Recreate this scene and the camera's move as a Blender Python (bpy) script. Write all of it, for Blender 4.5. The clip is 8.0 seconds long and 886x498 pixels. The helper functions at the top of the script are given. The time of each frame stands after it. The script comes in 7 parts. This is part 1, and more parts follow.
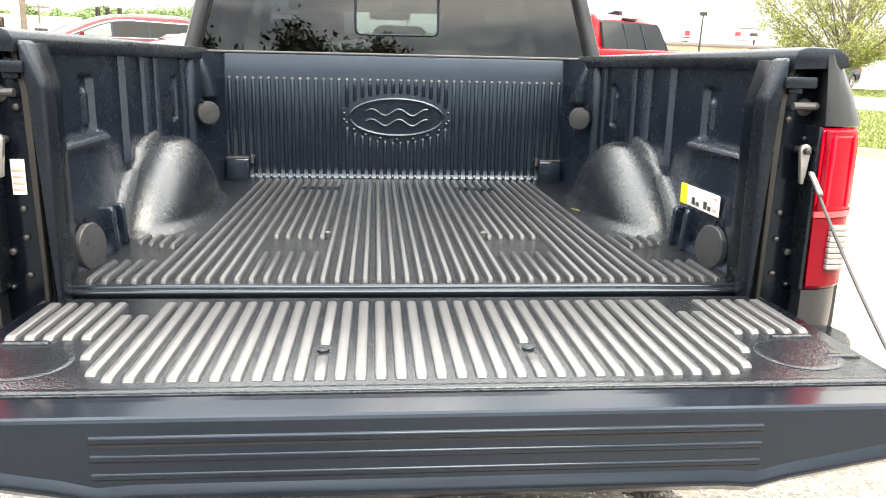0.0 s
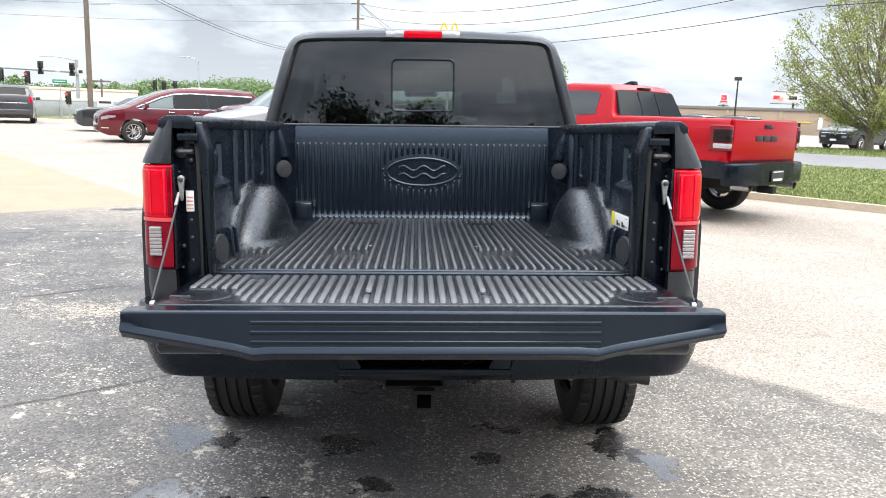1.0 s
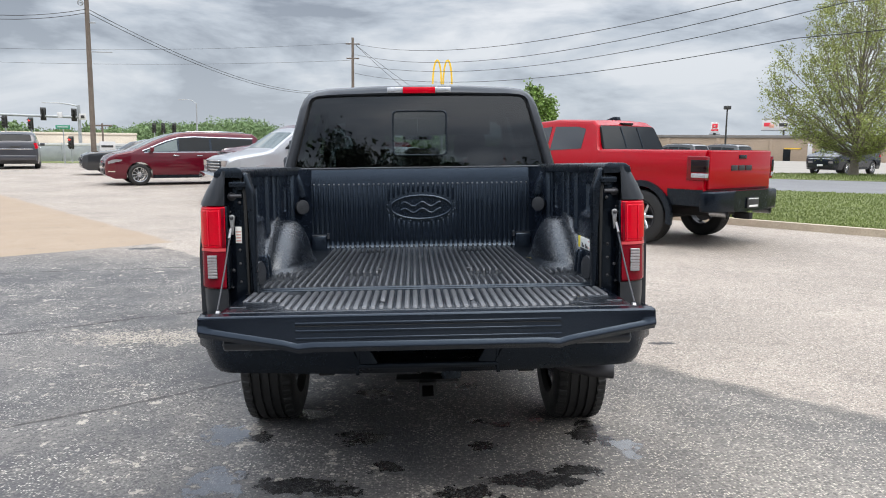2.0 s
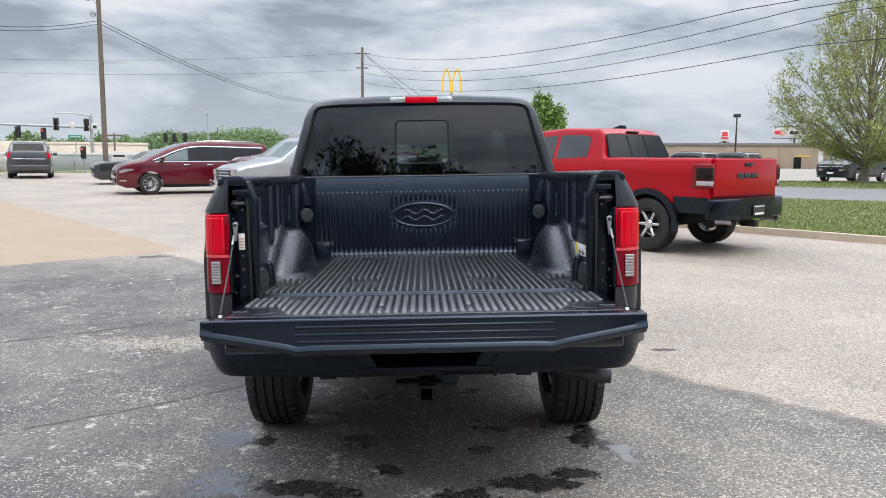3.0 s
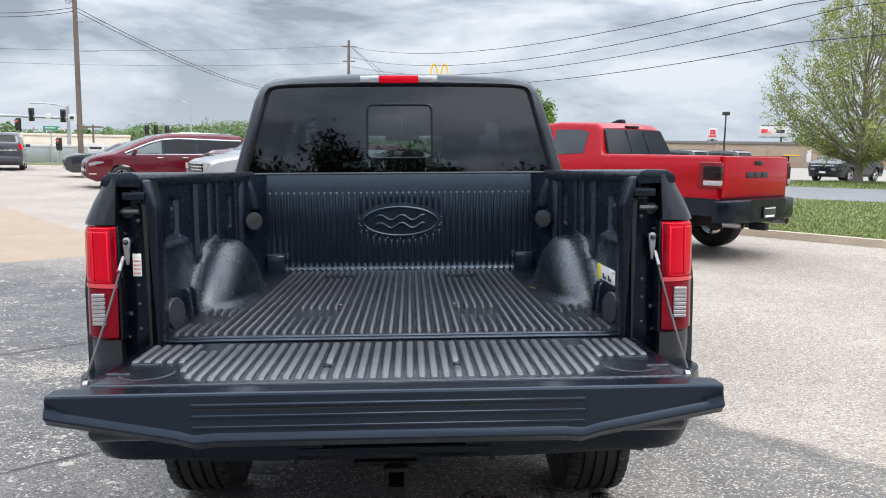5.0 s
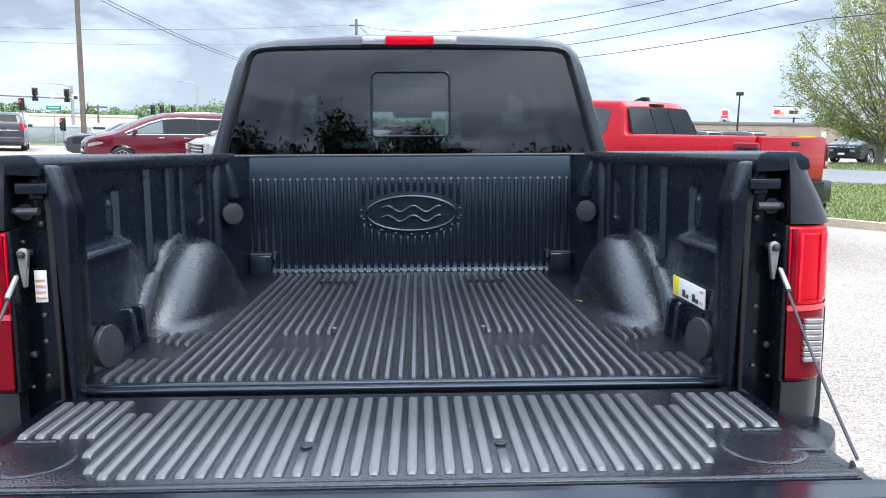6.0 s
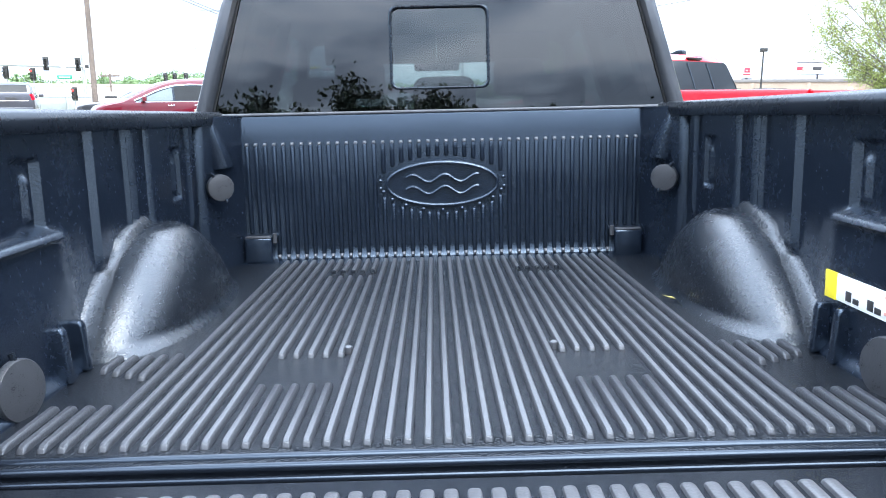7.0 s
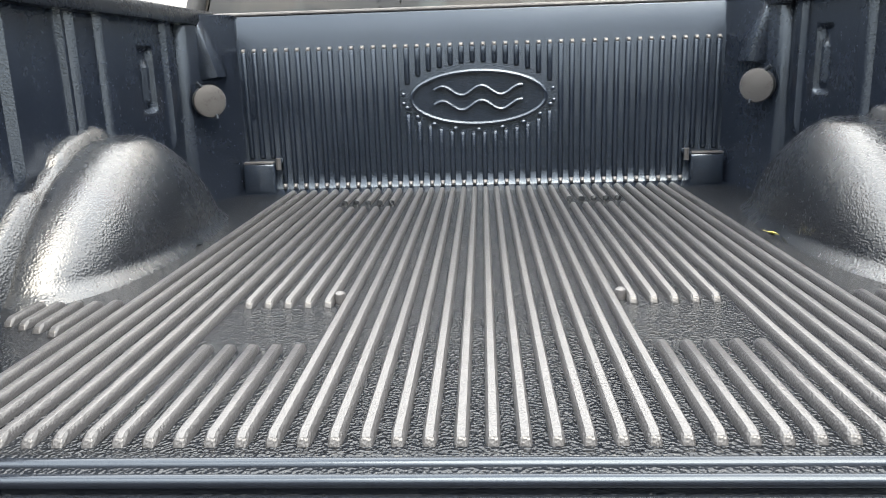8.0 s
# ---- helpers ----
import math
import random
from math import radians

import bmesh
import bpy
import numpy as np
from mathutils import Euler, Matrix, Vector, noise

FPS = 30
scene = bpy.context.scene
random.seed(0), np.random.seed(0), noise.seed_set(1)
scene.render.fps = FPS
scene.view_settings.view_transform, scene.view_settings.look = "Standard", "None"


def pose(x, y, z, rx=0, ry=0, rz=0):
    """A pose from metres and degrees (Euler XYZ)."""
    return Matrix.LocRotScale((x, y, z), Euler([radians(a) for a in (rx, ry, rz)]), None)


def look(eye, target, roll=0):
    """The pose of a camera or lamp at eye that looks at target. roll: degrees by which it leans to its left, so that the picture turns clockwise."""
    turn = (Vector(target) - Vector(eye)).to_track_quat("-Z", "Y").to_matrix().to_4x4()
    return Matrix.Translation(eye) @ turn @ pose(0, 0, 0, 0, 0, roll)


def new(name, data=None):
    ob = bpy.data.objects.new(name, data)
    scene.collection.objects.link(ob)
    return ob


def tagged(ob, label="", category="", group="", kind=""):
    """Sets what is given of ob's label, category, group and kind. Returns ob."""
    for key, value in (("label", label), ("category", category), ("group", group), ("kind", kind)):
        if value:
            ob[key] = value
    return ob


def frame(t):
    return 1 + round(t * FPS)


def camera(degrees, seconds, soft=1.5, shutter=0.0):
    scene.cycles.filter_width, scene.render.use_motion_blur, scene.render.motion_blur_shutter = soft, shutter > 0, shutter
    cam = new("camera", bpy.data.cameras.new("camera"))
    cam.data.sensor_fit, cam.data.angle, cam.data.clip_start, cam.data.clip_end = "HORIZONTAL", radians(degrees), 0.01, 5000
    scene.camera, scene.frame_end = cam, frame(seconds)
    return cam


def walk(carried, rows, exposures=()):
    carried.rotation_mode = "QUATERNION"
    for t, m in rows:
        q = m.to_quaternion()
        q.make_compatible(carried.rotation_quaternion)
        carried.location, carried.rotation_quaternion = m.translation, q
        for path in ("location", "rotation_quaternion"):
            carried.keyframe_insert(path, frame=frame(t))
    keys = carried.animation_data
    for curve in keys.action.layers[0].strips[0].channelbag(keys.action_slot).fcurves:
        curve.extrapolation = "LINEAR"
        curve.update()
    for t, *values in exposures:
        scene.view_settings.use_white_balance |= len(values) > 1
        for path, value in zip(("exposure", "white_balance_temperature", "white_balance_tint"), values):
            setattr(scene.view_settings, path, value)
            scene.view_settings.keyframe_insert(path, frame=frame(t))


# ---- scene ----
cam = camera(60.1, 8.0, 1.0)
LEVEL = pose(0, 0, 0, 0, -1.3, 0)  # the lot falls a little to the left
PATH = [
    (0, (-0.062, -1.651, 1.468), (0.097, 0.274, 0.95), 1.4),
    (0.5, (-0.071, -2.155, 1.478), (0.05, -0.211, 1.024), 1.6),
    (1, (0.006, -2.698, 1.507), (0.059, -0.731, 1.149), 0.7),
    (1.5, (-0.001, -3.117, 1.546), (0.034, -1.138, 1.26), 0.0),
    (2, (-0.006, -3.382, 1.566), (0.052, -1.401, 1.295), -0.7),
    (3.5, (0.066, -3.459, 1.563), (0.084, -1.474, 1.321), -0.7),
    (4, (0.068, -3.281, 1.533), (0.085, -1.298, 1.273), -0.3),
    (4.5, (0.051, -2.903, 1.554), (0.121, -0.922, 1.287), 0.0),
    (5, (0.089, -2.482, 1.547), (0.157, -0.5, 1.287), -0.3),
    (5.2, (0.089, -2.318, 1.541), (0.146, -0.336, 1.282), -0.0),
    (6.3, (0.052, -1.556, 1.519), (0.09, 0.416, 1.192), -0.5),
    (6.5, (0.05, -1.426, 1.51), (0.077, 0.545, 1.175), -0.6),
    (7, (-0.005, -1.093, 1.477), (-0.004, 0.867, 1.079), -1.3),
    (7.5, (-0.014, -0.779, 1.362), (-0.097, 1.162, 0.885), -1.5),
    (8, (0.031, -0.649, 1.327), (-0.095, 1.276, 0.799), -1.9),
]
STOPS = [(0, 1.8, 8300, 9), (0.5, 1.36, 7250, 10), (1.0, 0.70, 6900, 10), (1.4, 0.32, 6800, 10), (2.0, 0.08, 6700, 10), (5.0, 0.22, 6550, 10), (5.6, 0.42, 6300, 9), (6.3, 0.87, 5950, 9),
         (6.5, 1.05, 5850, 9), (7.0, 1.64, 5950, 9), (7.5, 2.0, 7400, 9), (8.0, 2.08, 8200, 10)]
walk(cam, [(t, LEVEL @ look(eye, target, roll)) for t, eye, target, roll in PATH], STOPS)


# ---- sky and sun ----
def build_sky():
    world = bpy.data.worlds.new("sky")
    scene.world = world
    world.use_nodes = True
    nt = world.node_tree
    nt.nodes.clear()
    N = nt.nodes.new
    link = nt.links.new
    out, bg = N("ShaderNodeOutputWorld"), N("ShaderNodeBackground")
    sky = N("ShaderNodeTexSky")
    sky.sky_type, sky.sun_disc = "NISHITA", False
    sky.sun_elevation, sky.sun_rotation = radians(52), radians(200)
    gain = N("ShaderNodeVectorMath")
    gain.operation = "SCALE"
    gain.inputs["Scale"].default_value = 0.11
    link(sky.outputs[0], gain.inputs[0])
    tc, sep = N("ShaderNodeTexCoord"), N("ShaderNodeSeparateXYZ")
    link(tc.outputs["Generated"], sep.inputs[0])

    def calc(op, a, b):
        n = N("ShaderNodeMath")
        n.operation = op
        for k, v in enumerate((a, b)):
            if isinstance(v, (int, float)):
                n.inputs[k].default_value = v
            else:
                link(v, n.inputs[k])
        return n.outputs[0]
    high = calc("ADD", calc("MAXIMUM", sep.outputs[2], 0.0), 0.75)
    flat = N("ShaderNodeCombineXYZ")
    link(calc("DIVIDE", sep.outputs[0], high), flat.inputs[0])
    link(calc("DIVIDE", sep.outputs[1], high), flat.inputs[1])
    link(calc("MULTIPLY", sep.outputs[2], 3.2), flat.inputs[2])
    cloud = N("ShaderNodeTexNoise")
    cloud.inputs["Scale"].default_value, cloud.inputs["Detail"].default_value = 3.7, 10.0
    cloud.inputs["Roughness"].default_value, cloud.inputs["Distortion"].default_value = 0.56, 0.25
    link(flat.outputs[0], cloud.inputs["Vector"])
    shade = N("ShaderNodeValToRGB")
    e = shade.color_ramp.elements
    e[0].position, e[0].color = 0.40, (0.27, 0.31, 0.385, 1)
    e[1].position, e[1].color = 0.60, (0.89, 0.925, 0.985, 1)
    mid = e.new(0.485)
    mid.color = (0.54, 0.605, 0.70, 1)
    link(cloud.outputs["Fac"], shade.inputs[0])
    cover = N("ShaderNodeMix")
    cover.data_type = "RGBA"
    cover.inputs["Factor"].default_value = 0.9
    link(gain.outputs[0], cover.inputs["A"])
    link(shade.outputs[0], cover.inputs["B"])
    haze = N("ShaderNodeMapRange")
    haze.inputs["From Min"].default_value, haze.inputs["From Max"].default_value = 0.0, 0.22
    haze.inputs["To Min"].default_value, haze.inputs["To Max"].default_value = 0.7, 0.0
    link(sep.outputs[2], haze.inputs["Value"])
    low = N("ShaderNodeMix")
    low.data_type = "RGBA"
    low.inputs["B"].default_value = (0.57, 0.645, 0.74, 1)
    link(haze.outputs[0], low.inputs["Factor"])
    link(cover.outputs["Result"], low.inputs["A"])
    link(low.outputs["Result"], bg.inputs["Color"])
    # an overcast sky is brightest overhead
    zenith = N("ShaderNodeMapRange")
    zenith.interpolation_type = "SMOOTHSTEP"
    zenith.inputs["From Min"].default_value, zenith.inputs["From Max"].default_value = 0.20, 0.72
    zenith.inputs["To Min"].default_value, zenith.inputs["To Max"].default_value = 0.93, 3.7
    link(sep.outputs[2], zenith.inputs["Value"])
    link(zenith.outputs[0], bg.inputs["Strength"])
    link(bg.outputs[0], out.inputs["Surface"])


build_sky()
sun = new("sun", bpy.data.lights.new("sun", "SUN"))
sun.data.energy, sun.data.angle, sun.data.color = 2.2, radians(48), (1.0, 0.95, 0.88)
sun.matrix_world = look((6, -14, 26), (0, 0, 0))


# ---- materials ----
def material(name, base, rough=0.5, metal=0.0, vary=0.0, vary_scale=4.0, bump=0.0, bump_scale=200.0, coat=0.0, spec=0.5, wear=0.0, wear_scale=18.0,
             emit=None, emit_strength=0.0, flakes=False, random_tone=0.0, coords="Object", pebble=False, coat_rough=0.04, sheen=None, relief=0.002):
    """A surface with a base colour that drifts at two scales, a fine relief and uneven gloss."""
    m = bpy.data.materials.new(name)
    m.use_nodes = True
    nt = m.node_tree
    p = nt.nodes["Principled BSDF"]
    N, link = nt.nodes.new, nt.links.new
    p.inputs["Base Color"].default_value = (*base, 1)
    p.inputs["Roughness"].default_value, p.inputs["Metallic"].default_value = rough, metal
    p.inputs["Coat Weight"].default_value, p.inputs["Coat Roughness"].default_value = coat, coat_rough
    p.inputs["Specular IOR Level"].default_value = spec
    if sheen:
        p.inputs["Specular Tint"].default_value = (*sheen, 1)
    tc = N("ShaderNodeTexCoord")
    if vary or wear or random_tone:
        big, small = N("ShaderNodeTexNoise"), N("ShaderNodeTexNoise")
        big.inputs["Scale"].default_value, small.inputs["Scale"].default_value = vary_scale, vary_scale * 13
        big.inputs["Detail"].default_value, small.inputs["Detail"].default_value = 5, 4
        link(tc.outputs[coords], big.inputs["Vector"])
        link(tc.outputs[coords], small.inputs["Vector"])
        both = N("ShaderNodeMath")
        both.operation = "ADD"
        link(big.outputs["Fac"], both.inputs[0])
        link(small.outputs["Fac"], both.inputs[1])
        tone = N("ShaderNodeMapRange")
        tone.inputs["From Min"].default_value, tone.inputs["From Max"].default_value = 0.6, 1.4
        tone.inputs["To Min"].default_value, tone.inputs["To Max"].default_value = 1 - vary, 1 + vary
        link(both.outputs[0], tone.inputs["Value"])
        value = tone.outputs[0]
        if random_tone:
            info, one = N("ShaderNodeNewGeometry"), N("ShaderNodeMapRange")
            one.inputs["To Min"].default_value, one.inputs["To Max"].default_value = 1 - random_tone, 1 + random_tone
            link(info.outputs["Random Per Island"], one.inputs["Value"])
            times = N("ShaderNodeMath")
            times.operation = "MULTIPLY"
            link(value, times.inputs[0])
            link(one.outputs[0], times.inputs[1])
            value = times.outputs[0]
        scale = N("ShaderNodeVectorMath")
        scale.operation = "SCALE"
        scale.inputs[0].default_value = base
        link(value, scale.inputs["Scale"])
        link(scale.outputs[0], p.inputs["Base Color"])
        gloss = N("ShaderNodeMapRange")
        gloss.inputs["From Min"].default_value, gloss.inputs["From Max"].default_value = 0.7, 1.3
        gloss.inputs["To Min"].default_value, gloss.inputs["To Max"].default_value = max(0.02, rough - wear), min(1, rough + wear)
        link(both.outputs[0], gloss.inputs["Value"])
        link(gloss.outputs[0], p.inputs["Roughness"])
    if bump:
        b = N("ShaderNodeBump")
        if pebble:
            fine = N("ShaderNodeTexVoronoi")
            fine.feature = "SMOOTH_F1"
            fine.inputs["Smoothness"].default_value = 0.6
            fine.inputs["Scale"].default_value = bump_scale
            height = fine.outputs["Distance"]
        else:
            fine = N("ShaderNodeTexNoise")
            fine.inputs["Scale"].default_value, fine.inputs["Detail"].default_value = bump_scale, 3
            height = fine.outputs["Fac"]
        link(tc.outputs[coords], fine.inputs["Vector"])
        b.inputs["Strength"].default_value, b.inputs["Distance"].default_value = bump, relief
        link(height, b.inputs["Height"])
        link(b.outputs[0], p.inputs["Normal"])
    if emit:
        p.inputs["Emission Color"].default_value, p.inputs["Emission Strength"].default_value = (*emit, 1), emit_strength
    return m


def glass(name, tint, rough=0.0):
    """A thin tinted pane: mirror-like gloss over a see-through tint."""
    m = bpy.data.materials.new(name)
    m.use_nodes = True
    nt = m.node_tree
    nt.nodes.clear()
    N, link = nt.nodes.new, nt.links.new
    out, mix = N("ShaderNodeOutputMaterial"), N("ShaderNodeMixShader")
    clear, gloss, facing = N("ShaderNodeBsdfTransparent"), N("ShaderNodeBsdfGlossy"), N("ShaderNodeLayerWeight")
    clear.inputs["Color"].default_value = (*tint, 1)
    gloss.inputs["Roughness"].default_value = rough
    gloss.inputs["Color"].default_value = (0.95, 0.97, 1.0, 1)
    # gloss of one coated face of a pane: 8 % straight on, more at a slant
    facing.inputs["Blend"].default_value = 0.5
    power, share = N("ShaderNodeMath"), N("ShaderNodeMapRange")
    power.operation = "POWER"
    power.inputs[1].default_value = 5.0
    share.inputs["To Min"].default_value, share.inputs["To Max"].default_value = 0.082, 1.0
    link(facing.outputs["Facing"], power.inputs[0])
    link(power.outputs[0], share.inputs["Value"])
    link(share.outputs[0], mix.inputs[0])
    link(clear.outputs[0], mix.inputs[1])
    link(gloss.outputs[0], mix.inputs[2])
    link(mix.outputs[0], out.inputs["Surface"])
    return m


M = {}
M["black_paint"] = material("black_paint", (0.022, 0.024, 0.028), 0.42, 0.40, 0.15, 3, coat=0.6, wear=0.05, spec=0.35, sheen=(0.85, 0.92, 1.0), coat_rough=0.08)
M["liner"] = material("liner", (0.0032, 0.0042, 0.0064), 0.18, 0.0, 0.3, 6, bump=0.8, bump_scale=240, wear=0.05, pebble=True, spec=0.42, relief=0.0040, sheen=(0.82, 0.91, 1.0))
M["well_liner"] = material("well_liner", (0.0052, 0.0066, 0.0094), 0.26, 0.0, 0.3, 6, bump=0.55, bump_scale=250, wear=0.05, pebble=True, spec=0.85, coat=0.15, coat_rough=0.26, relief=0.0018, sheen=(0.86, 0.93, 1.0))
M["side_liner"] = material("side_liner", (0.0058, 0.0086, 0.0148), 0.25, 0.0, 0.3, 6, bump=0.24, bump_scale=230, wear=0.05, pebble=True, spec=1.0, relief=0.0018, sheen=(0.66, 0.82, 1.0))
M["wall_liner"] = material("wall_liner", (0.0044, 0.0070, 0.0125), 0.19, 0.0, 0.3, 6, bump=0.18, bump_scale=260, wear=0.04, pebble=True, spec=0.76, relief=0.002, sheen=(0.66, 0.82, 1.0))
# ribs far paler than the sheet they belong to: sky sheen put into the colour
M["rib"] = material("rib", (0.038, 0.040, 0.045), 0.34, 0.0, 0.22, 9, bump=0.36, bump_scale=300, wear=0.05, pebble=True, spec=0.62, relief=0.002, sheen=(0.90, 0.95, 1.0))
# same plastic, paler again: the open sky's light on the gate is in the colour
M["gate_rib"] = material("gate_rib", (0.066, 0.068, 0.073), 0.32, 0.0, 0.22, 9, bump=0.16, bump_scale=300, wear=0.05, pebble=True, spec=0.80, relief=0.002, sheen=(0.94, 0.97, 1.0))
M["trim"] = material("trim", (0.0050, 0.0064, 0.0092), 0.28, 0.0, 0.2, 8, bump=0.12, bump_scale=400, wear=0.05, spec=0.42, sheen=(0.66, 0.82, 1.0))
M["satin_black"] = material("satin_black", (0.0026, 0.0038, 0.0066), 0.22, 0.0, 0.2, 6, bump=0.04, bump_scale=400, wear=0.08, spec=0.36, sheen=(0.66, 0.82, 1.0))
M["gate_trim"] = material("gate_trim", (0.0074, 0.0096, 0.0142), 0.15, 0.0, 0.12, 5, wear=0.03, spec=0.50, sheen=(0.66, 0.82, 1.0))
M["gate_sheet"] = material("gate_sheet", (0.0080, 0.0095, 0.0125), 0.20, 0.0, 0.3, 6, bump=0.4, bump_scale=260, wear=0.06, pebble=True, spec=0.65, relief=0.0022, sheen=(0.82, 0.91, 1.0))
M["pad"] = material("pad", (0.010, 0.0105, 0.011), 0.42, 0.0, 0.3, 9, bump=0.4, bump_scale=380, wear=0.12)
M["cap_plastic"] = material("cap_plastic", (0.032, 0.034, 0.038), 0.33, 0.0, 0.3, 30, bump=0.2, bump_scale=300, wear=0.08)
M["rubber"] = material("rubber", (0.010, 0.010, 0.010), 0.62, 0.0, 0.35, 12, bump=0.3, bump_scale=160, wear=0.1)
M["under"] = material("under", (0.007, 0.007, 0.0075), 0.8, 0.0, 0.4, 7, bump=0.3, bump_scale=90)
M["steel"] = material("steel", (0.42, 0.42, 0.43), 0.32, 1.0, 0.15, 20, wear=0.1)
M["dark_steel"] = material("dark_steel", (0.06, 0.06, 0.065), 0.45, 0.7, 0.25, 20, wear=0.1)
M["cable_steel"] = material("cable_steel", (0.34, 0.34, 0.34), 0.38, 0.8, 0.25, 60)
M["chrome"] = material("chrome", (0.75, 0.76, 0.78), 0.08, 1.0)
M["red_lens"] = material("red_lens", (0.50, 0.0015, 0.013), 0.12, 0.0, 0.18, 14, coat=0.18, spec=0.12)
M["dark_red_lens"] = material("dark_red_lens", (0.15, 0.0010, 0.008), 0.12, 0.0, 0.25, 14, coat=0.18, spec=0.12)
M["bright_red_lens"] = material("bright_red_lens", (0.62, 0.010, 0.030), 0.10, 0.0, 0.10, 14, coat=0.3, spec=0.3)
M["seam_lens"] = material("seam_lens", (0.55, 0.06, 0.07), 0.15, 0.0, 0.10, 14, coat=0.4, spec=0.3)
M["cargo_lens"] = material("cargo_lens", (0.46, 0.47, 0.49), 0.16, 0.6, 0.35, 60, bump=0.4, bump_scale=120, coat=1.0)
M["clear_lens"] = material("clear_lens", (0.30, 0.28, 0.285), 0.16, 0.3, 0.15, 40, coat=0.8)
M["tail_glass"] = material("tail_glass", (0.16, 0.002, 0.006), 0.12, 0.0, 0.2, 20, coat=0.4, spec=0.2)
M["smoke_lens"] = material("smoke_lens", (0.010, 0.004, 0.005), 0.10, 0.0, coat=0.12, spec=0.2)
M["white_print"] = material("white_print", (0.75, 0.75, 0.73), 0.4, 0.0, 0.05, 30)
M["yellow_print"] = material("yellow_print", (0.75, 0.62, 0.03), 0.4, 0.0, 0.05, 30)
M["red_print"] = material("red_print", (0.62, 0.30, 0.24), 0.4)
M["dark_print"] = material("dark_print", (0.03, 0.03, 0.03), 0.5)
M["car_glass"] = material("car_glass", (0.008, 0.010, 0.011), 0.04, 0.0, 0.3, 3, spec=0.22)
M["light_glass"] = material("light_glass", (0.10, 0.13, 0.13), 0.03, 0.0, 0.25, 2, spec=0.6)
M["mid_glass"] = material("mid_glass", (0.030, 0.033, 0.037), 0.04, 0.0, 0.0, 2, spec=0.5)
M["privacy_glass"] = glass("privacy_glass", (0.17, 0.20, 0.205))
M["slider_glass"] = glass("slider_glass", (0.40, 0.45, 0.44))
M["clear_glass"] = glass("clear_glass", (0.92, 0.96, 0.95))
M["seat"] = material("seat", (0.03, 0.03, 0.032), 0.6, 0.0, 0.2, 8, bump=0.2)
M["headliner"] = material("headliner", (0.055, 0.055, 0.054), 0.9)
M["red_paint"] = material("red_paint", (0.31, 0.0006, 0.0070), 0.28, 0.0, 0.05, 2, coat=0.50, spec=0.05)
M["maroon_paint"] = material("maroon_paint", (0.090, 0.0022, 0.010), 0.30, 0.1, 0.06, 2, coat=1.0, spec=0.2)
M["silver_paint"] = material("silver_paint", (0.36, 0.37, 0.39), 0.32, 0.5, 0.05, 2, coat=0.8)
M["charcoal_paint"] = material("charcoal_paint", (0.020, 0.022, 0.026), 0.28, 0.2, 0.08, 2, coat=1.0)
M["grey_paint"] = material("grey_paint", (0.050, 0.051, 0.060), 0.3, 0.3, 0.08, 2, coat=1.0)
M["navy_paint"] = material("navy_paint", (0.007, 0.009, 0.014), 0.25, 0.1, 0.08, 2, coat=0.5)
M["beige_paint"] = material("beige_paint", (0.52, 0.50, 0.43), 0.3, 0.2, 0.05, 2, coat=1.0)
M["alloy"] = material("alloy", (0.55, 0.55, 0.56), 0.25, 0.9, 0.08, 15)
M["wood_pole"] = material("wood_pole", (0.13, 0.105, 0.085), 0.85, 0.0, 0.35, 1.5, bump=0.6, bump_scale=40)
M["galvanised"] = material("galvanised", (0.36, 0.38, 0.39), 0.5, 0.5, 0.15, 3)
M["signal_black"] = material("signal_black", (0.02, 0.02, 0.018), 0.5, 0.0, 0.2, 5)
M["signal_red"] = material("signal_red", (0.5, 0.02, 0.02), 0.3, emit=(1.0, 0.05, 0.04), emit_strength=1.6)
M["sign_white"] = material("sign_white", (0.55, 0.55, 0.55), 0.5, 0.0, 0.06, 2)
M["sign_green"] = material("sign_green", (0.015, 0.22, 0.12), 0.4, 0.0, 0.05, 2)
M["sign_gold"] = material("sign_gold", (0.72, 0.46, 0.03), 0.4, 0.0, 0.1, 1)
M["sign_red"] = material("sign_red", (0.6, 0.03, 0.05), 0.45, 0.0, 0.1, 1)
M["stone_wall"] = material("stone_wall", (0.60, 0.54, 0.45), 0.9, 0.0, 0.18, 0.4, bump=0.4, bump_scale=12)
M["brick_tan"] = material("brick_tan", (0.30, 0.235, 0.175), 0.9, 0.0, 0.15, 0.5, bump=0.3, bump_scale=20)
M["roof_edge"] = material("roof_edge", (0.16, 0.15, 0.14), 0.7, 0.0, 0.2, 1)
M["kerb"] = material("kerb", (0.40, 0.34, 0.26), 0.9, 0.0, 0.25, 2.5, bump=0.6, bump_scale=60)
M["bark"] = material("bark", (0.17, 0.145, 0.12), 0.9, 0.0, 0.3, 6, bump=0.7, bump_scale=50)
M["leaf"] = material("leaf", (0.25, 0.285, 0.075), 0.6, 0.0, 0.25, 0.8, random_tone=0.45)
M["dark_leaf"] = material("dark_leaf", (0.022, 0.032, 0.014), 0.65, 0.0, 0.3, 0.5, random_tone=0.5)
M["bright_leaf"] = material("bright_leaf", (0.12, 0.20, 0.035), 0.55, 0.0, 0.25, 0.8, random_tone=0.4)
M["hill_leaf"] = material("hill_leaf", (0.150, 0.225, 0.100), 0.9, 0.0, 0.25, 0.05, random_tone=0.14)
M["grass"] = material("grass", (0.135, 0.172, 0.048), 0.75, 0.0, 0.35, 0.9, random_tone=0.22)
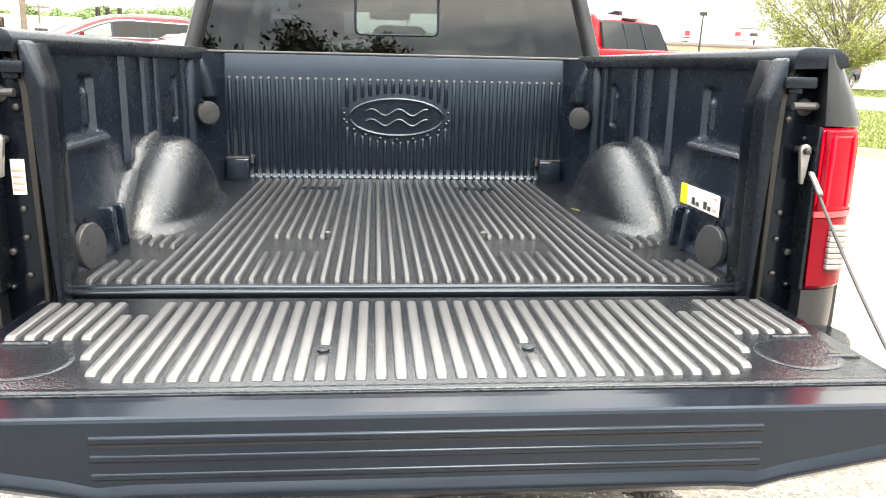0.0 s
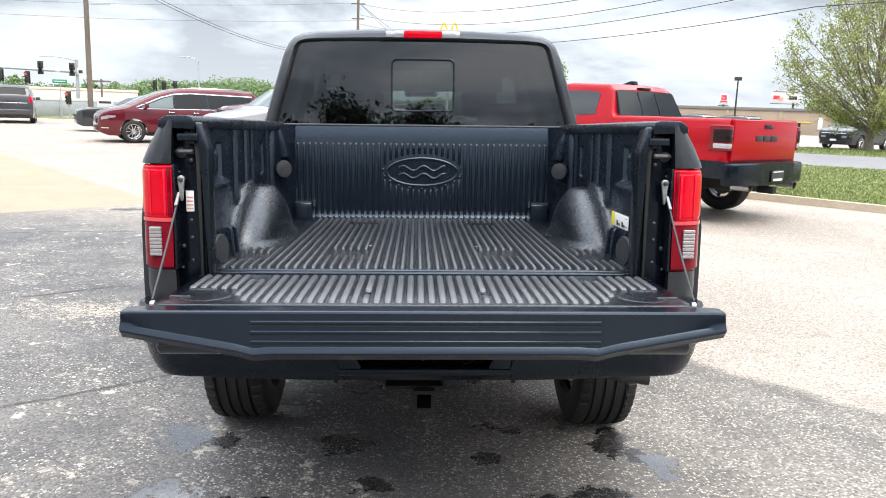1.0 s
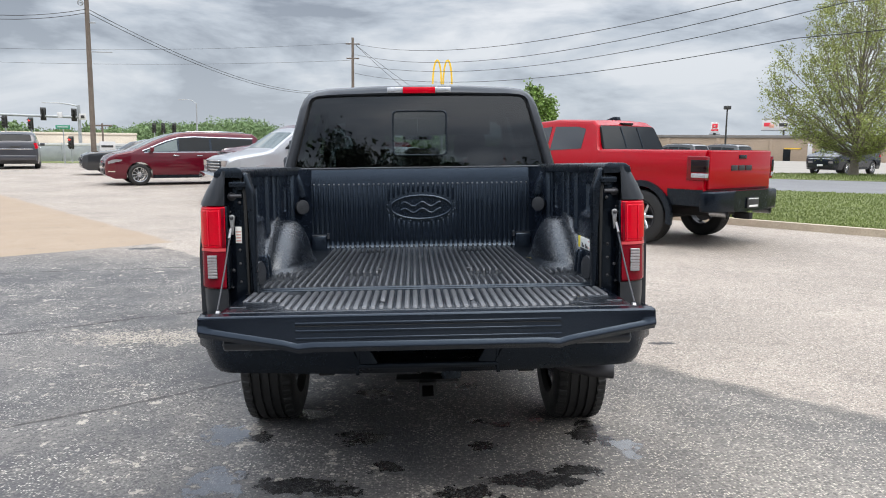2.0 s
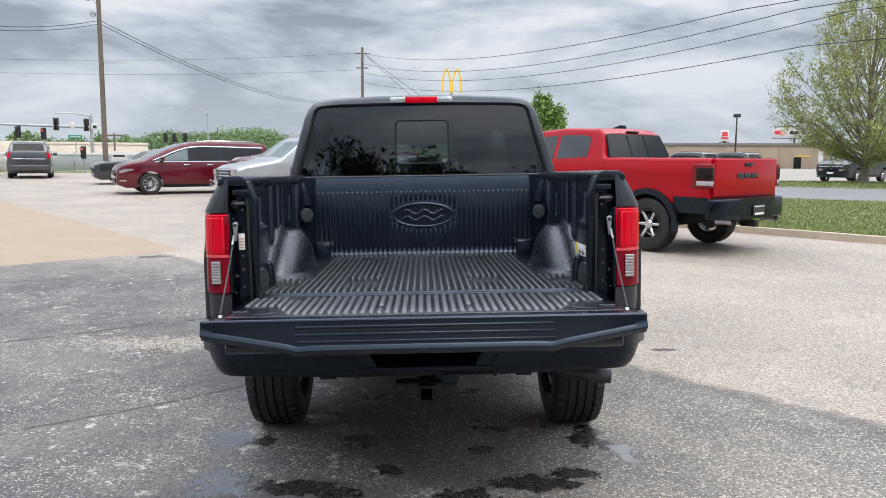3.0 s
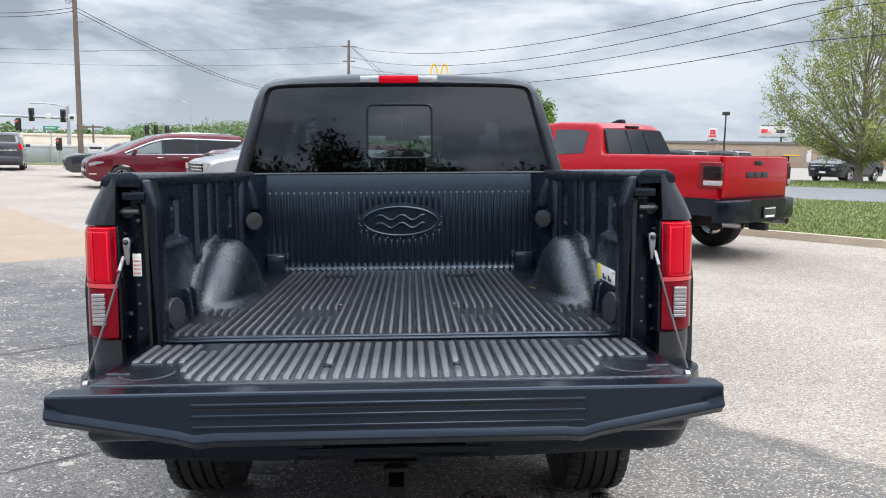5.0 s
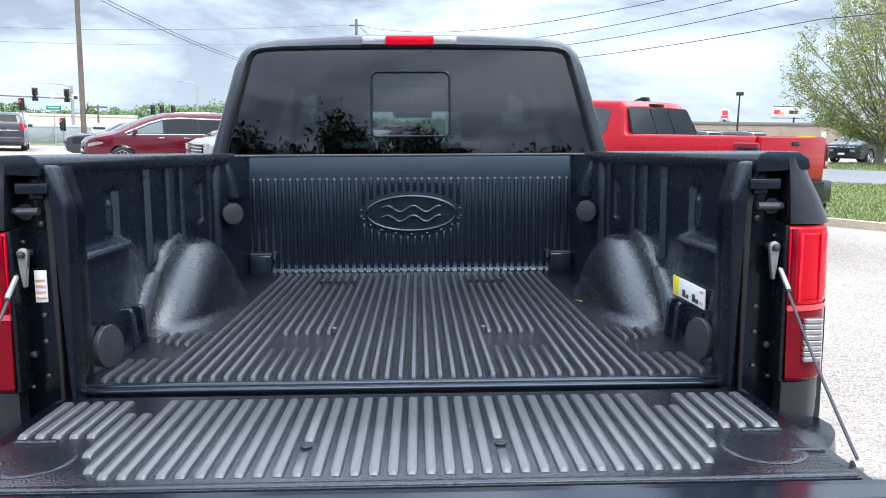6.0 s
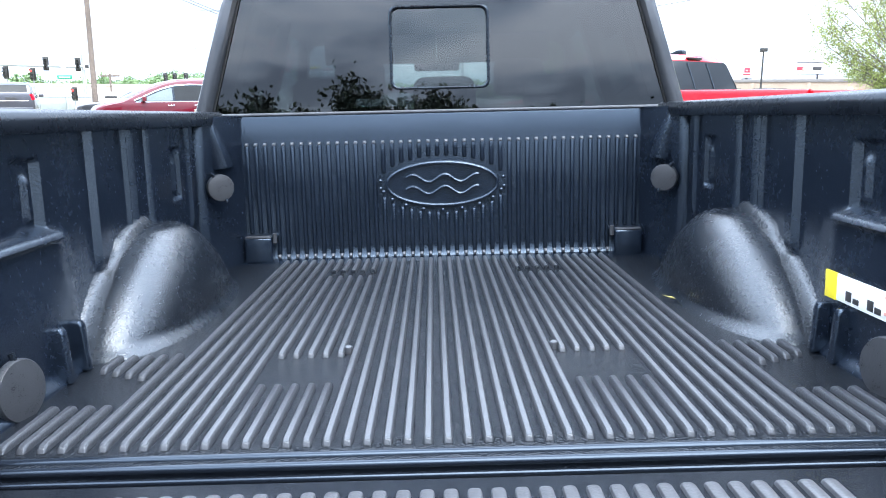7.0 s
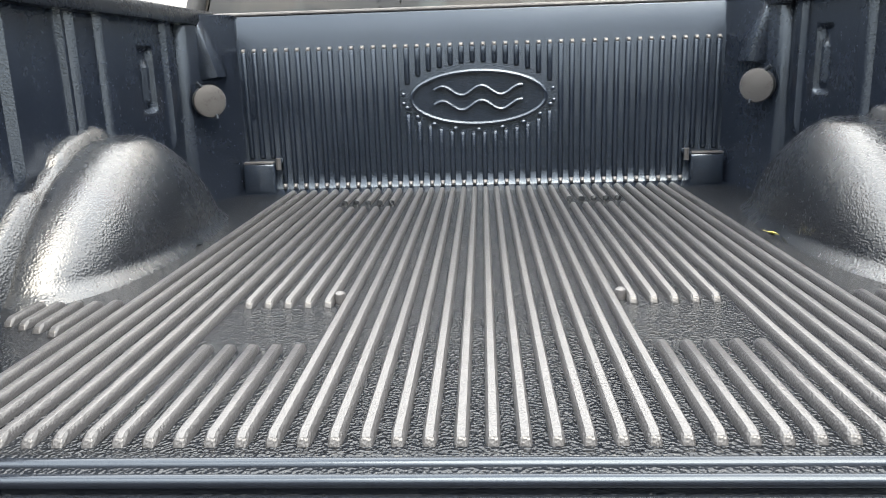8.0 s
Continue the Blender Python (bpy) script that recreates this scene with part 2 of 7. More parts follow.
M["turf"] = material("turf", (0.135, 0.160, 0.052), 0.95, 0.0, 0.35, 1.1, bump=0.8, bump_scale=60)
M["road"] = material("road", (0.16, 0.16, 0.165), 0.85, 0.0, 0.18, 0.6, bump=0.5, bump_scale=90)
M["far_lot"] = material("far_lot", (0.27, 0.25, 0.22), 0.9, 0.0, 0.12, 0.3, bump=0.4, bump_scale=60)
M["cable_black"] = material("cable_black", (0.03, 0.03, 0.03), 0.6)
M["dry_leaf"] = material("dry_leaf", (0.62, 0.52, 0.16), 0.7, 0.0, 0.2, 60)


def lot_material():
    """Worn asphalt of three ages: dark and sealed, pale with bare stone, and a tan concrete apron; cracks, pits and damp patches."""
    m = bpy.data.materials.new("lot")
    m.use_nodes = True
    nt = m.node_tree
    p = nt.nodes["Principled BSDF"]
    N, link = nt.nodes.new, nt.links.new
    tc = N("ShaderNodeTexCoord")
    pos = tc.outputs["Object"]
    sep = N("ShaderNodeSeparateXYZ")
    link(pos, sep.inputs[0])

    def calc(op, a, b=0.0, c=None):
        n = N("ShaderNodeMath")
        n.operation = op
        for k, v in enumerate((a, b) if c is None else (a, b, c)):
            if isinstance(v, (int, float)):
                n.inputs[k].default_value = v
            else:
                link(v, n.inputs[k])
        return n.outputs[0]

    def noise_of(scale, detail=5, rough=0.55):
        n = N("ShaderNodeTexNoise")
        n.inputs["Scale"].default_value, n.inputs["Detail"].default_value, n.inputs["Roughness"].default_value = scale, detail, rough
        link(pos, n.inputs["Vector"])
        return n.outputs["Fac"]

    def step(v, a, b):
        n = N("ShaderNodeMapRange")
        n.interpolation_type = "SMOOTHSTEP"
        n.inputs["From Min"].default_value, n.inputs["From Max"].default_value = a, b
        link(v, n.inputs["Value"])
        return n.outputs[0]

    def blend(f, a, b):
        n = N("ShaderNodeMix")
        n.data_type = "RGBA"
        for key, v in (("Factor", f), ("A", a), ("B", b)):
            if isinstance(v, (int, float)):
                n.inputs[key].default_value = v
            elif isinstance(v, tuple):
                n.inputs[key].default_value = (*v, 1)
            else:
                link(v, n.inputs[key])
        return n.outputs["Result"]
    X, Y = sep.outputs[0], sep.outputs[1]
    wob = calc("MULTIPLY", calc("SUBTRACT", noise_of(0.9, 6), 0.5), 1.1)
    fine_wob = calc("MULTIPLY", calc("SUBTRACT", noise_of(6, 4), 0.5), 0.16)
    both_wob = calc("ADD", wob, fine_wob)
    # pale old surface on the right: past a line from (1.6, 2.1) to (2.7, 0.9)
    right_side = calc("ADD", calc("ADD", calc("MULTIPLY", X, 0.737), calc("MULTIPLY", Y, 0.676)), calc("ADD", calc("MULTIPLY", wob, 0.16), calc("MULTIPLY", fine_wob, 1.6)))
    pale_r = step(right_side, 2.46, 2.62)
    # pale again further ahead on the left
    pale_l = step(calc("ADD", calc("ADD", Y, calc("MULTIPLY", X, 0.10)), wob), 5.2, 8.6)
    # tan concrete apron: left of a line from (-12, 18) to (-3.9, 8.4) and past y = 7
    tan_a = step(calc("ADD", calc("ADD", calc("MULTIPLY", X, -0.77), calc("MULTIPLY", Y, -0.64)), calc("MULTIPLY", both_wob, 0.2)), -2.55, -2.4)
    tan_b = step(calc("ADD", calc("ADD", Y, calc("MULTIPLY", X, -0.86)), calc("MULTIPLY", both_wob, 0.3)), 11.65, 11.8)
    tan = calc("MULTIPLY", tan_a, tan_b)
    # stones in the binder
    vor = N("ShaderNodeTexVoronoi")
    vor.inputs["Scale"].default_value = 85
    link(pos, vor.inputs["Vector"])
    stones = vor.outputs["Color"]
    ssep = N("ShaderNodeSeparateColor")
    link(stones, ssep.inputs[0])
    stone = ssep.outputs[0]
    stone_shape = step(vor.outputs["Distance"], 0.62, 0.25)
    big = N("ShaderNodeTexVoronoi")
    big.inputs["Scale"].default_value = 34
    link(pos, big.inputs["Vector"])
    bsep = N("ShaderNodeSeparateColor")
    link(big.outputs["Color"], bsep.inputs[0])
    big_stone, big_shape = bsep.outputs[1], step(big.outputs["Distance"], 0.55, 0.30)
    worn = step(calc("ADD", noise_of(1.3, 7, 0.65), calc("MULTIPLY", noise_of(14, 5), 0.5)), 0.62, 0.92)
    ragged = noise_of(9, 7, 0.72)
    # ground still damp behind the truck: the binder goes dark between its pale stones
    ex, ey = calc("DIVIDE", calc("SUBTRACT", X, 0.0), 1.25), calc("DIVIDE", calc("SUBTRACT", Y, 0.65), 1.75)
    moist = step(calc("ADD", calc("SQRT", calc("ADD", calc("MULTIPLY", ex, ex), calc("MULTIPLY", ey, ey))), calc("MULTIPLY", calc("SUBTRACT", noise_of(2.2, 7, 0.68), 0.5), 1.5)), 1.12, 0.62)
    # dark sealed asphalt: bare stones, flakes where the seal has gone, dust
    dark_tone = blend(step(noise_of(0.8, 8, 0.68), 0.36, 0.66), (0.074, 0.074, 0.077), (0.170, 0.160, 0.150))
    dark_tone = blend(calc("MULTIPLY", moist, 0.22), dark_tone, (0.028, 0.028, 0.031))
    dark_tone = blend(calc("MULTIPLY", step(stone, 0.55, 0.0), 0.70), dark_tone, (0.040, 0.040, 0.043))
    dark_tone = blend(calc("MULTIPLY", calc("MULTIPLY", calc("ADD", calc("MULTIPLY", worn, 0.85), 0.05), step(stone, 0.66, 0.88)), stone_shape), dark_tone, (0.62, 0.58, 0.51))
    dark_tone = blend(calc("MULTIPLY", calc("MULTIPLY", step(noise_of(2.4, 6, 0.7), 0.50, 0.62), step(big_stone, 0.70, 0.9)), big_shape), dark_tone, (0.50, 0.46, 0.40))
    cluster = step(noise_of(1.7, 6, 0.62), 0.44, 0.60)
    dark_tone = blend(calc("MULTIPLY", calc("MULTIPLY", cluster, step(ragged, 0.582, 0.606)), 0.85), dark_tone, (0.47, 0.425, 0.36))
    dark_tone = blend(calc("MULTIPLY", step(noise_of(2.3, 10, 0.80), 0.60, 0.64), 0.7), dark_tone, (0.44, 0.39, 0.32))
    # brownish open-textured asphalt on the right
    mid_tone = blend(step(noise_of(0.9, 8, 0.7), 0.36, 0.64), (0.130, 0.122, 0.114), (0.235, 0.215, 0.190))
    mid_tone = blend(calc("MULTIPLY", moist, 0.22), mid_tone, (0.036, 0.034, 0.034))
    mid_tone = blend(calc("MULTIPLY", step(stone, 0.50, 0.0), 0.72), mid_tone, (0.060, 0.056, 0.052))
    mid_tone = blend(calc("MULTIPLY", step(stone, 0.60, 0.85), calc("MULTIPLY", stone_shape, 0.9)), mid_tone, (0.62, 0.56, 0.47))
    # pale asphalt
    pale_tone = blend(step(noise_of(0.45, 8, 0.66), 0.32, 0.68), (0.270, 0.231, 0.196), (0.365, 0.313, 0.265))
    pale_tone = blend(calc("MULTIPLY", step(stone, 0.55, 0.9), calc("MULTIPLY", stone_shape, 0.85)), pale_tone, (0.66, 0.60, 0.52))
    pale_tone = blend(calc("MULTIPLY", step(stone, 0.42, 0.05), 0.70), pale_tone, (0.11, 0.10, 0.09))
    pale_tone = blend(calc("MULTIPLY", step(noise_of(1.1, 9, 0.74), 0.46, 0.34), 0.32), pale_tone, (0.175, 0.155, 0.138))
    pale_tone = blend(calc("MULTIPLY", step(noise_of(4, 8, 0.74), 0.57, 0.66), 0.45), pale_tone, (0.15, 0.135, 0.12))
    tan_tone = blend(noise_of(0.8, 7, 0.65), (0.265, 0.200, 0.140), (0.355, 0.275, 0.200))
    tan_tone = blend(calc("MULTIPLY", step(noise_of(3.1, 9, 0.75), 0.55, 0.66), 0.4), tan_tone, (0.20, 0.165, 0.13))
    base = blend(step(calc("ADD", X, calc("MULTIPLY", both_wob, 0.9)), -0.35, 0.75), dark_tone, mid_tone)
    base = blend(pale_l, base, blend(0.16, pale_tone, (0.13, 0.118, 0.106)))
    # shadow band painted along the seam of the pale surface, broken up by noise
    seam_shadow = calc("MULTIPLY", step(right_side, 2.18, 2.46), 0.55)
    base = blend(calc("MULTIPLY", seam_shadow, step(noise_of(3.3, 6, 0.7), 0.35, 0.6)), base, (0.070, 0.066, 0.062))
    base = blend(pale_r, base, pale_tone)
    base = blend(tan, base, tan_tone)
    # dusty patch beside the truck, where the seal has worn through
    for cx, cy, rx, ry in ((-2.15, 2.72, 0.75, 0.26),):
        ex, ey = calc("DIVIDE", calc("SUBTRACT", X, cx), rx), calc("DIVIDE", calc("SUBTRACT", Y, cy), ry)
        d = calc("SQRT", calc("ADD", calc("MULTIPLY", ex, ex), calc("MULTIPLY", ey, ey)))
        hit = calc("MULTIPLY", step(calc("ADD", d, calc("MULTIPLY", calc("SUBTRACT", ragged, 0.5), 5.0)), 1.15, 0.45), step(stone, 0.2, 0.6))
        base = blend(calc("MULTIPLY", hit, 0.7), base, (0.46, 0.405, 0.33))
    # long cracks: (-3.5, 2.7) to (-2.1, 3.7), and (-2.36, .65) to (-1.2, 1.5), with the tan patch's broken edge
    lines = None
    for x0, y0, x1, y1, half, reach in ((-6.5, 0.60, -1.5, 4.10, 0.018, 1), (-5.5, -1.65, 0.2, 2.57, 0.012, 1), (-14, 3.4, 0, 6.9, 0.014, 1)):
        dx, dy = x1 - x0, y1 - y0
        ln = math.hypot(dx, dy)
        d = calc("ABSOLUTE", calc("ADD", calc("ADD", calc("MULTIPLY", calc("SUBTRACT", X, x0), -dy / ln), calc("MULTIPLY", calc("SUBTRACT", Y, y0), dx / ln)),
                                  calc("MULTIPLY", both_wob, 0.22)))
        along = calc("ADD", calc("MULTIPLY", calc("SUBTRACT", X, x0), dx / ln), calc("MULTIPLY", calc("SUBTRACT", Y, y0), dy / ln))
        hit = calc("MULTIPLY", step(d, half * 2.2, half * 0.6), calc("MULTIPLY", step(along, 0.0, 0.4), step(along, ln, ln - 0.4)))
        lines = hit if lines is None else calc("MAXIMUM", lines, hit)
    lines = calc("MULTIPLY", lines, step(noise_of(5, 5), 0.36, 0.5))
    base = blend(calc("MULTIPLY", lines, 0.75), base, (0.03, 0.028, 0.026))
    # oil and water drips behind the truck
    wob_oil = calc("ADD", calc("MULTIPLY", calc("SUBTRACT", ragged, 0.5), 0.62), calc("MULTIPLY", wob, 0.06))

    def spots(places):
        out = None
        for cx, cy, rx, ry in places:
            ex, ey = calc("DIVIDE", calc("SUBTRACT", X, cx), rx), calc("DIVIDE", calc("SUBTRACT", Y, cy), ry)
            d = calc("SQRT", calc("ADD", calc("MULTIPLY", ex, ex), calc("MULTIPLY", ey, ey)))
            hit = step(calc("ADD", d, calc("DIVIDE", wob_oil, max(rx, 0.14))), 1.0, 0.72)
            out = hit if out is None else calc("MAXIMUM", out, hit)
        return out
    damp = spots(((-0.92, 0.59, 0.12, 0.11), (-0.34, 0.59, 0.13, 0.11), (-0.60, 0.0, 0.24, 0.10), (-0.42, -0.07, 0.14, 0.08), (-0.21, 0.20, 0.10, 0.07), (0.89, 0.66, 0.10, 0.17), (0.98, 0.52, 0.07, 0.12), (0.32, 0.48, 0.09, 0.07),
                  (0.30, 0.81, 0.07, 0.06), (0.52, 0.04, 0.26, 0.10), (0.72, 0.14, 0.12, 0.08), (0.18, -0.09, 0.18, 0.10), (0.27, 1.45, 0.10, 0.08), (0.42, 0.78, 0.06, 0.05), (0.65, 0.83, 0.06, 0.05), (-0.57, 2.0, 0.12, 0.1),
                  (1.94, 2.57, 0.11, 0.05), (-4.05, 7.72, 0.22, 0.12), (-3.88, 7.80, 0.14, 0.10), (-0.3, 1.3, 0.14, 0.1), (-0.75, 0.95, 0.3, 0.10)))
    wet = spots(((-1.04, 0.63, 0.17, 0.15), (-0.98, 0.03, 0.14, 0.17), (1.06, 0.45, 0.07, 0.13)))
    base = blend(calc("MULTIPLY", damp, 0.90), base, (0.010, 0.010, 0.011))
    base = blend(calc("MULTIPLY", wet, 0.85), base, (0.026, 0.026, 0.028))
    link(base, p.inputs["Base Color"])
    rough = calc("SUBTRACT", calc("ADD", 0.62, calc("MULTIPLY", noise_of(3, 5), 0.4)), calc("ADD", calc("MULTIPLY", wet, 0.70), calc("ADD", calc("MULTIPLY", damp, 0.42), calc("MULTIPLY", moist, 0.22))))
    link(rough, p.inputs["Roughness"])
    # a film of standing water
    link(wet, p.inputs["Coat Weight"])
    p.inputs["Coat Roughness"].default_value = 0.10
    bump = N("ShaderNodeBump")
    bump.inputs["Strength"].default_value, bump.inputs["Distance"].default_value = 1.0, 0.008
    height = calc("ADD", calc("MULTIPLY", stone_shape, calc("MULTIPLY", stone, 0.6)), calc("MULTIPLY", noise_of(30, 4), 0.5))
    height = calc("SUBTRACT", calc("MULTIPLY", height, calc("SUBTRACT", 1.0, calc("MULTIPLY", wet, 0.93))), calc("MULTIPLY", lines, 1.5))
    link(height, bump.inputs["Height"])
    link(bump.outputs[0], p.inputs["Normal"])
    return m


M["lot"] = lot_material()


# ---- mesh helpers ----
def mesh_of(name, verts, faces, mat, parent=None, label="", smooth=35):
    me = bpy.data.meshes.new(name)
    me.from_pydata([tuple(v) for v in verts], [], faces)
    me.validate()
    if mat is not None:
        me.materials.append(M[mat])
    if smooth:
        me.polygons.foreach_set("use_smooth", [True] * len(me.polygons))
        me.set_sharp_from_angle(angle=radians(smooth))
    ob = new(name, me)
    if parent is not None:
        ob.parent = parent
    if label:
        tagged(ob, label=label)
    return ob


def part(name, bm, mat, parent, label="", smooth=35):
    """Links a bmesh as one mesh object under a thing or under a part."""
    me = bpy.data.meshes.new(name)
    bmesh.ops.recalc_face_normals(bm, faces=bm.faces)
    bm.to_mesh(me)
    bm.free()
    me.materials.append(M[mat])
    if smooth:
        me.polygons.foreach_set("use_smooth", [True] * len(me.polygons))
        me.set_sharp_from_angle(angle=radians(smooth))
    ob = new(name, me)
    if parent is not None:
        ob.parent = parent
    if label:
        tagged(ob, label=label)
    return ob


def thing(name, m, label, category, group="", kind=""):
    e = new(name)
    e.empty_display_size = 0.2
    e.matrix_world = m
    return tagged(e, label, category, group, kind)


def box(bm, lo, hi, bevel=0.004, seg=2, m=None):
    c = [(a + b) / 2 for a, b in zip(lo, hi)]
    s = [abs(b - a) for a, b in zip(lo, hi)]
    mat = Matrix.Translation(c) @ Matrix.Diagonal((*s, 1))
    if m is not None:
        mat = m @ mat
    vs = bmesh.ops.create_cube(bm, size=1.0, matrix=mat)["verts"]
    if bevel:
        es = list({e for v in vs for e in v.link_edges})
        bmesh.ops.bevel(bm, geom=es, offset=min(bevel, 0.45 * min(s)), segments=seg, profile=0.5, affect="EDGES")
    return bm


def boxes(*specs, bevel=0.004):
    bm = bmesh.new()
    for lo, hi in specs:
        box(bm, lo, hi, bevel)
    return bm


def prism(bm, outline, axis, a, b, bevel=0.004, seg=2):
    """An outline (pairs) pushed along an axis from a to b. Pairs are the two other axes in order."""
    def at(p, t):
        q = list(p)
        q.insert("xyz".index(axis), t)
        return q
    lo = [bm.verts.new(at(p, a)) for p in outline]
    hi = [bm.verts.new(at(p, b)) for p in outline]
    n = len(outline)
    fs = [bm.faces.new(lo), bm.faces.new(hi[::-1])]
    fs += [bm.faces.new((lo[(k + 1) % n], lo[k], hi[k], hi[(k + 1) % n])) for k in range(n)]
    if bevel:
        es = list({e for f in fs for e in f.edges})
        bmesh.ops.bevel(bm, geom=es, offset=bevel, segments=seg, profile=0.5, affect="EDGES")
    return bm


def rings_mesh(rings, closed=True, caps=True):
    """Verts and faces that join rings of equal length."""
    verts, faces = [], []
    n = len(rings[0])
    for r in rings:
        verts += [tuple(v) for v in r]
    for i in range(len(rings) - 1):
        for k in range(n if closed else n - 1):
            a, b = i * n + k, i * n + (k + 1) % n
            faces.append((a, b, b + n, a + n))
    if caps and closed:
        faces.append(tuple(range(n))[::-1])
        last = (len(rings) - 1) * n
        faces.append(tuple(range(last, last + n)))
    return verts, faces


def join(*pairs):
    verts, faces = [], []
    for v, f in pairs:
        o = len(verts)
        verts += list(v)
        faces += [tuple(k + o for k in q) for q in f]
    return verts, faces


def tube(points, radius, n=8, taper=None):
    """A round bar along points; taper gives each point's radius."""
    pts = [Vector(p) for p in points]
    rs = taper or [radius] * len(pts)
    rings = []
    side = None
    for i, p in enumerate(pts):
        d = (pts[min(i + 1, len(pts) - 1)] - pts[max(i - 1, 0)]).normalized()
        if side is None:
            side = d.orthogonal().normalized()
        side = (side - d * side.dot(d)).normalized()
        up = d.cross(side)
        rings.append([p + rs[i] * (math.cos(2 * math.pi * k / n) * side + math.sin(2 * math.pi * k / n) * up) for k in range(n)])
    return rings_mesh(rings)


def lathe(profile, n=32, axis="x"):
    """A profile of (radius, offset along the axis) turned round the axis; closed in itself."""
    rings = []
    for k in range(n):
        a = 2 * math.pi * k / n
        ring = []
        for r, h in profile:
            c, s = r * math.cos(a), r * math.sin(a)
            ring.append({"x": (h, c, s), "y": (c, h, s), "z": (c, s, h)}[axis])
        rings.append(ring)
    rings.append(rings[0])
    v, f = rings_mesh(rings, closed=False, caps=False)
    m = len(profile)
    keep = (n * m)
    f = [tuple(i - keep if i >= keep else i for i in q) for q in f]
    return v[:keep], f


def disc(centre, normal, radius, depth, n=24, dome=0.0):
    """A round plate with a softened rim, standing on centre and facing normal."""
    nrm = Vector(normal).normalized()
    a = nrm.orthogonal().normalized()
    b = nrm.cross(a)
    c = Vector(centre)
    rings = []
    for r, h in ((radius, 0), (radius, depth * 0.6), (radius * 0.95, depth * 0.95), (radius * 0.86, depth), (radius * 0.5, depth + dome * 0.7), (radius * 0.05, depth + dome)):
        rings.append([c + nrm * h + r * (math.cos(2 * math.pi * k / n) * a + math.sin(2 * math.pi * k / n) * b) for k in range(n)])
    return rings_mesh(rings)


def rib(p0, p1, up, width, height, ends=0.006):
    """A moulded rib with rounded flanks and sloped ends, from p0 to p1."""
    p0, p1, up = Vector(p0), Vector(p1), Vector(up)
    d = (p1 - p0).normalized()
    s = d.cross(up).normalized()
    shape = ((-0.5, -0.15), (-0.485, 0.34), (-0.42, 0.72), (-0.27, 0.945), (0.0, 1.0), (0.27, 0.945), (0.42, 0.72), (0.485, 0.34), (0.5, -0.15))
    rings = []
    for t, k, w in ((0, 0.05, 0.75), (ends * 0.35, 0.7, 0.92), (ends, 1, 1)):
        rings.append([p0 + d * t + s * (a * width * w) + up * (b * height * (k if b > 0 else 1)) for a, b in shape])
    for t, k, w in ((ends, 1, 1), (ends * 0.35, 0.7, 0.92), (0, 0.05, 0.75)):
        rings.append([p1 - d * t + s * (a * width * w) + up * (b * height * (k if b > 0 else 1)) for a, b in shape])
    return rings_mesh(rings)


RIBS = {}


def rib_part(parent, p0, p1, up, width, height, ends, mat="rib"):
    """A rib as a part of its own; ribs of one length share a mesh."""
    p0, p1, up = Vector(p0), Vector(p1), Vector(up)
    d = p1 - p0
    key = (round(d.length, 4), tuple(round(c, 3) for c in d.normalized()), tuple(up), width)
    if key not in RIBS:
        RIBS[key] = mesh_of("rib", *rib((0, 0, 0), d, up, width, height, ends), mat, parent)
        RIBS[key].location = p0
        return
    ob = new("rib", RIBS[key].data)
    ob.parent = parent
    ob.location = p0


def sheet(nu, nv, fn):
    verts = [fn(i / nu, j / nv) for i in range(nu + 1) for j in range(nv + 1)]
    faces = [(i * (nv + 1) + j, (i + 1) * (nv + 1) + j, (i + 1) * (nv + 1) + j + 1, i * (nv + 1) + j + 1) for i in range(nu) for j in range(nv)]
    return verts, faces


def slab(nu, nv, outer, inner):
    """Two sheets and the rim between them."""
    v1, f1 = sheet(nu, nv, outer)
    v2, f2 = sheet(nu, nv, inner)
    o = len(v1)
    faces = list(f1) + [tuple(k + o for k in q[::-1]) for q in f2]
    edge = [i * (nv + 1) for i in range(nu + 1)] + [nu * (nv + 1) + j for j in range(1, nv + 1)] + [i * (nv + 1) + nv for i in range(nu - 1, -1, -1)] + [j for j in range(nv - 1, 0, -1)]
    for a, b in zip(edge, edge[1:] + edge[:1]):
        faces.append((a, a + o, b + o, b))
    return v1 + v2, faces


def smooth01(v, a, b):
    t = min(1, max(0, (v - a) / (b - a)))
    return t * t * (3 - 2 * t)


def gz(x, y):
    """The lot's height: it rises a little ahead."""
    return 0.2 * smooth01(y, 2, 26) - 0.20 * smooth01(y, 33, 40) * smooth01(x, 8, 16)


# ---- ground ----
def lot():
    xs = np.concatenate([np.linspace(-400, -30, 16), np.linspace(-26, 30, 57), np.linspace(36, 400, 16)])
    ys = np.concatenate([np.linspace(-120, -14, 12), np.linspace(-12, 46, 117), np.linspace(50, 1500, 24)])
    verts = [(x, y, gz(x, y)) for x in xs for y in ys]
    n = len(ys)
    faces = [(i * n + j, (i + 1) * n + j, (i + 1) * n + j + 1, i * n + j + 1) for i in range(len(xs) - 1) for j in range(n - 1)]
    tagged(mesh_of("ground", verts, faces, "lot"), "worn parking lot of dark and pale asphalt with cracks and oil spots", "ground", kind="structure")


lot()


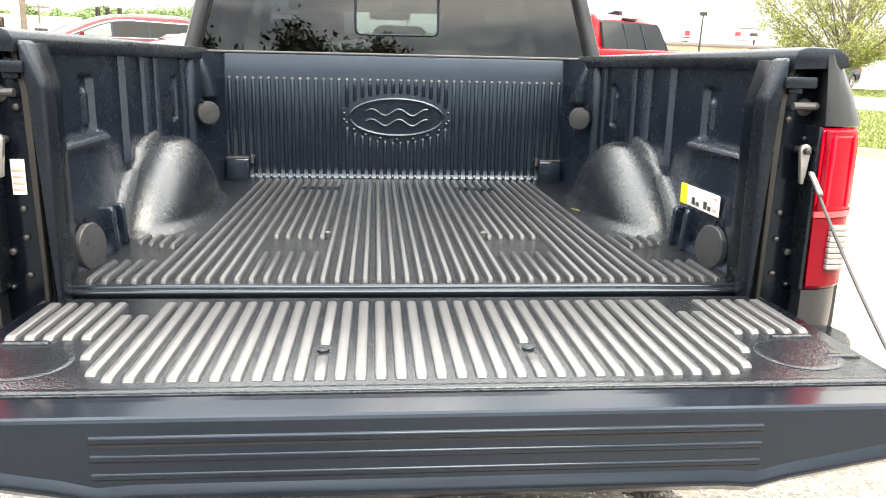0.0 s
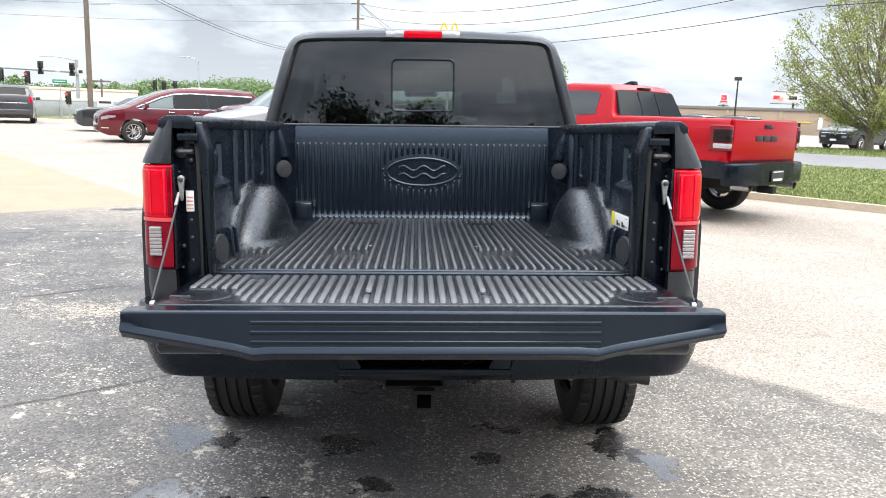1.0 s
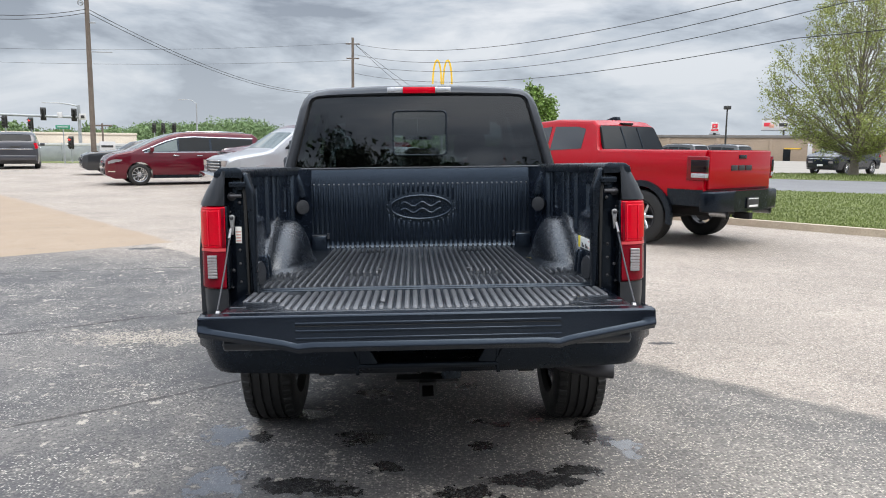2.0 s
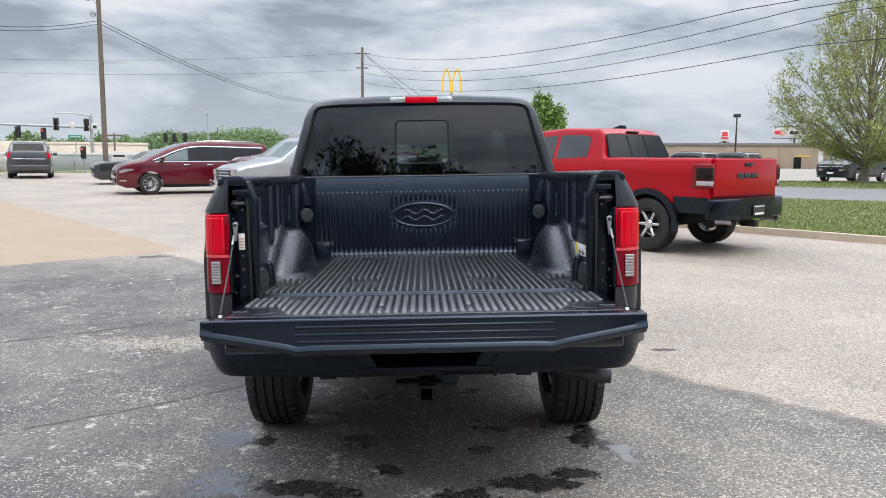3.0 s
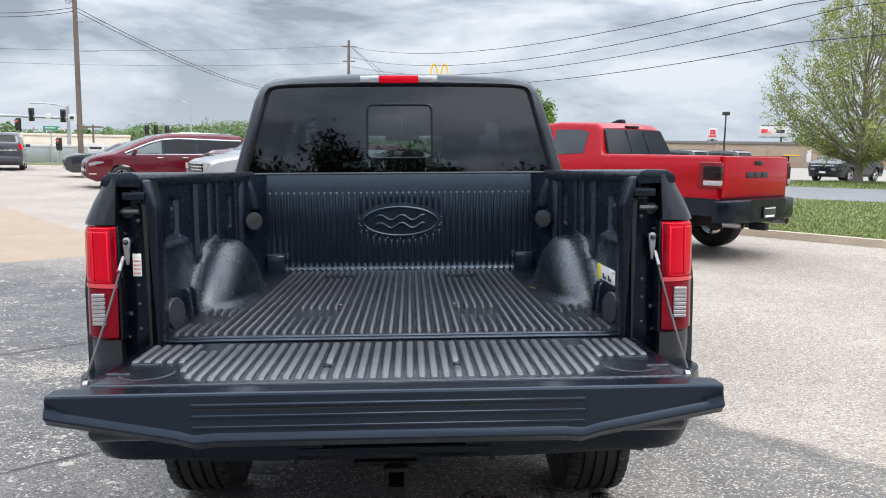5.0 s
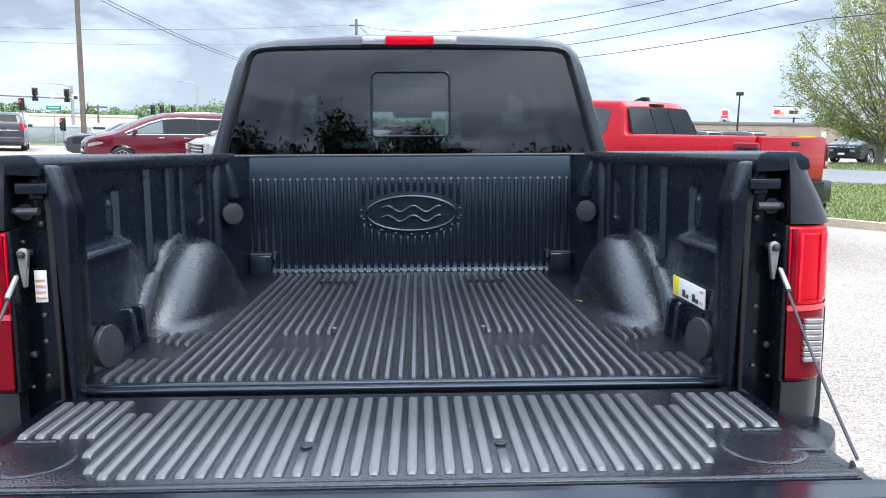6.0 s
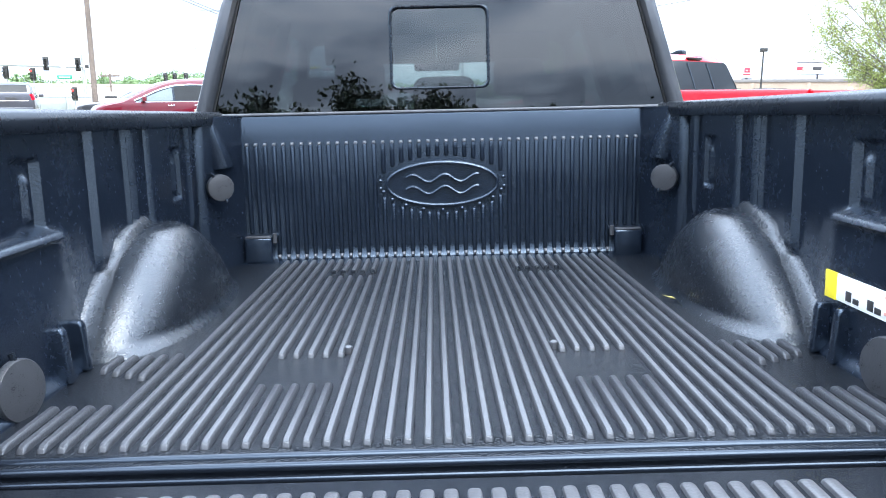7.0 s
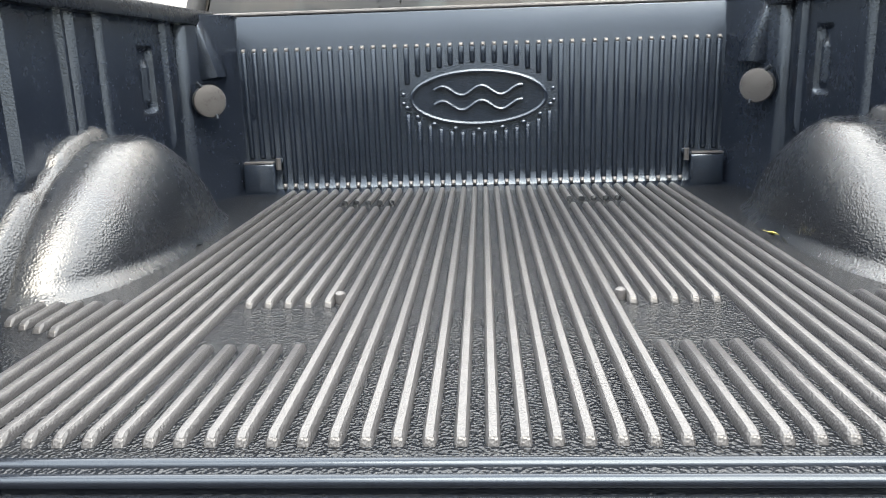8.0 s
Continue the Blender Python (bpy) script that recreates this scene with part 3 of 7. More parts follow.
def strip(name, near, far, lift, mat, label, category, steps=60, depth=0.0):
    """A band of ground between two lines of points, laid just above the lot."""
    def along(line, t):
        line = [Vector((*p, 0)) for p in line]
        seg = t * (len(line) - 1)
        k = min(int(seg), len(line) - 2)
        return line[k].lerp(line[k + 1], seg - k)

    def top(u, v):
        p = along(near, u).lerp(along(far, u), v)
        return (p.x, p.y, gz(p.x, p.y) + lift)

    def bottom(u, v):
        x, y, z = top(u, v)
        return (x, y, z - lift - 0.06)
    v, f = slab(steps, 12, top, bottom)
    return tagged(mesh_of(name, v, f, mat), label, category, kind="structure")


KERB = [(1.2, 17.5), (2.6, 15.2), (4.2, 13.2), (6.13, 11.35), (7.92, 9.72), (10.0, 7.7), (14.0, 3.6), (20.0, -3.0), (30.0, -14.0)]
ROAD_NEAR = [(-6.0, 27.0), (-2.0, 25.4), (2.0, 23.7), (6.5, 21.8), (11.7, 19.6), (16.0, 17.6), (22.0, 14.6), (32.0, 9.0), (52.0, -4.0)]
ROAD_FAR = [(-2.0, 35.6), (2.0, 33.9), (6.0, 32.2), (10.5, 30.2), (15.7, 27.8), (20.0, 25.7), (26.0, 22.6), (36.0, 17.0), (56.0, 4.0)]
GRASS_FAR = [(4.0, 45.0), (8.0, 43.4), (12.0, 41.7), (16.5, 39.7), (21.5, 37.2), (26.0, 34.6), (32.0, 31.0), (42.0, 25.0), (62.0, 12.0)]
LOT_FAR = [(-20.0, 120.0), (0.0, 116.0), (20.0, 112.0), (40.0, 106.0), (60.0, 98.0), (80.0, 90.0), (100.0, 80.0), (120.0, 70.0), (150.0, 50.0)]


def kerb_back(d):
    out = []
    for k, p in enumerate(KERB):
        a, b = Vector(KERB[max(k - 1, 0)]), Vector(KERB[min(k + 1, len(KERB) - 1)])
        t = (b - a).normalized()
        out.append((p[0] - t.y * d, p[1] + t.x * d))
    return out


strip("kerb", KERB, kerb_back(0.16), 0.13, "kerb", "weathered tan concrete kerb along the grass verge", "kerb")
strip("verge", kerb_back(0.163), ROAD_NEAR, 0.11, "turf", "green grass verge between lot and road", "grass")
strip("road", ROAD_NEAR, ROAD_FAR, 0.10, "road", "grey asphalt side road beyond the verge", "road")
strip("far_verge", ROAD_FAR, GRASS_FAR, 0.115, "turf", "green grass verge on the far side of the road", "grass")
strip("far_pavement", GRASS_FAR, LOT_FAR, 0.10, "far_lot", "pale concrete lot of the shops beyond the road", "pavement")


def grass_blades(name, near, far, count, tall, seed, lift, label, span=(0.0, 1.0)):
    rng = np.random.default_rng(seed)
    verts, faces = [], []
    near, far = np.array(near, float), np.array(far, float)
    for _ in range(count):
        t = rng.uniform(*span) * (len(near) - 1)
        k = min(int(t), len(near) - 2)
        a = near[k] + (near[k + 1] - near[k]) * (t - k)
        b = far[k] + (far[k + 1] - far[k]) * (t - k)
        p = a + (b - a) * rng.uniform(0.003, 0.997)
        z = gz(*p) + lift - 0.01
        an = rng.uniform(0, 6.283)
        h = tall * rng.uniform(0.5, 1.3)
        w = 0.010 * rng.uniform(0.8, 2.2)
        lx, ly = rng.normal(0, 0.4, 2) * h
        c, s = math.cos(an) * w, math.sin(an) * w
        o = len(verts)
        verts += [(p[0] - c, p[1] - s, z), (p[0] + c, p[1] + s, z), (p[0] + lx, p[1] + ly, z + h)]
        faces.append((o, o + 1, o + 2))
    tagged(mesh_of(name, verts, faces, "grass", smooth=0), label, "grass", kind="stuff")


grass_blades("grass", kerb_back(0.165), ROAD_NEAR, 70000, 0.05, 3, 0.11, "uneven mown green grass of the verge", (0.18, 0.72))
grass_blades("far_grass", ROAD_FAR, GRASS_FAR, 20000, 0.10, 4, 0.115, "green grass beyond the side road", (0.2, 0.75))


# ---- wheels ----
def add_wheel(parent, centre, radius, width, rim_radius, rim_mat, spokes, side, tread=True, name="wheel"):
    """Tyre with grooves and shoulder blocks, rim with spokes; side +1 faces +x."""
    hub = new(name)
    hub.parent = parent
    hub.location = centre
    hub.empty_display_size = 0.1
    w = width / 2
    prof = [(rim_radius, -w * 0.80), (rim_radius + 0.02, -w * 0.98), (radius * 0.86, -w * 1.03), (radius * 0.955, -w * 0.94), (radius * 0.985, -w * 0.84)]
    if tread:
        for g in (-0.52, -0.17, 0.17, 0.52):
            prof += [(radius, w * (g - 0.055)), (radius - 0.011, w * (g - 0.045)), (radius - 0.011, w * (g + 0.045)), (radius, w * (g + 0.055))]
    prof += [(radius * 0.985, w * 0.84), (radius * 0.955, w * 0.94), (radius * 0.86, w * 1.03), (rim_radius + 0.02, w * 0.98), (rim_radius, w * 0.80), (rim_radius - 0.03, 0)]
    v, f = lathe(prof, 48)
    pairs = [(v, f)]
    if tread:
        for k in range(44):
            a = 2 * math.pi * k / 44
            for sgn in (-1, 1):
                c, s = math.cos(a), math.sin(a)
                p0 = Vector((sgn * w * 0.60, c * (radius - 0.004), s * (radius - 0.004)))
                p1 = Vector((sgn * w * 0.93, c * radius * 0.962, s * radius * 0.962))
                pairs.append(rib(p0, p1, (0, c, s), 2 * math.pi * radius / 44 * 0.62, 0.009, 0.004))
    mesh_of("tyre", *join(*pairs), "rubber", hub)
    o = side * w * 0.62
    rim = [(rim_radius * 1.02, o + side * 0.05), (rim_radius * 0.94, o + side * 0.045), (rim_radius * 0.90, o - side * 0.03), (rim_radius * 0.90, -side * w * 0.7), (rim_radius * 1.01, -side * w * 0.7)]
    mesh_of("rim", *lathe(rim, 40), "dark_steel" if rim_radius < 0.2415 and spokes == 6 else rim_mat, hub)
    pairs = [lathe([(0.001, o + side * 0.02), (0.055, o + side * 0.02), (0.075, o), (0.075, o - side * 0.05), (0.001, o - side * 0.05)], 20)]
    for k in range(spokes):
        a = 2 * math.pi * k / spokes
        c, s = math.cos(a), math.sin(a)
        d = Vector((0, c, s))
        pairs.append(rib(Vector((o - side * 0.03, 0, 0)) + d * 0.05, Vector((o - side * 0.01, 0, 0)) + d * rim_radius * 0.96, (side, 0, 0), 0.055 if spokes < 8 else 0.035, 0.03, 0.01))
    mesh_of("spokes", *join(*pairs), rim_mat, hub)
    mesh_of("brake_disc", *lathe([(0.03, -side * 0.02), (rim_radius * 0.7, -side * 0.02), (rim_radius * 0.7, -side * 0.045), (0.03, -side * 0.045)], 24), "dark_steel", hub)
    return hub


# ---- cars of the lot ----
class Body:
    """A car's skin, from curves along its length: underside, top, half width, and how the flanks draw in with height."""

    def __init__(self, zb, zt, hw, g, arches=(), arch_r=0.40, r=0.06, crown=0.02):
        self.zb_, self.zt_, self.hw_, self.g_ = ([np.array(q, float) for q in zip(*c)] for c in (zb, zt, hw, g))
        self.arches, self.arch_r, self.r, self.crown = arches, arch_r, r, crown

    def zb(self, y):
        z = float(np.interp(y, *self.zb_))
        for ya, za in self.arches:
            d = self.arch_r ** 2 - (y - ya) ** 2
            if d > 0:
                z = max(z, za + math.sqrt(d))
        return z

    def zt(self, y):
        return float(np.interp(y, *self.zt_))

    def x(self, y, z):
        return float(np.interp(y, *self.hw_) * np.interp(z, *self.g_))

    def stations(self, y0, y1, step=0.07):
        ys = set(np.linspace(y0, y1, int((y1 - y0) / step) + 2).round(4))
        for c in (self.zt_, self.hw_, self.zb_):
            ys |= {round(float(k), 4) for k in c[0] if y0 <= k <= y1}
        for ya, _ in self.arches:
            for k in (-1, -0.985, -0.94, 0.94, 0.985, 1):
                if y0 < ya + k * self.arch_r < y1:
                    ys.add(round(ya + k * self.arch_r, 4))
        return sorted(ys)

    def skin(self, y0, y1, levels=12, across=8, bed=None):
        rings = []
        for y in self.stations(y0, y1):
            zb, zt = self.zb(y), self.zt(y)
            r = min(self.r, (zt - zb) * 0.3)
            half = [(self.x(y, zb + (zt - r - zb) * k / levels), zb + (zt - r - zb) * k / levels) for k in range(levels + 1)]
            xe = half[-1][0]
            half += [(xe - r * (1 - math.cos(a)), zt - r + r * math.sin(a)) for a in (0.5, 1.05, 1.57)]
            if bed is None:
                for k in range(1, across + 1):
                    u = 1 - k / across
                    half.append(((xe - r) * u, zt + self.crown * (1 - u * u)))
            else:
                half += [(xe - 0.10, zt), (xe - 0.11, zt - 0.02), (xe - 0.11, bed + 0.02), (xe - 0.13, bed), (0.3, bed), (0, bed)]
            ring = [(px, y, pz) for px, pz in half] + [(-px, y, pz) for px, pz in half[-2::-1]]
            rings.append(ring)
        return rings_mesh(rings)

    def side_pane(self, y0, y1, lo, hi, side, out=0.006, n=16):
        """lo and hi: heights at y0 and y1, or lists of points along y."""
        lo = lo if isinstance(lo, list) else [(y0, lo), (y1, lo)]
        hi = hi if isinstance(hi, list) else [(y0, hi), (y1, hi)]

        def pt(u, v, off):
            y = y0 + (y1 - y0) * u
            a, b = np.interp(y, *zip(*lo)), np.interp(y, *zip(*hi))
            z = float(a + (b - a) * v)
            return (side * (self.x(y, z) + off), y, z)
        return slab(n, 8, lambda u, v: pt(u, v, out), lambda u, v: pt(u, v, -0.02))

    def top_pane(self, y0, y1, wide=0.9, out=0.006):
        def pt(u, v, off):
            y = y0 + (y1 - y0) * u
            zt = self.zt(y)
            k = 2 * v - 1
            return (k * wide * (self.x(y, zt - self.r) - self.r * 0.5), y, zt + self.crown * (1 - k * k * wide * wide) + off)
        return slab(12, 12, lambda u, v: pt(u, v, out), lambda u, v: pt(u, v, -0.02))


def pane_part(name, pairs, mat, parent, label=""):
    return mesh_of(name, *join(*pairs), mat, parent, label)


def bx(name, specs, mat, parent, bevel=0.006, label=""):
    return part(name, boxes(*specs, bevel=bevel), mat, parent, label)


def end_face(b, y, z0, z1, x0, x1, front, out=0.012):
    """A plate across the nose or tail of a body."""
    s = 1 if front else -1
    return slab(8, 3, lambda u, v: (x0 + (x1 - x0) * u, y + s * out, z0 + (z1 - z0) * v), lambda u, v: (x0 + (x1 - x0) * u, y - s * 0.05, z0 + (z1 - z0) * v))


def wheels_of(car, ys, half, radius, width, rim_radius, rim_mat, spokes, tread=False):
    for y in ys:
        for s in (-1, 1):
            add_wheel(car, (s * half, y, radius), radius, width, rim_radius, rim_mat, spokes, s, tread)


def minivan(m, paint, label, tail_on=False):
    car = thing("minivan", m, label, "car")
    b = Body([(-2.58, 0.42), (-2.35, 0.25), (2.3, 0.22), (2.58, 0.34)],
             [(-2.58, 1.05), (-2.54, 1.28), (-2.40, 1.60), (-2.25, 1.72), (-1.5, 1.76), (-0.3, 1.765), (0.15, 1.74), (0.55, 1.65), (1.0, 1.49), (1.58, 1.21), (1.74, 1.135), (2.22, 1.03), (2.44, 0.94), (2.55, 0.82), (2.58, 0.62)],
             [(-2.58, 0.80), (-2.5, 0.93), (-2.2, 0.99), (0, 1.01), (1.8, 0.99), (2.3, 0.95), (2.5, 0.85), (2.58, 0.74)],
             [(0.2, 0.93), (0.4, 0.985), (0.7, 1.0), (1.0, 0.985), (1.12, 0.955), (1.65, 0.80), (1.80, 0.72)], [(-1.53, 0.36), (1.56, 0.36)], 0.405)
    mesh_of("body", *b.skin(-2.58, 2.58), paint, car)
    for s in (-1, 1):
        pane_part("window_surround", [b.side_pane(-2.22, 1.42, [(-2.22, 1.19), (-0.79, 1.12), (1.42, 1.09)], [(-2.22, 1.54), (-0.2, 1.59), (0.30, 1.55), (0.70, 1.43), (1.42, 1.12)], s, 0.003, 40)], "trim", car)
        pane_part("side_window", [b.side_pane(0.34, 1.30, [(0.34, 1.12), (1.30, 1.10)], [(0.34, 1.51), (0.66, 1.41), (1.30, 1.14)], s)], "light_glass", car)
        pane_part("side_window", [b.side_pane(-0.72, 0.28, 1.13, [(-0.72, 1.56), (-0.2, 1.565), (0.28, 1.53)], s)], "car_glass", car)
        pane_part("side_window", [b.side_pane(-2.2, -0.79, [(-2.2, 1.22), (-0.79, 1.14)], [(-2.2, 1.50), (-0.79, 1.57)], s)], "car_glass", car)
        pane_part("window_trim", [b.side_pane(-2.24, 1.45, [(-2.24, 1.555), (-0.2, 1.595), (0.30, 1.555), (0.70, 1.44), (1.45, 1.12)], [(-2.24, 1.578), (-0.2, 1.618), (0.30, 1.58), (0.70, 1.465), (1.45, 1.14)], s, 0.012, 40)], "chrome", car)
        pane_part("sill_trim", [b.side_pane(-2.2, 1.4, [(-2.2, 1.10), (1.4, 1.075)], [(-2.2, 1.118), (1.4, 1.09)], s, 0.008, 40)], "chrome", car)
        pane_part("sill_panel", [b.side_pane(-1.12, 1.14, 0.235, 0.34, s, 0.010, 30)], "trim", car)
        part("mirror", box(bmesh.new(), (s * 0.98, 1.12, 1.10), (s * 1.20, 1.24, 1.25), 0.03, 3), paint, car)
        for y in (0.42, -0.35):
            part("door_handle", box(bmesh.new(), (s * 0.99, y - 0.12, 0.965), (s * 1.03, y + 0.08, 0.995), 0.01), "chrome", car)
        pane_part("headlight", [b.side_pane(2.08, 2.50, [(2.08, 0.80), (2.5, 0.70)], [(2.08, 0.845), (2.3, 0.85), (2.5, 0.79)], s, 0.012)], "clear_lens", car)
        pane_part("fog_trim", [b.side_pane(2.30, 2.50, 0.44, 0.475, s, 0.012)], "chrome", car)
        pane_part("tail_light", [b.side_pane(-2.56, -2.30, [(-2.56, 0.98), (-2.30, 1.02)], [(-2.56, 1.24), (-2.30, 1.26)], s, 0.012)], "red_lens", car)
        pane_part("roof_rail", [tube([(s * 0.66, -2.0, 1.74), (s * 0.70, -1.9, 1.775), (s * 0.70, -0.9, 1.795), (s * 0.68, -0.3, 1.785), (s * 0.66, -0.2, 1.76)], 0.011)], "chrome", car)
    pane_part("windscreen", [b.top_pane(0.45, 1.62, 0.92)], "light_glass", car)
    pane_part("rear_window", [b.top_pane(-2.52, -2.36, 0.84)], "car_glass", car)
    bx("grille", [((-0.42, 2.56, 0.62), (0.42, 2.60, 0.72)), ((-0.5, 2.56, 0.36), (0.5, 2.60, 0.52))], "trim", car)
    bx("number_plate", [((-0.16, 2.60, 0.44), (0.16, 2.61, 0.52))], "dark_print", car, 0.002)
    bx("bumper", [((-0.85, -2.66, 0.42), (0.85, -2.50, 0.66))], paint, car, 0.04)
    bx("tailgate_trim", [((-0.7, -2.60, 0.93), (0.7, -2.575, 0.97))], "chrome", car)
    bx("rear_plate", [((-0.22, -2.60, 0.98), (0.22, -2.585, 1.10))], "dark_print", car, 0.002)
    wheels_of(car, (-1.53, 1.56), 0.86, 0.355, 0.23, 0.235, "alloy", 10)
    return car


def coupe(m, paint, label):
    car = thing("coupe", m, label, "car")
    b = Body([(-2.5, 0.45), (-2.3, 0.24), (2.3, 0.20), (2.5, 0.30)],
             [(-2.5, 0.86), (-2.42, 1.02), (-1.95, 1.06), (-1.15, 1.34), (-0.6, 1.44), (0.0, 1.44), (0.5, 1.33), (1.05, 1.02), (1.3, 0.99), (2.2, 0.90), (2.45, 0.80), (2.5, 0.68)],
             [(-2.5, 0.80), (-2.3, 0.92), (-1.5, 0.96), (1.5, 0.955), (2.3, 0.88), (2.5, 0.72)],
             [(0.2, 0.93), (0.5, 1.0), (0.85, 0.985), (0.98, 0.95), (1.40, 0.74)], [(-1.45, 0.36), (1.5, 0.36)], 0.40, 0.05)
    mesh_of("body", *b.skin(-2.5, 2.5), paint, car)
    for s in (-1, 1):
        pane_part("side_window", [b.side_pane(-0.95, 0.80, [(-0.95, 1.08), (0.80, 1.00)], [(-0.95, 1.26), (-0.5, 1.35), (0.1, 1.34), (0.80, 1.04)], s)], "car_glass", car)
        pane_part("tail_light", [b.side_pane(-2.49, -2.3, 0.76, 0.86, s, 0.012)], "dark_red_lens", car)
        part("mirror", box(bmesh.new(), (s * 0.92, 0.55, 0.98), (s * 1.10, 0.66, 1.09), 0.03, 3), paint, car)
        pane_part("headlight", [end_face(b, 2.5, 0.60, 0.70, s * 0.32, s * 0.66, True)], "clear_lens", car)
    pane_part("windscreen", [b.top_pane(0.48, 1.02, 0.9)], "car_glass", car)
    pane_part("rear_window", [b.top_pane(-1.9, -1.15, 0.86)], "car_glass", car)
    bx("grille", [((-0.62, 2.49, 0.55), (0.62, 2.53, 0.66))], "trim", car)
    wheels_of(car, (-1.45, 1.5), 0.84, 0.355, 0.25, 0.26, "dark_steel", 7)
    return car


def suv(m, paint, label, light=True):
    car = thing("suv", m, label, "car")
    b = Body([(-2.38, 0.45), (-2.2, 0.28), (2.2, 0.26), (2.38, 0.36)],
             [(-2.38, 0.95), (-2.34, 1.15), (-2.15, 1.55), (-1.95, 1.64), (-0.9, 1.69), (0.2, 1.67), (0.5, 1.59), (1.12, 1.19), (1.28, 1.13), (2.08, 1.03), (2.30, 0.93), (2.38, 0.72)],
             [(-2.38, 0.80), (-2.25, 0.92), (-1.5, 0.95), (1.6, 0.94), (2.2, 0.86), (2.38, 0.70)],
             [(0.26, 0.93), (0.5, 0.99), (0.75, 1.0), (1.0, 0.97), (1.10, 0.94), (1.55, 0.79), (1.75, 0.72)], [(-1.38, 0.37), (1.38, 0.37)], 0.41)
    mesh_of("body", *b.skin(-2.38, 2.38), paint, car)
    for s in (-1, 1):
        pane_part("side_window", [b.side_pane(0.12, 1.10, [(0.12, 1.10), (1.10, 1.08)], [(0.12, 1.49), (0.42, 1.45), (1.0, 1.12)], s)], "car_glass", car)
        pane_part("side_window", [b.side_pane(-0.85, 0.05, 1.11, 1.50, s)], "car_glass", car)
        pane_part("side_window", [b.side_pane(-1.9, -0.92, [(-1.9, 1.25), (-0.92, 1.12)], [(-1.9, 1.44), (-0.92, 1.50)], s)], "car_glass", car)
        pane_part("sill_trim", [b.side_pane(-1.9, 1.15, 1.07, 1.085, s, 0.008, 30)], "chrome", car)
        pane_part("arch_trim", [b.side_pane(-0.9, 0.9, 0.29, 0.40, s, 0.012)], "trim", car)
        part("mirror", box(bmesh.new(), (s * 0.92, 0.85, 1.06), (s * 1.10, 0.97, 1.20), 0.03, 3), paint, car)
        pane_part("headlight", [end_face(b, 2.38, 0.60, 0.70, s * 0.40, s * 0.64, True)], "clear_lens", car)
        pane_part("tail_light", [b.side_pane(-2.36, -2.1, 0.92, 1.06, s, 0.012)], "red_lens", car)
        pane_part("roof_rail", [tube([(s * 0.62, -1.8, 1.66), (s * 0.64, -1.7, 1.72), (s * 0.64, -0.2, 1.73), (s * 0.62, 0.0, 1.68)], 0.015)], "dark_steel", car)
    pane_part("windscreen", [b.top_pane(0.50, 1.10, 0.92)], "light_glass", car)
    pane_part("rear_window", [b.top_pane(-2.32, -2.12, 0.84)], "car_glass", car)
    bx("grille", [((-0.40, 2.37, 0.52), (0.40, 2.41, 0.80))], "trim", car)
    bx("grille_bar", [((-0.62, 2.39, 0.80), (0.62, 2.42, 0.84))], "chrome", car)
    bx("number_plate", [((-0.16, 2.42, 0.44), (0.16, 2.43, 0.54))], "white_print", car, 0.002)
    wheels_of(car, (-1.38, 1.38), 0.80, 0.36, 0.23, 0.24, "alloy", 5)
    return car


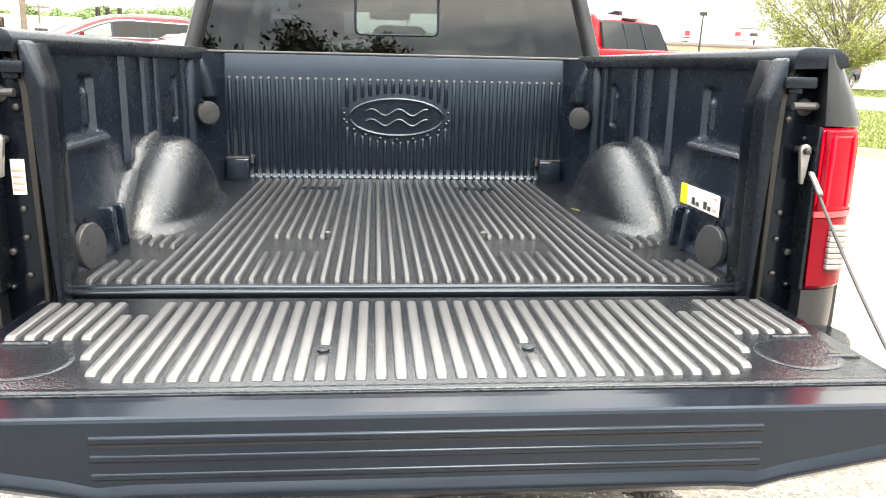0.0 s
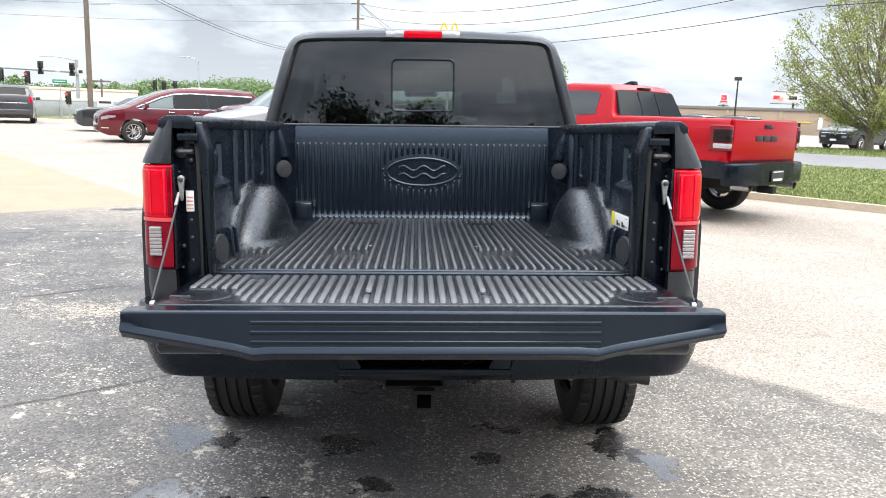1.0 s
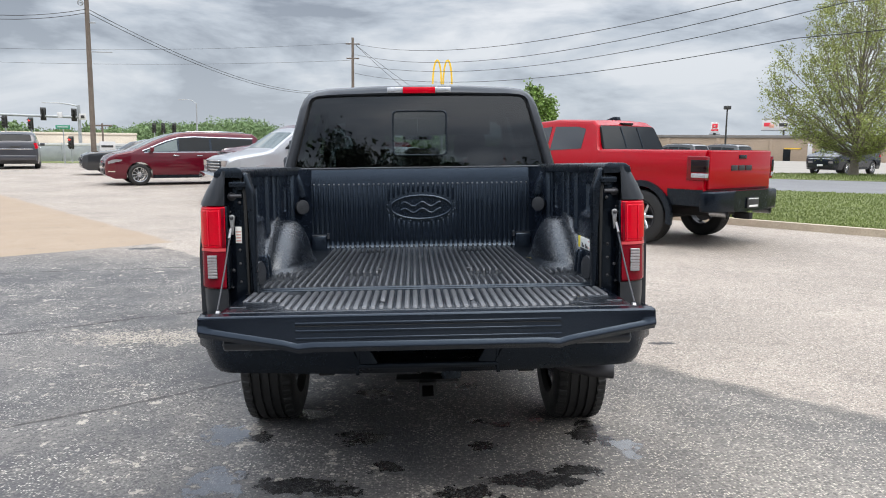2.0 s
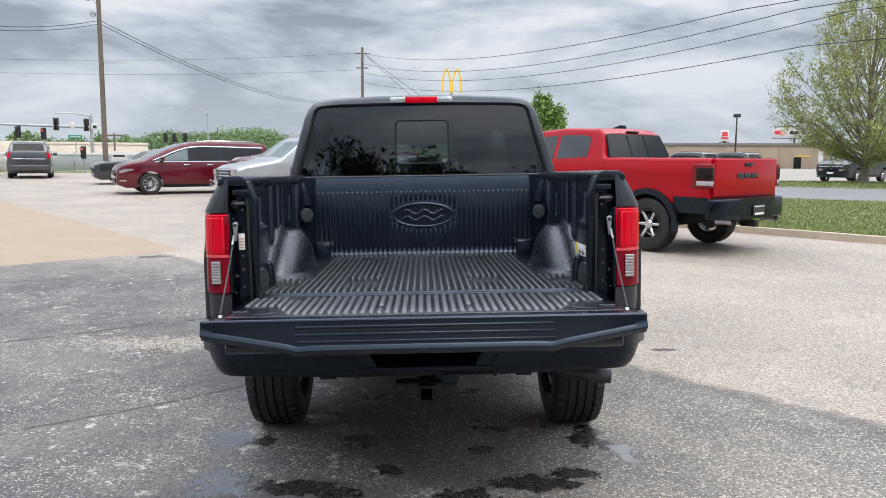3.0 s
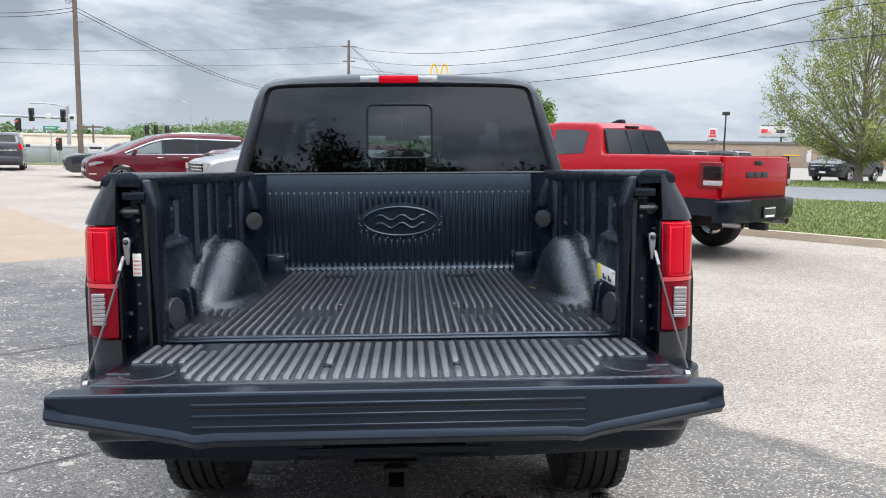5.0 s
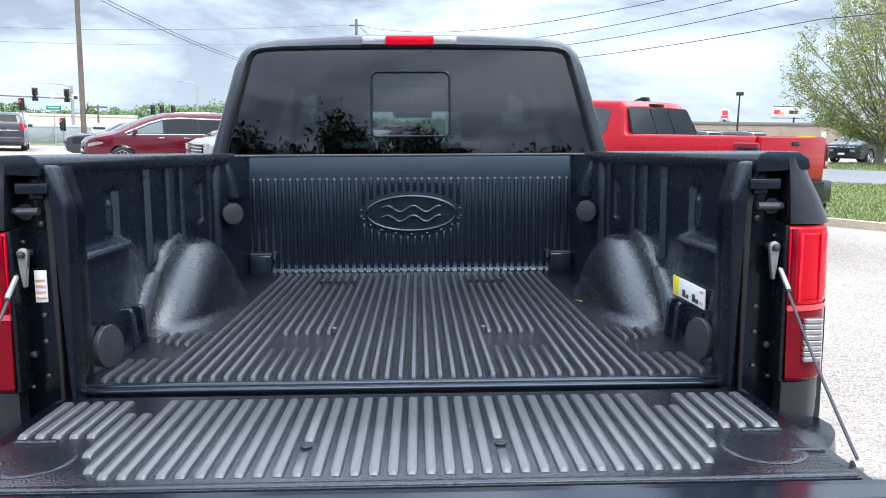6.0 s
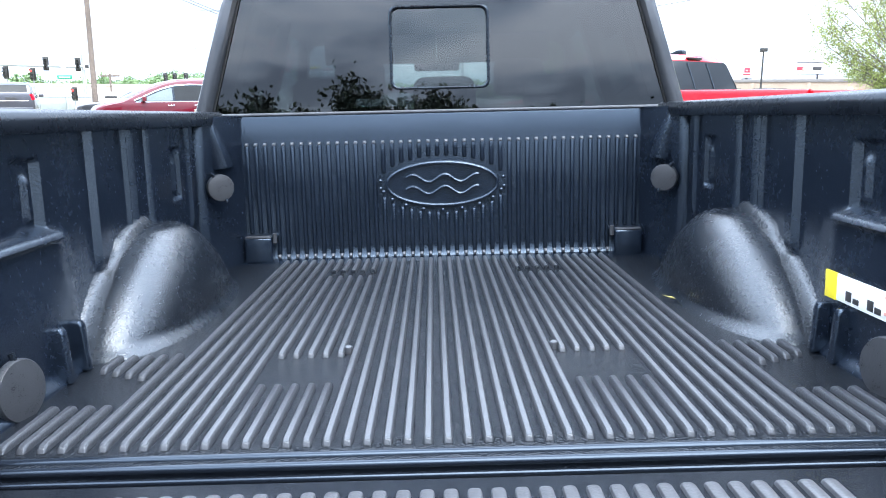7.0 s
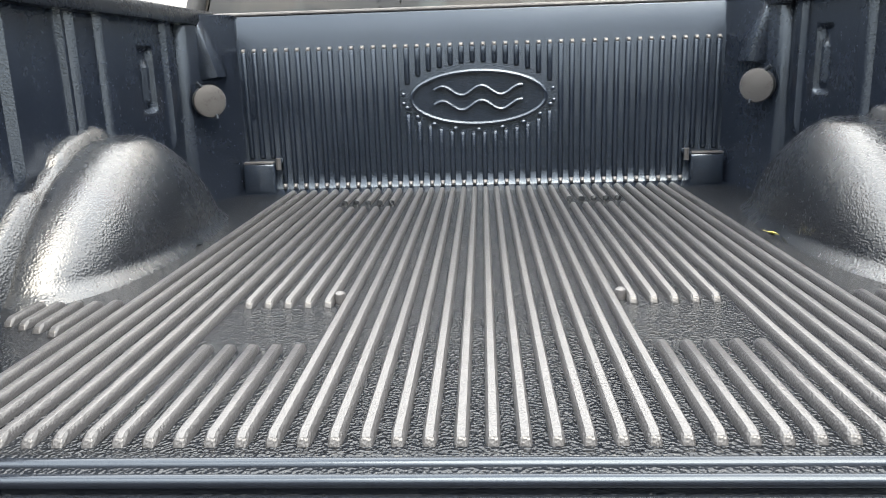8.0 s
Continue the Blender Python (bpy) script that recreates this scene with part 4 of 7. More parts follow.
def pickup(m, paint, label, detailed=False, lights=False, tyre=0.42, drop=0.0):
    """A crew-cab pickup: cab, bed with its own floor, tailgate, bumpers, lamps and wheels."""
    car = thing("pickup_truck", m, label, "truck")
    g = [(0.5, 0.95), (0.7, 0.985), (0.95, 1.0), (1.25, 0.985), (1.42, 0.95), (1.85, 0.80), (2.0, 0.74)]
    cab = Body([(-0.85, 0.56), (2.4, 0.54), (2.85, 0.60)],
               [(-0.85, 1.46), (-0.80, 1.50), (-0.68, 1.86), (-0.55, 1.945), (0.2, 1.97), (0.7, 1.93), (1.0, 1.82), (1.62, 1.38), (1.8, 1.33 - drop * 0.3), (2.6, 1.22 - drop), (2.78, 1.14 - drop), (2.85, 1.0 - drop)],
               [(-0.85, 1.02), (0, 1.03), (1.9, 1.02), (2.5, 0.97), (2.75, 0.90), (2.85, 0.84)], g, [(1.92, 0.42)], 0.50, 0.07, 0.02)
    bed = Body([(-2.86, 0.78), (-2.78, 0.72), (-0.87, 0.60)], [(-2.86, 1.47), (-0.87, 1.465)], [(-2.86, 1.0), (-2.7, 1.03), (-0.87, 1.03)],
               [(0.5, 0.95), (0.7, 0.975), (0.90, 1.0), (1.02, 0.988), (1.16, 0.990), (1.22, 1.002), (1.30, 0.994), (1.40, 0.968), (1.47, 0.93)], [(-1.75, 0.42)], 0.50, 0.05)
    mesh_of("cab", *cab.skin(-0.85, 2.85, 14), paint, car)
    mesh_of("bed", *bed.skin(-2.80, -0.87, 10, 8, 0.92), paint, car)
    bx("bed_gap", [((-0.95, -0.88, 0.6), (0.95, -0.84, 1.40))], "under", car, 0.003)
    for s in (-1, 1):
        pane_part("side_window", [cab.side_pane(-0.46, 0.22, [(-0.46, 1.47), (0.22, 1.43)], [(-0.46, 1.80), (-0.30, 1.84), (0.22, 1.845)], s)], "mid_glass", car)
        pane_part("side_window", [cab.side_pane(0.30, 1.30, [(0.30, 1.425), (1.30, 1.38)], [(0.30, 1.845), (0.75, 1.80), (1.30, 1.42)], s)], "mid_glass", car)
        part("mirror", box(bmesh.new(), (s * 1.0, 1.10, 1.38), (s * 1.28, 1.22, 1.62), 0.04, 3), "trim", car)
        pane_part("headlight", [end_face(cab, 2.85, 0.98 - drop, 1.12 - drop, s * 0.52, s * 0.84, True)], "clear_lens", car)
        lamp = part("tail_light", box(bmesh.new(), (s * 0.926, -2.848, 1.02), (s * 1.038, -2.53, 1.385), 0.022, 3), "tail_glass", car, "dark red tail lamp with smoked centre")
        part("smoked_lens", box(bmesh.new(), (s * 0.955, -2.853, 1.14), (s * 1.043, -2.60, 1.33), 0.012, 2), "smoke_lens", lamp)
        part("reverse_lens", box(bmesh.new(), (s * 0.955, -2.854, 1.062), (s * 1.044, -2.61, 1.130), 0.010, 2), "cargo_lens", lamp)
        if detailed:
            pane_part("lower_trim", [bed.side_pane(-2.80, -2.22, 0.64, 0.885, s, 0.010)], "trim", car)
            pane_part("rocker_trim", [cab.side_pane(-0.84, 1.40, 0.57, 0.68, s, 0.008)], "trim", car)
        for b, ya in ((bed, -1.75), (cab, 1.92)):
            pts = [(s * (b.x(ya, 0.9) + 0.03), ya + 0.515 * math.cos(math.pi * k / 20), 0.42 + 0.515 * math.sin(math.pi * k / 20)) for k in range(-1, 22)]
            ring = []
            for p in pts:
                d = Vector((0, p[1] - ya, p[2] - 0.42)).normalized()
                q = Vector(p)
                ring.append([q - d * 0.035, q + d * 0.055, q + d * 0.06 - Vector((s * 0.05, 0, 0)), q - d * 0.035 - Vector((s * 0.12, 0, 0))])
            pane_part("wheel_flare", [rings_mesh(ring)], "trim" if detailed else paint, car)
    pane_part("windscreen", [cab.top_pane(1.02, 1.60, 0.92)], "light_glass" if not detailed else "car_glass", car)
    q = [(-0.855, -0.872, 1.47), (0.855, -0.872, 1.47), (0.845, -0.862, 1.52), (0.765, -0.722, 1.83), (0.725, -0.702, 1.862), (-0.725, -0.702, 1.862), (-0.765, -0.722, 1.83), (-0.845, -0.862, 1.52)]
    pane_part("rear_window", [(q + [(x, y + 0.05, z) for x, y, z in q], [tuple(range(8)), tuple(range(15, 7, -1))] + [(k, k + 8, (k + 1) % 8 + 8, (k + 1) % 8) for k in range(8)])], "car_glass", car)
    for x in (-0.24, 0.24):
        pane_part("slider_frame", [tube([(x, -0.872, 1.49), (x * 0.97, -0.722, 1.835)], 0.012, 6)], "trim", car)
    bm = box(bmesh.new(), (-0.922, -2.85, 0.885), (0.922, -2.76, 1.462), 0.018, 3)
    gate = part("tailgate", bm, paint, car)
    bx("tailgate_handle", [((-0.10, -2.862, 1.345), (0.13, -2.84, 1.40))], "trim", gate)
    bx("badge", [((-0.32 + k * 0.215, -2.864, 1.165), (-0.13 + k * 0.215, -2.845, 1.245)) for k in range(3)], "dark_steel", gate, 0.02, "three dark badge bars")
    bump = bmesh.new()
    prism(bump, [(-1.02, -2.74), (-1.02, -2.86), (-0.96, -2.96), (-0.86, -3.01), (-0.5, -3.05), (0.5, -3.05), (0.86, -3.01), (0.96, -2.96), (1.02, -2.86), (1.02, -2.74)], "z", 0.555, 0.868, 0.040, 3)
    bumper = part("rear_bumper", bump, "satin_black" if detailed else "chrome", car)
    part("bumper_valance", boxes(((-0.62, -2.98, 0.54), (0.62, -2.70, 0.64)), bevel=0.03), "under", bumper)
    bx("number_plate", [((-0.17, -3.075, 0.60), (0.17, -3.058, 0.76))], "dark_print", bumper, 0.003)
    bx("plate_writing", [((-0.13, -3.081, 0.615), (0.13, -3.074, 0.645)), ((-0.15, -3.081, 0.735), (0.15, -3.074, 0.748))], "white_print", bumper, 0.001)
    for s in (-1, 1):
        pane_part("exhaust_tip", [lathe([(0.055, -3.02), (0.055, -2.75), (0.045, -2.75), (0.045, -3.02)], 20, "y")], "steel", car).location = (s * 0.66, 0.0, 0.528)
    bx("hitch", [((-0.05, -3.05, 0.42), (0.05, -2.8, 0.52))], "under", car)
    bx("underbody", [((-0.55, -2.7, 0.46), (0.55, 2.5, 0.70)), ((-0.75, -1.80, 0.36), (0.75, -1.70, 0.48)), ((-0.75, 1.87, 0.36), (0.75, 1.97, 0.48))], "under", car, 0.02)
    bx("grille", [((-0.5, 2.84, 0.80 - drop), (0.5, 2.89, 1.10 - drop))], "trim", car)
    bx("grille_bars", [((-0.52, 2.87, 0.80 - drop + k * 0.075), (0.52, 2.905, 0.825 - drop + k * 0.075)) for k in range(5)], "chrome", car)
    bx("front_bumper", [((-0.98, 2.72, 0.55), (0.98, 2.96, 0.78))], "chrome" if not detailed else "trim", car, 0.05)
    bx("brake_lamp", [((-0.16, -0.70, 1.885), (0.16, -0.64, 1.92))], "smoke_lens", car)
    if detailed:
        bm = bmesh.new()
        prism(bm, [(-0.52, 1.95), (-0.26, 1.95), (-0.28, 1.985), (-0.42, 2.03), (-0.50, 2.03)], "x", -0.05, 0.05, 0.012)
        part("roof_antenna", bm, "trim", car)
        bx("step_bar", [((s * 0.98 - 0.05, -0.6, 0.44), (s * 0.98 + 0.05, 1.3, 0.50)) for s in (-1, 1)], "trim", car, 0.02)
    if lights:
        for k in range(5):
            part("cab_lamp", box(bmesh.new(), (-0.45 + k * 0.21, 0.3, 1.975), (-0.35 + k * 0.21, 0.42, 2.02), 0.015), "yellow_print", car)
    wheels_of(car, (-1.75, 1.92), 0.88, tyre, 0.28, 0.24, "alloy", 6, detailed)
    return car


def stand(x, y, heading, scale=1.0):
    """A pose on the lot; heading in degrees from straight ahead, positive to the left."""
    return pose(x, y, gz(x, y), 0, 0, heading)


# ---- the black pickup ----
TRUCK = LEVEL @ Matrix.Translation((0.014, 0, 0.93)) @ pose(0, 0, 0, 0, 0, 0.49) @ pose(0, 0, 0, -1.6, 0, 0) @ Matrix.Translation((0, 0, -0.93))
PITCH = 0.0325
FLOOR, RAIL, WALL = 0.930, 1.465, 1.672


def liner_floor(truck):
    pairs, ribs = [], []
    # the sheet, with a rolled rear lip
    prof = [(1.665, FLOOR), (0.02, FLOOR), (0.004, FLOOR + 0.003), (-0.012, FLOOR + 0.001), (-0.016, FLOOR - 0.008), (-0.012, FLOOR - 0.02), (-0.012, FLOOR - 0.05), (0.05, FLOOR - 0.05), (1.665, FLOOR - 0.02)]
    pairs.append(rings_mesh([[(x, y, z) for y, z in prof] for x in (-0.80, -0.775, 0, 0.775, 0.80)]))
    for k in range(46):
        x = (k - 22.5) * PITCH
        a = abs(x)
        if a > 0.625:
            spans = [(0.045, 0.235), (0.375 + (a - 0.62) * 0.5, 0.535)]
        elif 0.24 < a < 0.385:
            spans = [(0.045, 0.325), (0.505, 1.345), (1.405, 1.640)]
        elif a > 0.60:
            spans = [(0.045, 0.54), ]
        else:
            spans = [(0.045, 1.640)]
        for y0, y1 in spans:
            ribs.append(((x, round(y0, 3), FLOOR), (x, round(y1, 3), FLOOR)))
    for s in (-1, 1):
        pairs.append(disc((s * 0.228, 0.535, FLOOR), (0, 0, 1), 0.009, 0.010, 12, 0.005))
        for k in range(5):
            pairs.append(disc((s * (0.2438 + k * PITCH), 1.412, FLOOR), (0, 0, 1), 0.008, 0.012, 12, 0.002))
    pairs.append(rib((-0.775, 0.018, FLOOR), (0.775, 0.018, FLOOR), (0, 0, 1), 0.014, 0.007))
    floor = mesh_of("bed_floor", *join(*pairs), "liner", truck, "ribbed black plastic bed floor liner")
    for y, z, r in ((0.008, FLOOR + 0.0015, 0.0075), (-0.013, FLOOR - 0.004, 0.0070), (-0.0145, FLOOR - 0.024, 0.0060)):
        mesh_of("lip_bead", *tube([(-0.79, y, z), (-0.3, y, z), (0.3, y, z), (0.79, y, z)], r, 12), "gate_trim", floor)
    # studs and ribs take the pale rib grey, which paints sheen on their tops
    for s in (-1, 1):
        mesh_of("stud", *disc((s * 0.228, 0.535, FLOOR), (0, 0, 1), 0.0095, 0.016, 14, 0.003), "rib", floor)
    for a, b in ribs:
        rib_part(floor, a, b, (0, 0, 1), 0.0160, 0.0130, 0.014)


def emblem_stroke(points, radius):
    return tube([(x, WALL - 0.010, z) for x, z in points], radius, 8)


def liner_front(truck):
    pairs, ribs = [], []
    # plain sheet with cove at its foot and a rolled top
    prof = [(WALL - 0.045, FLOOR), (WALL - 0.030, FLOOR + 0.003), (WALL - 0.012, FLOOR + 0.012), (WALL - 0.003, FLOOR + 0.030), (WALL, FLOOR + 0.06), (WALL, 1.385), (WALL + 0.004, 1.40), (WALL + 0.006, RAIL - 0.012),
            (WALL + 0.010, RAIL - 0.003), (WALL + 0.020, RAIL), (WALL + 0.045, RAIL), (WALL + 0.045, FLOOR)]
    pairs.append(rings_mesh([[(x, y, z) for y, z in prof] for x in (-0.815, -0.3, 0.3, 0.815)]))
    cz, ra, rb = 1.204, 0.232, 0.100
    for k in range(44):
        x = (k - 21.5) * PITCH
        z0, z1 = FLOOR + 0.016, 1.362
        if abs(x) > 0.625:
            z0 = 1.035
        e = 1 - (x / ra) ** 2
        spans = [(z0, z1)]
        if e > 0.02:
            h = rb * math.sqrt(e)
            spans = [(z0, cz - h), (cz + h, z1)]
        for a, b in spans:
            ribs.append(((x, WALL, round(a, 3)), (x, WALL, round(b, 3))))
    for s in (-1, 1):
        bm = box(bmesh.new(), (s * 0.622, WALL - 0.040, FLOOR), (s * 0.722, WALL + 0.01, 1.026), 0.010, 3)
        bm.verts.index_update()
        pairs.append(([tuple(v.co) for v in bm.verts], [tuple(v.index for v in f.verts) for f in bm.faces]))
        bm.free()
        pairs.append(disc((s * 0.607, WALL - 0.012, 1.030), (0, -1, 0.2), 0.008, 0.010, 12))
    wall = mesh_of("front_liner", *join(*pairs), "wall_liner", truck, "ribbed black plastic front bed liner with a moulded oval")
    for a, b in ribs:
        rib_part(wall, a, b, (0, -1, 0), 0.0165, 0.0115, 0.013, "wall_liner")
        # pale nubs at the rib ends paint the highlights seen there
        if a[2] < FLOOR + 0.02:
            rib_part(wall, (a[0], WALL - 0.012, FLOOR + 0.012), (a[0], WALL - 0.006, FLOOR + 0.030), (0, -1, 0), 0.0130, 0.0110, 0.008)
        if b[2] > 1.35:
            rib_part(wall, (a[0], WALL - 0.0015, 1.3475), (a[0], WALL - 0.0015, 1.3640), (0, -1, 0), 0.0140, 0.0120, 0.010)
    # pale strips on the brackets paint the light their top edges catch
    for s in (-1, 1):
        part("bracket_glint", box(bmesh.new(), (s * 0.626, WALL - 0.0405, 1.0235), (s * 0.718, WALL - 0.012, 1.0300), 0.003), "rib", wall)
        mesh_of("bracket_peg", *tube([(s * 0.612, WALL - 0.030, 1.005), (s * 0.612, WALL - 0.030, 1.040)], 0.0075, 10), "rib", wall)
    # pale bead added as the highlight along the upper edge
    mesh_of("edge_glint", *tube([(-0.80, WALL + 0.008, RAIL - 0.002), (0, WALL + 0.008, RAIL - 0.002), (0.80, WALL + 0.008, RAIL - 0.002)], 0.006, 10), "rib", wall)
    # oval emblem, with plain flowing strokes in place of its writing
    ring = [(0.200 * math.cos(2 * math.pi * k / 64), cz + 0.077 * math.sin(2 * math.pi * k / 64)) for k in range(64)]
    rings = []
    for x, z in ring:
        d = Vector((x / 0.04, 0, (z - cz) / 0.0059)).normalized()
        c = Vector((x, WALL, z))
        rings.append([c - d * 0.007, c - d * 0.005 + Vector((0, -0.011, 0)), c + Vector((0, -0.013, 0)), c + d * 0.005 + Vector((0, -0.011, 0)), c + d * 0.007])
    rings.append(rings[0])
    plate = [(0.194 * math.cos(2 * math.pi * k / 64), WALL - 0.003, cz + 0.072 * math.sin(2 * math.pi * k / 64)) for k in range(64)]
    strokes = [[(-0.125 + 0.25 * k / 60, a * math.sin(k / 60 * 6.283 * 2.25 + ph) + dz) for k in range(61)] for a, ph, dz in ((0.013, 0.3, 0.020), (0.013, 0.3, -0.022))]
    pairs = [rings_mesh(rings, False, False), (plate, [tuple(range(64))[::-1]])]
    for st in strokes:
        pairs.append(emblem_stroke([(x * 1.05, cz + z * 1.02) for x, z in st], 0.0055))
    for k in range(9):
        a = math.radians(196 + k * 18.5)
        pairs.append(disc((0.222 * math.cos(a), WALL, cz + 0.096 * math.sin(a)), (0, -1, 0), 0.007, 0.011, 10, 0.002))
    for a in (12, -8, 172, 188):
        a = math.radians(a)
        pairs.append(disc((0.226 * math.cos(a), WALL, cz + 0.098 * math.sin(a)), (0, -1, 0), 0.006, 0.010, 10, 0.002))
    mesh_of("emblem", *join(*pairs), "wall_liner", wall, "raised oval badge with flowing strokes")


def side_relief(y, z):
    """How far the side liner stands in from its base, in metres."""
    d = 0.0
    # lower half steps in behind the wheel well, with a soft ledge
    fade = smooth01(y, 0.66, 0.34)
    d += 0.010 * smooth01(z, 1.235, 1.215) * smooth01(y, 0.56, 0.47)
    d += 0.021 * smooth01(z, 1.225, 1.055) * fade
    # ledge under the pocket
    d += 0.020 * smooth01(abs(z - 1.222), 0.016, 0.005) * smooth01(y, 0.12, 0.15) * smooth01(y, 0.50, 0.47)
    # broad flutes
    for c, w, h in ((0.69, 0.030, 0.016), (1.05, 0.032, 0.016), (1.40, 0.030, 0.014)):
        d += h * smooth01(abs(y - c), w, w - 0.012) * smooth01(z, 1.08, 1.14)
    # narrow ridges
    for c in (0.872, 0.918):
        d += 0.013 * smooth01(abs(y - c), 0.010, 0.003) * smooth01(z, 1.10, 1.15)
    # pockets
    for c, w, z0, z1, depth in ((0.40, 0.055, 1.232, 1.385, 0.017), (1.27, 0.045, 1.205, 1.37, 0.017)):
        inside = smooth01(abs(y - c), w, w - 0.010) * smooth01(z, z0, z0 + 0.012) * smooth01(z, z1, z1 - 0.012)
        d -= depth * inside
        d += 0.010 * smooth01(abs(y - c - 0.02), 0.016, 0.008) * smooth01(z, z0 + 0.02, z0 + 0.03) * smooth01(z, z1 - 0.03, z1 - 0.05) * inside
    # foot cove
    d += 0.020 * smooth01(z, FLOOR + 0.030, FLOOR)
    return d


def liner_side(truck, s):
    x0 = 0.826
    y0, y1 = 0.03, 1.50
    v, f = sheet(245, 84, lambda u, w: (s * (x0 - side_relief(y0 + (y1 - y0) * u, FLOOR - 0.005 + (RAIL - 0.014 - FLOOR) * w)), y0 + (y1 - y0) * u, FLOOR - 0.005 + (RAIL - 0.014 - FLOOR) * w))
    if s < 0:
        f = [q[::-1] for q in f]
    side = mesh_of("side_liner", v, f, "side_liner", truck, "moulded black plastic side liner with flutes and pockets")
    # slanted corner towards the front
    bm = bmesh.new()
    prism(bm, [(s * 0.704, WALL + 0.01), (s * 0.724, WALL - 0.004), (s * 0.800, 1.475), (s * 0.830, 1.46), (s * 0.83, WALL + 0.01)], "z", FLOOR - 0.01, RAIL - 0.004, 0.010, 3)
    part("corner_liner", bm, "side_liner", truck)
    bm = bmesh.new()
    prism(bm, [(s * 0.730, 1.285), (s * 0.792, 1.275), (s * 0.792, RAIL - 0.008), (s * 0.780, RAIL - 0.008)], "y", 1.520, 1.62, 0.008)
    part("corner_facet", bm, "side_liner", truck)
    cap = mesh_of("tie_down_cap", *disc((s * 0.758, 1.500, 1.222), (-s * 0.55, -0.83, 0), 0.046, 0.018, 28, 0.002), "cap_plastic", truck, "round tie-down cover")
    mesh_of("cap_tab", *tube([(s * 0.768, 1.478, 1.262), (s * 0.778, 1.470, 1.274)], 0.006), "trim", cap)
    mesh_of("cap_tab", *tube([(s * 0.735, 1.490, 1.185), (s * 0.733, 1.488, 1.174)], 0.005), "trim", cap)
    # upright bars behind the wheel well
    for y, top in ((0.380, 1.046), (0.462, 1.040)):
        bm = bmesh.new()
        prism(bm, [(s * 0.765, FLOOR), (s * 0.805, FLOOR), (s * 0.805, top), (s * 0.779, top), (s * 0.773, top - 0.012)], "y", y - 0.011, y + 0.011, 0.005, 3)
        part("stake_bar", bm, "side_liner", truck)
    low = mesh_of("tie_down_cap", *disc((s * 0.782, 0.205, 0.980), (-s * 0.975, -0.22, 0.05), 0.058, 0.014, 28, 0.002), "cap_plastic", truck, "round tie-down cover")
    mesh_of("cap_housing", *disc((s * 0.812, 0.211, 0.980), (-s * 0.975, -0.22, 0.05), 0.050, 0.031, 24), "under", low)
    mesh_of("cap_tab", *tube([(s * 0.780, 0.203, 1.036), (s * 0.784, 0.203, 1.050)], 0.006), "trim", low)
    # wheel well: a broad rounded arch with a nearly flat inner face
    rings = []
    for q in (0.0, 0.06, 0.12, 0.20, 0.28, 0.36, 0.46, 0.56, 0.63, 0.69, 0.74, 0.79, 0.83, 0.865, 0.895, 0.92, 0.945, 0.965, 0.98, 0.99, 0.996, 0.9995):
        sc = 1 - 0.13 * ((0.20 - q) / 0.20) ** 2 if q < 0.20 else (1 - ((q - 0.20) / 0.80) ** 2.6) ** (1 / 2.1)
        ring = []
        for j in range(65):
            a = math.pi * j / 64
            c = math.cos(a)
            z = 0.268 * sc * max(0.0, 1 - abs(c) ** 1.45) ** (1 / 1.45)
            foot = 0.020 * smooth01(z, 0.034, 0.0)
            ring.append((s * (0.828 - 0.192 * q - foot * q), 0.955 - (0.430 * sc + foot) * c, FLOOR - 0.008 + min(z, 0.246 + 0.012 * (0.6 - q))))
        rings.append(ring)
    v, f = rings_mesh(rings, False, False)
    well = mesh_of("wheel_well", v, f, "well_liner", truck, "bulging black plastic wheel well cover", 50)
    # stepped, sloping flange where the cover meets the side, with scallops at the flutes
    rings = []
    for j in range(121):
        a = math.pi * j / 120
        bite = max(smooth01(abs(j / 120 - m), 0.050, 0.022) for m in (0.335, 0.56))
        step = 1.120 - 0.060 * bite - 0.02 * smooth01(j / 120, 0.42, 0.5)
        c = Vector((s * 0.826, 0.955 - 0.428 * step * math.cos(a), FLOOR - 0.01 + 0.252 * step * max(0.0, 1 - abs(math.cos(a)) ** 1.5) ** (1 / 1.5)))
        d = Vector((0, -math.cos(a), math.sin(a)))
        rings.append([c - d * 0.075 + Vector((-s * 0.050, 0, 0)), c - d * 0.030 + Vector((-s * 0.030, 0, 0)), c - d * 0.007 + Vector((-s * 0.020, 0, 0)), c + Vector((-s * 0.012, 0, 0)), c + d * 0.005 + Vector((s * 0.02, 0, 0)), c - d * 0.075 + Vector((s * 0.02, 0, 0))])
    mesh_of("well_flange", *rings_mesh(rings), "well_liner", well, smooth=50)


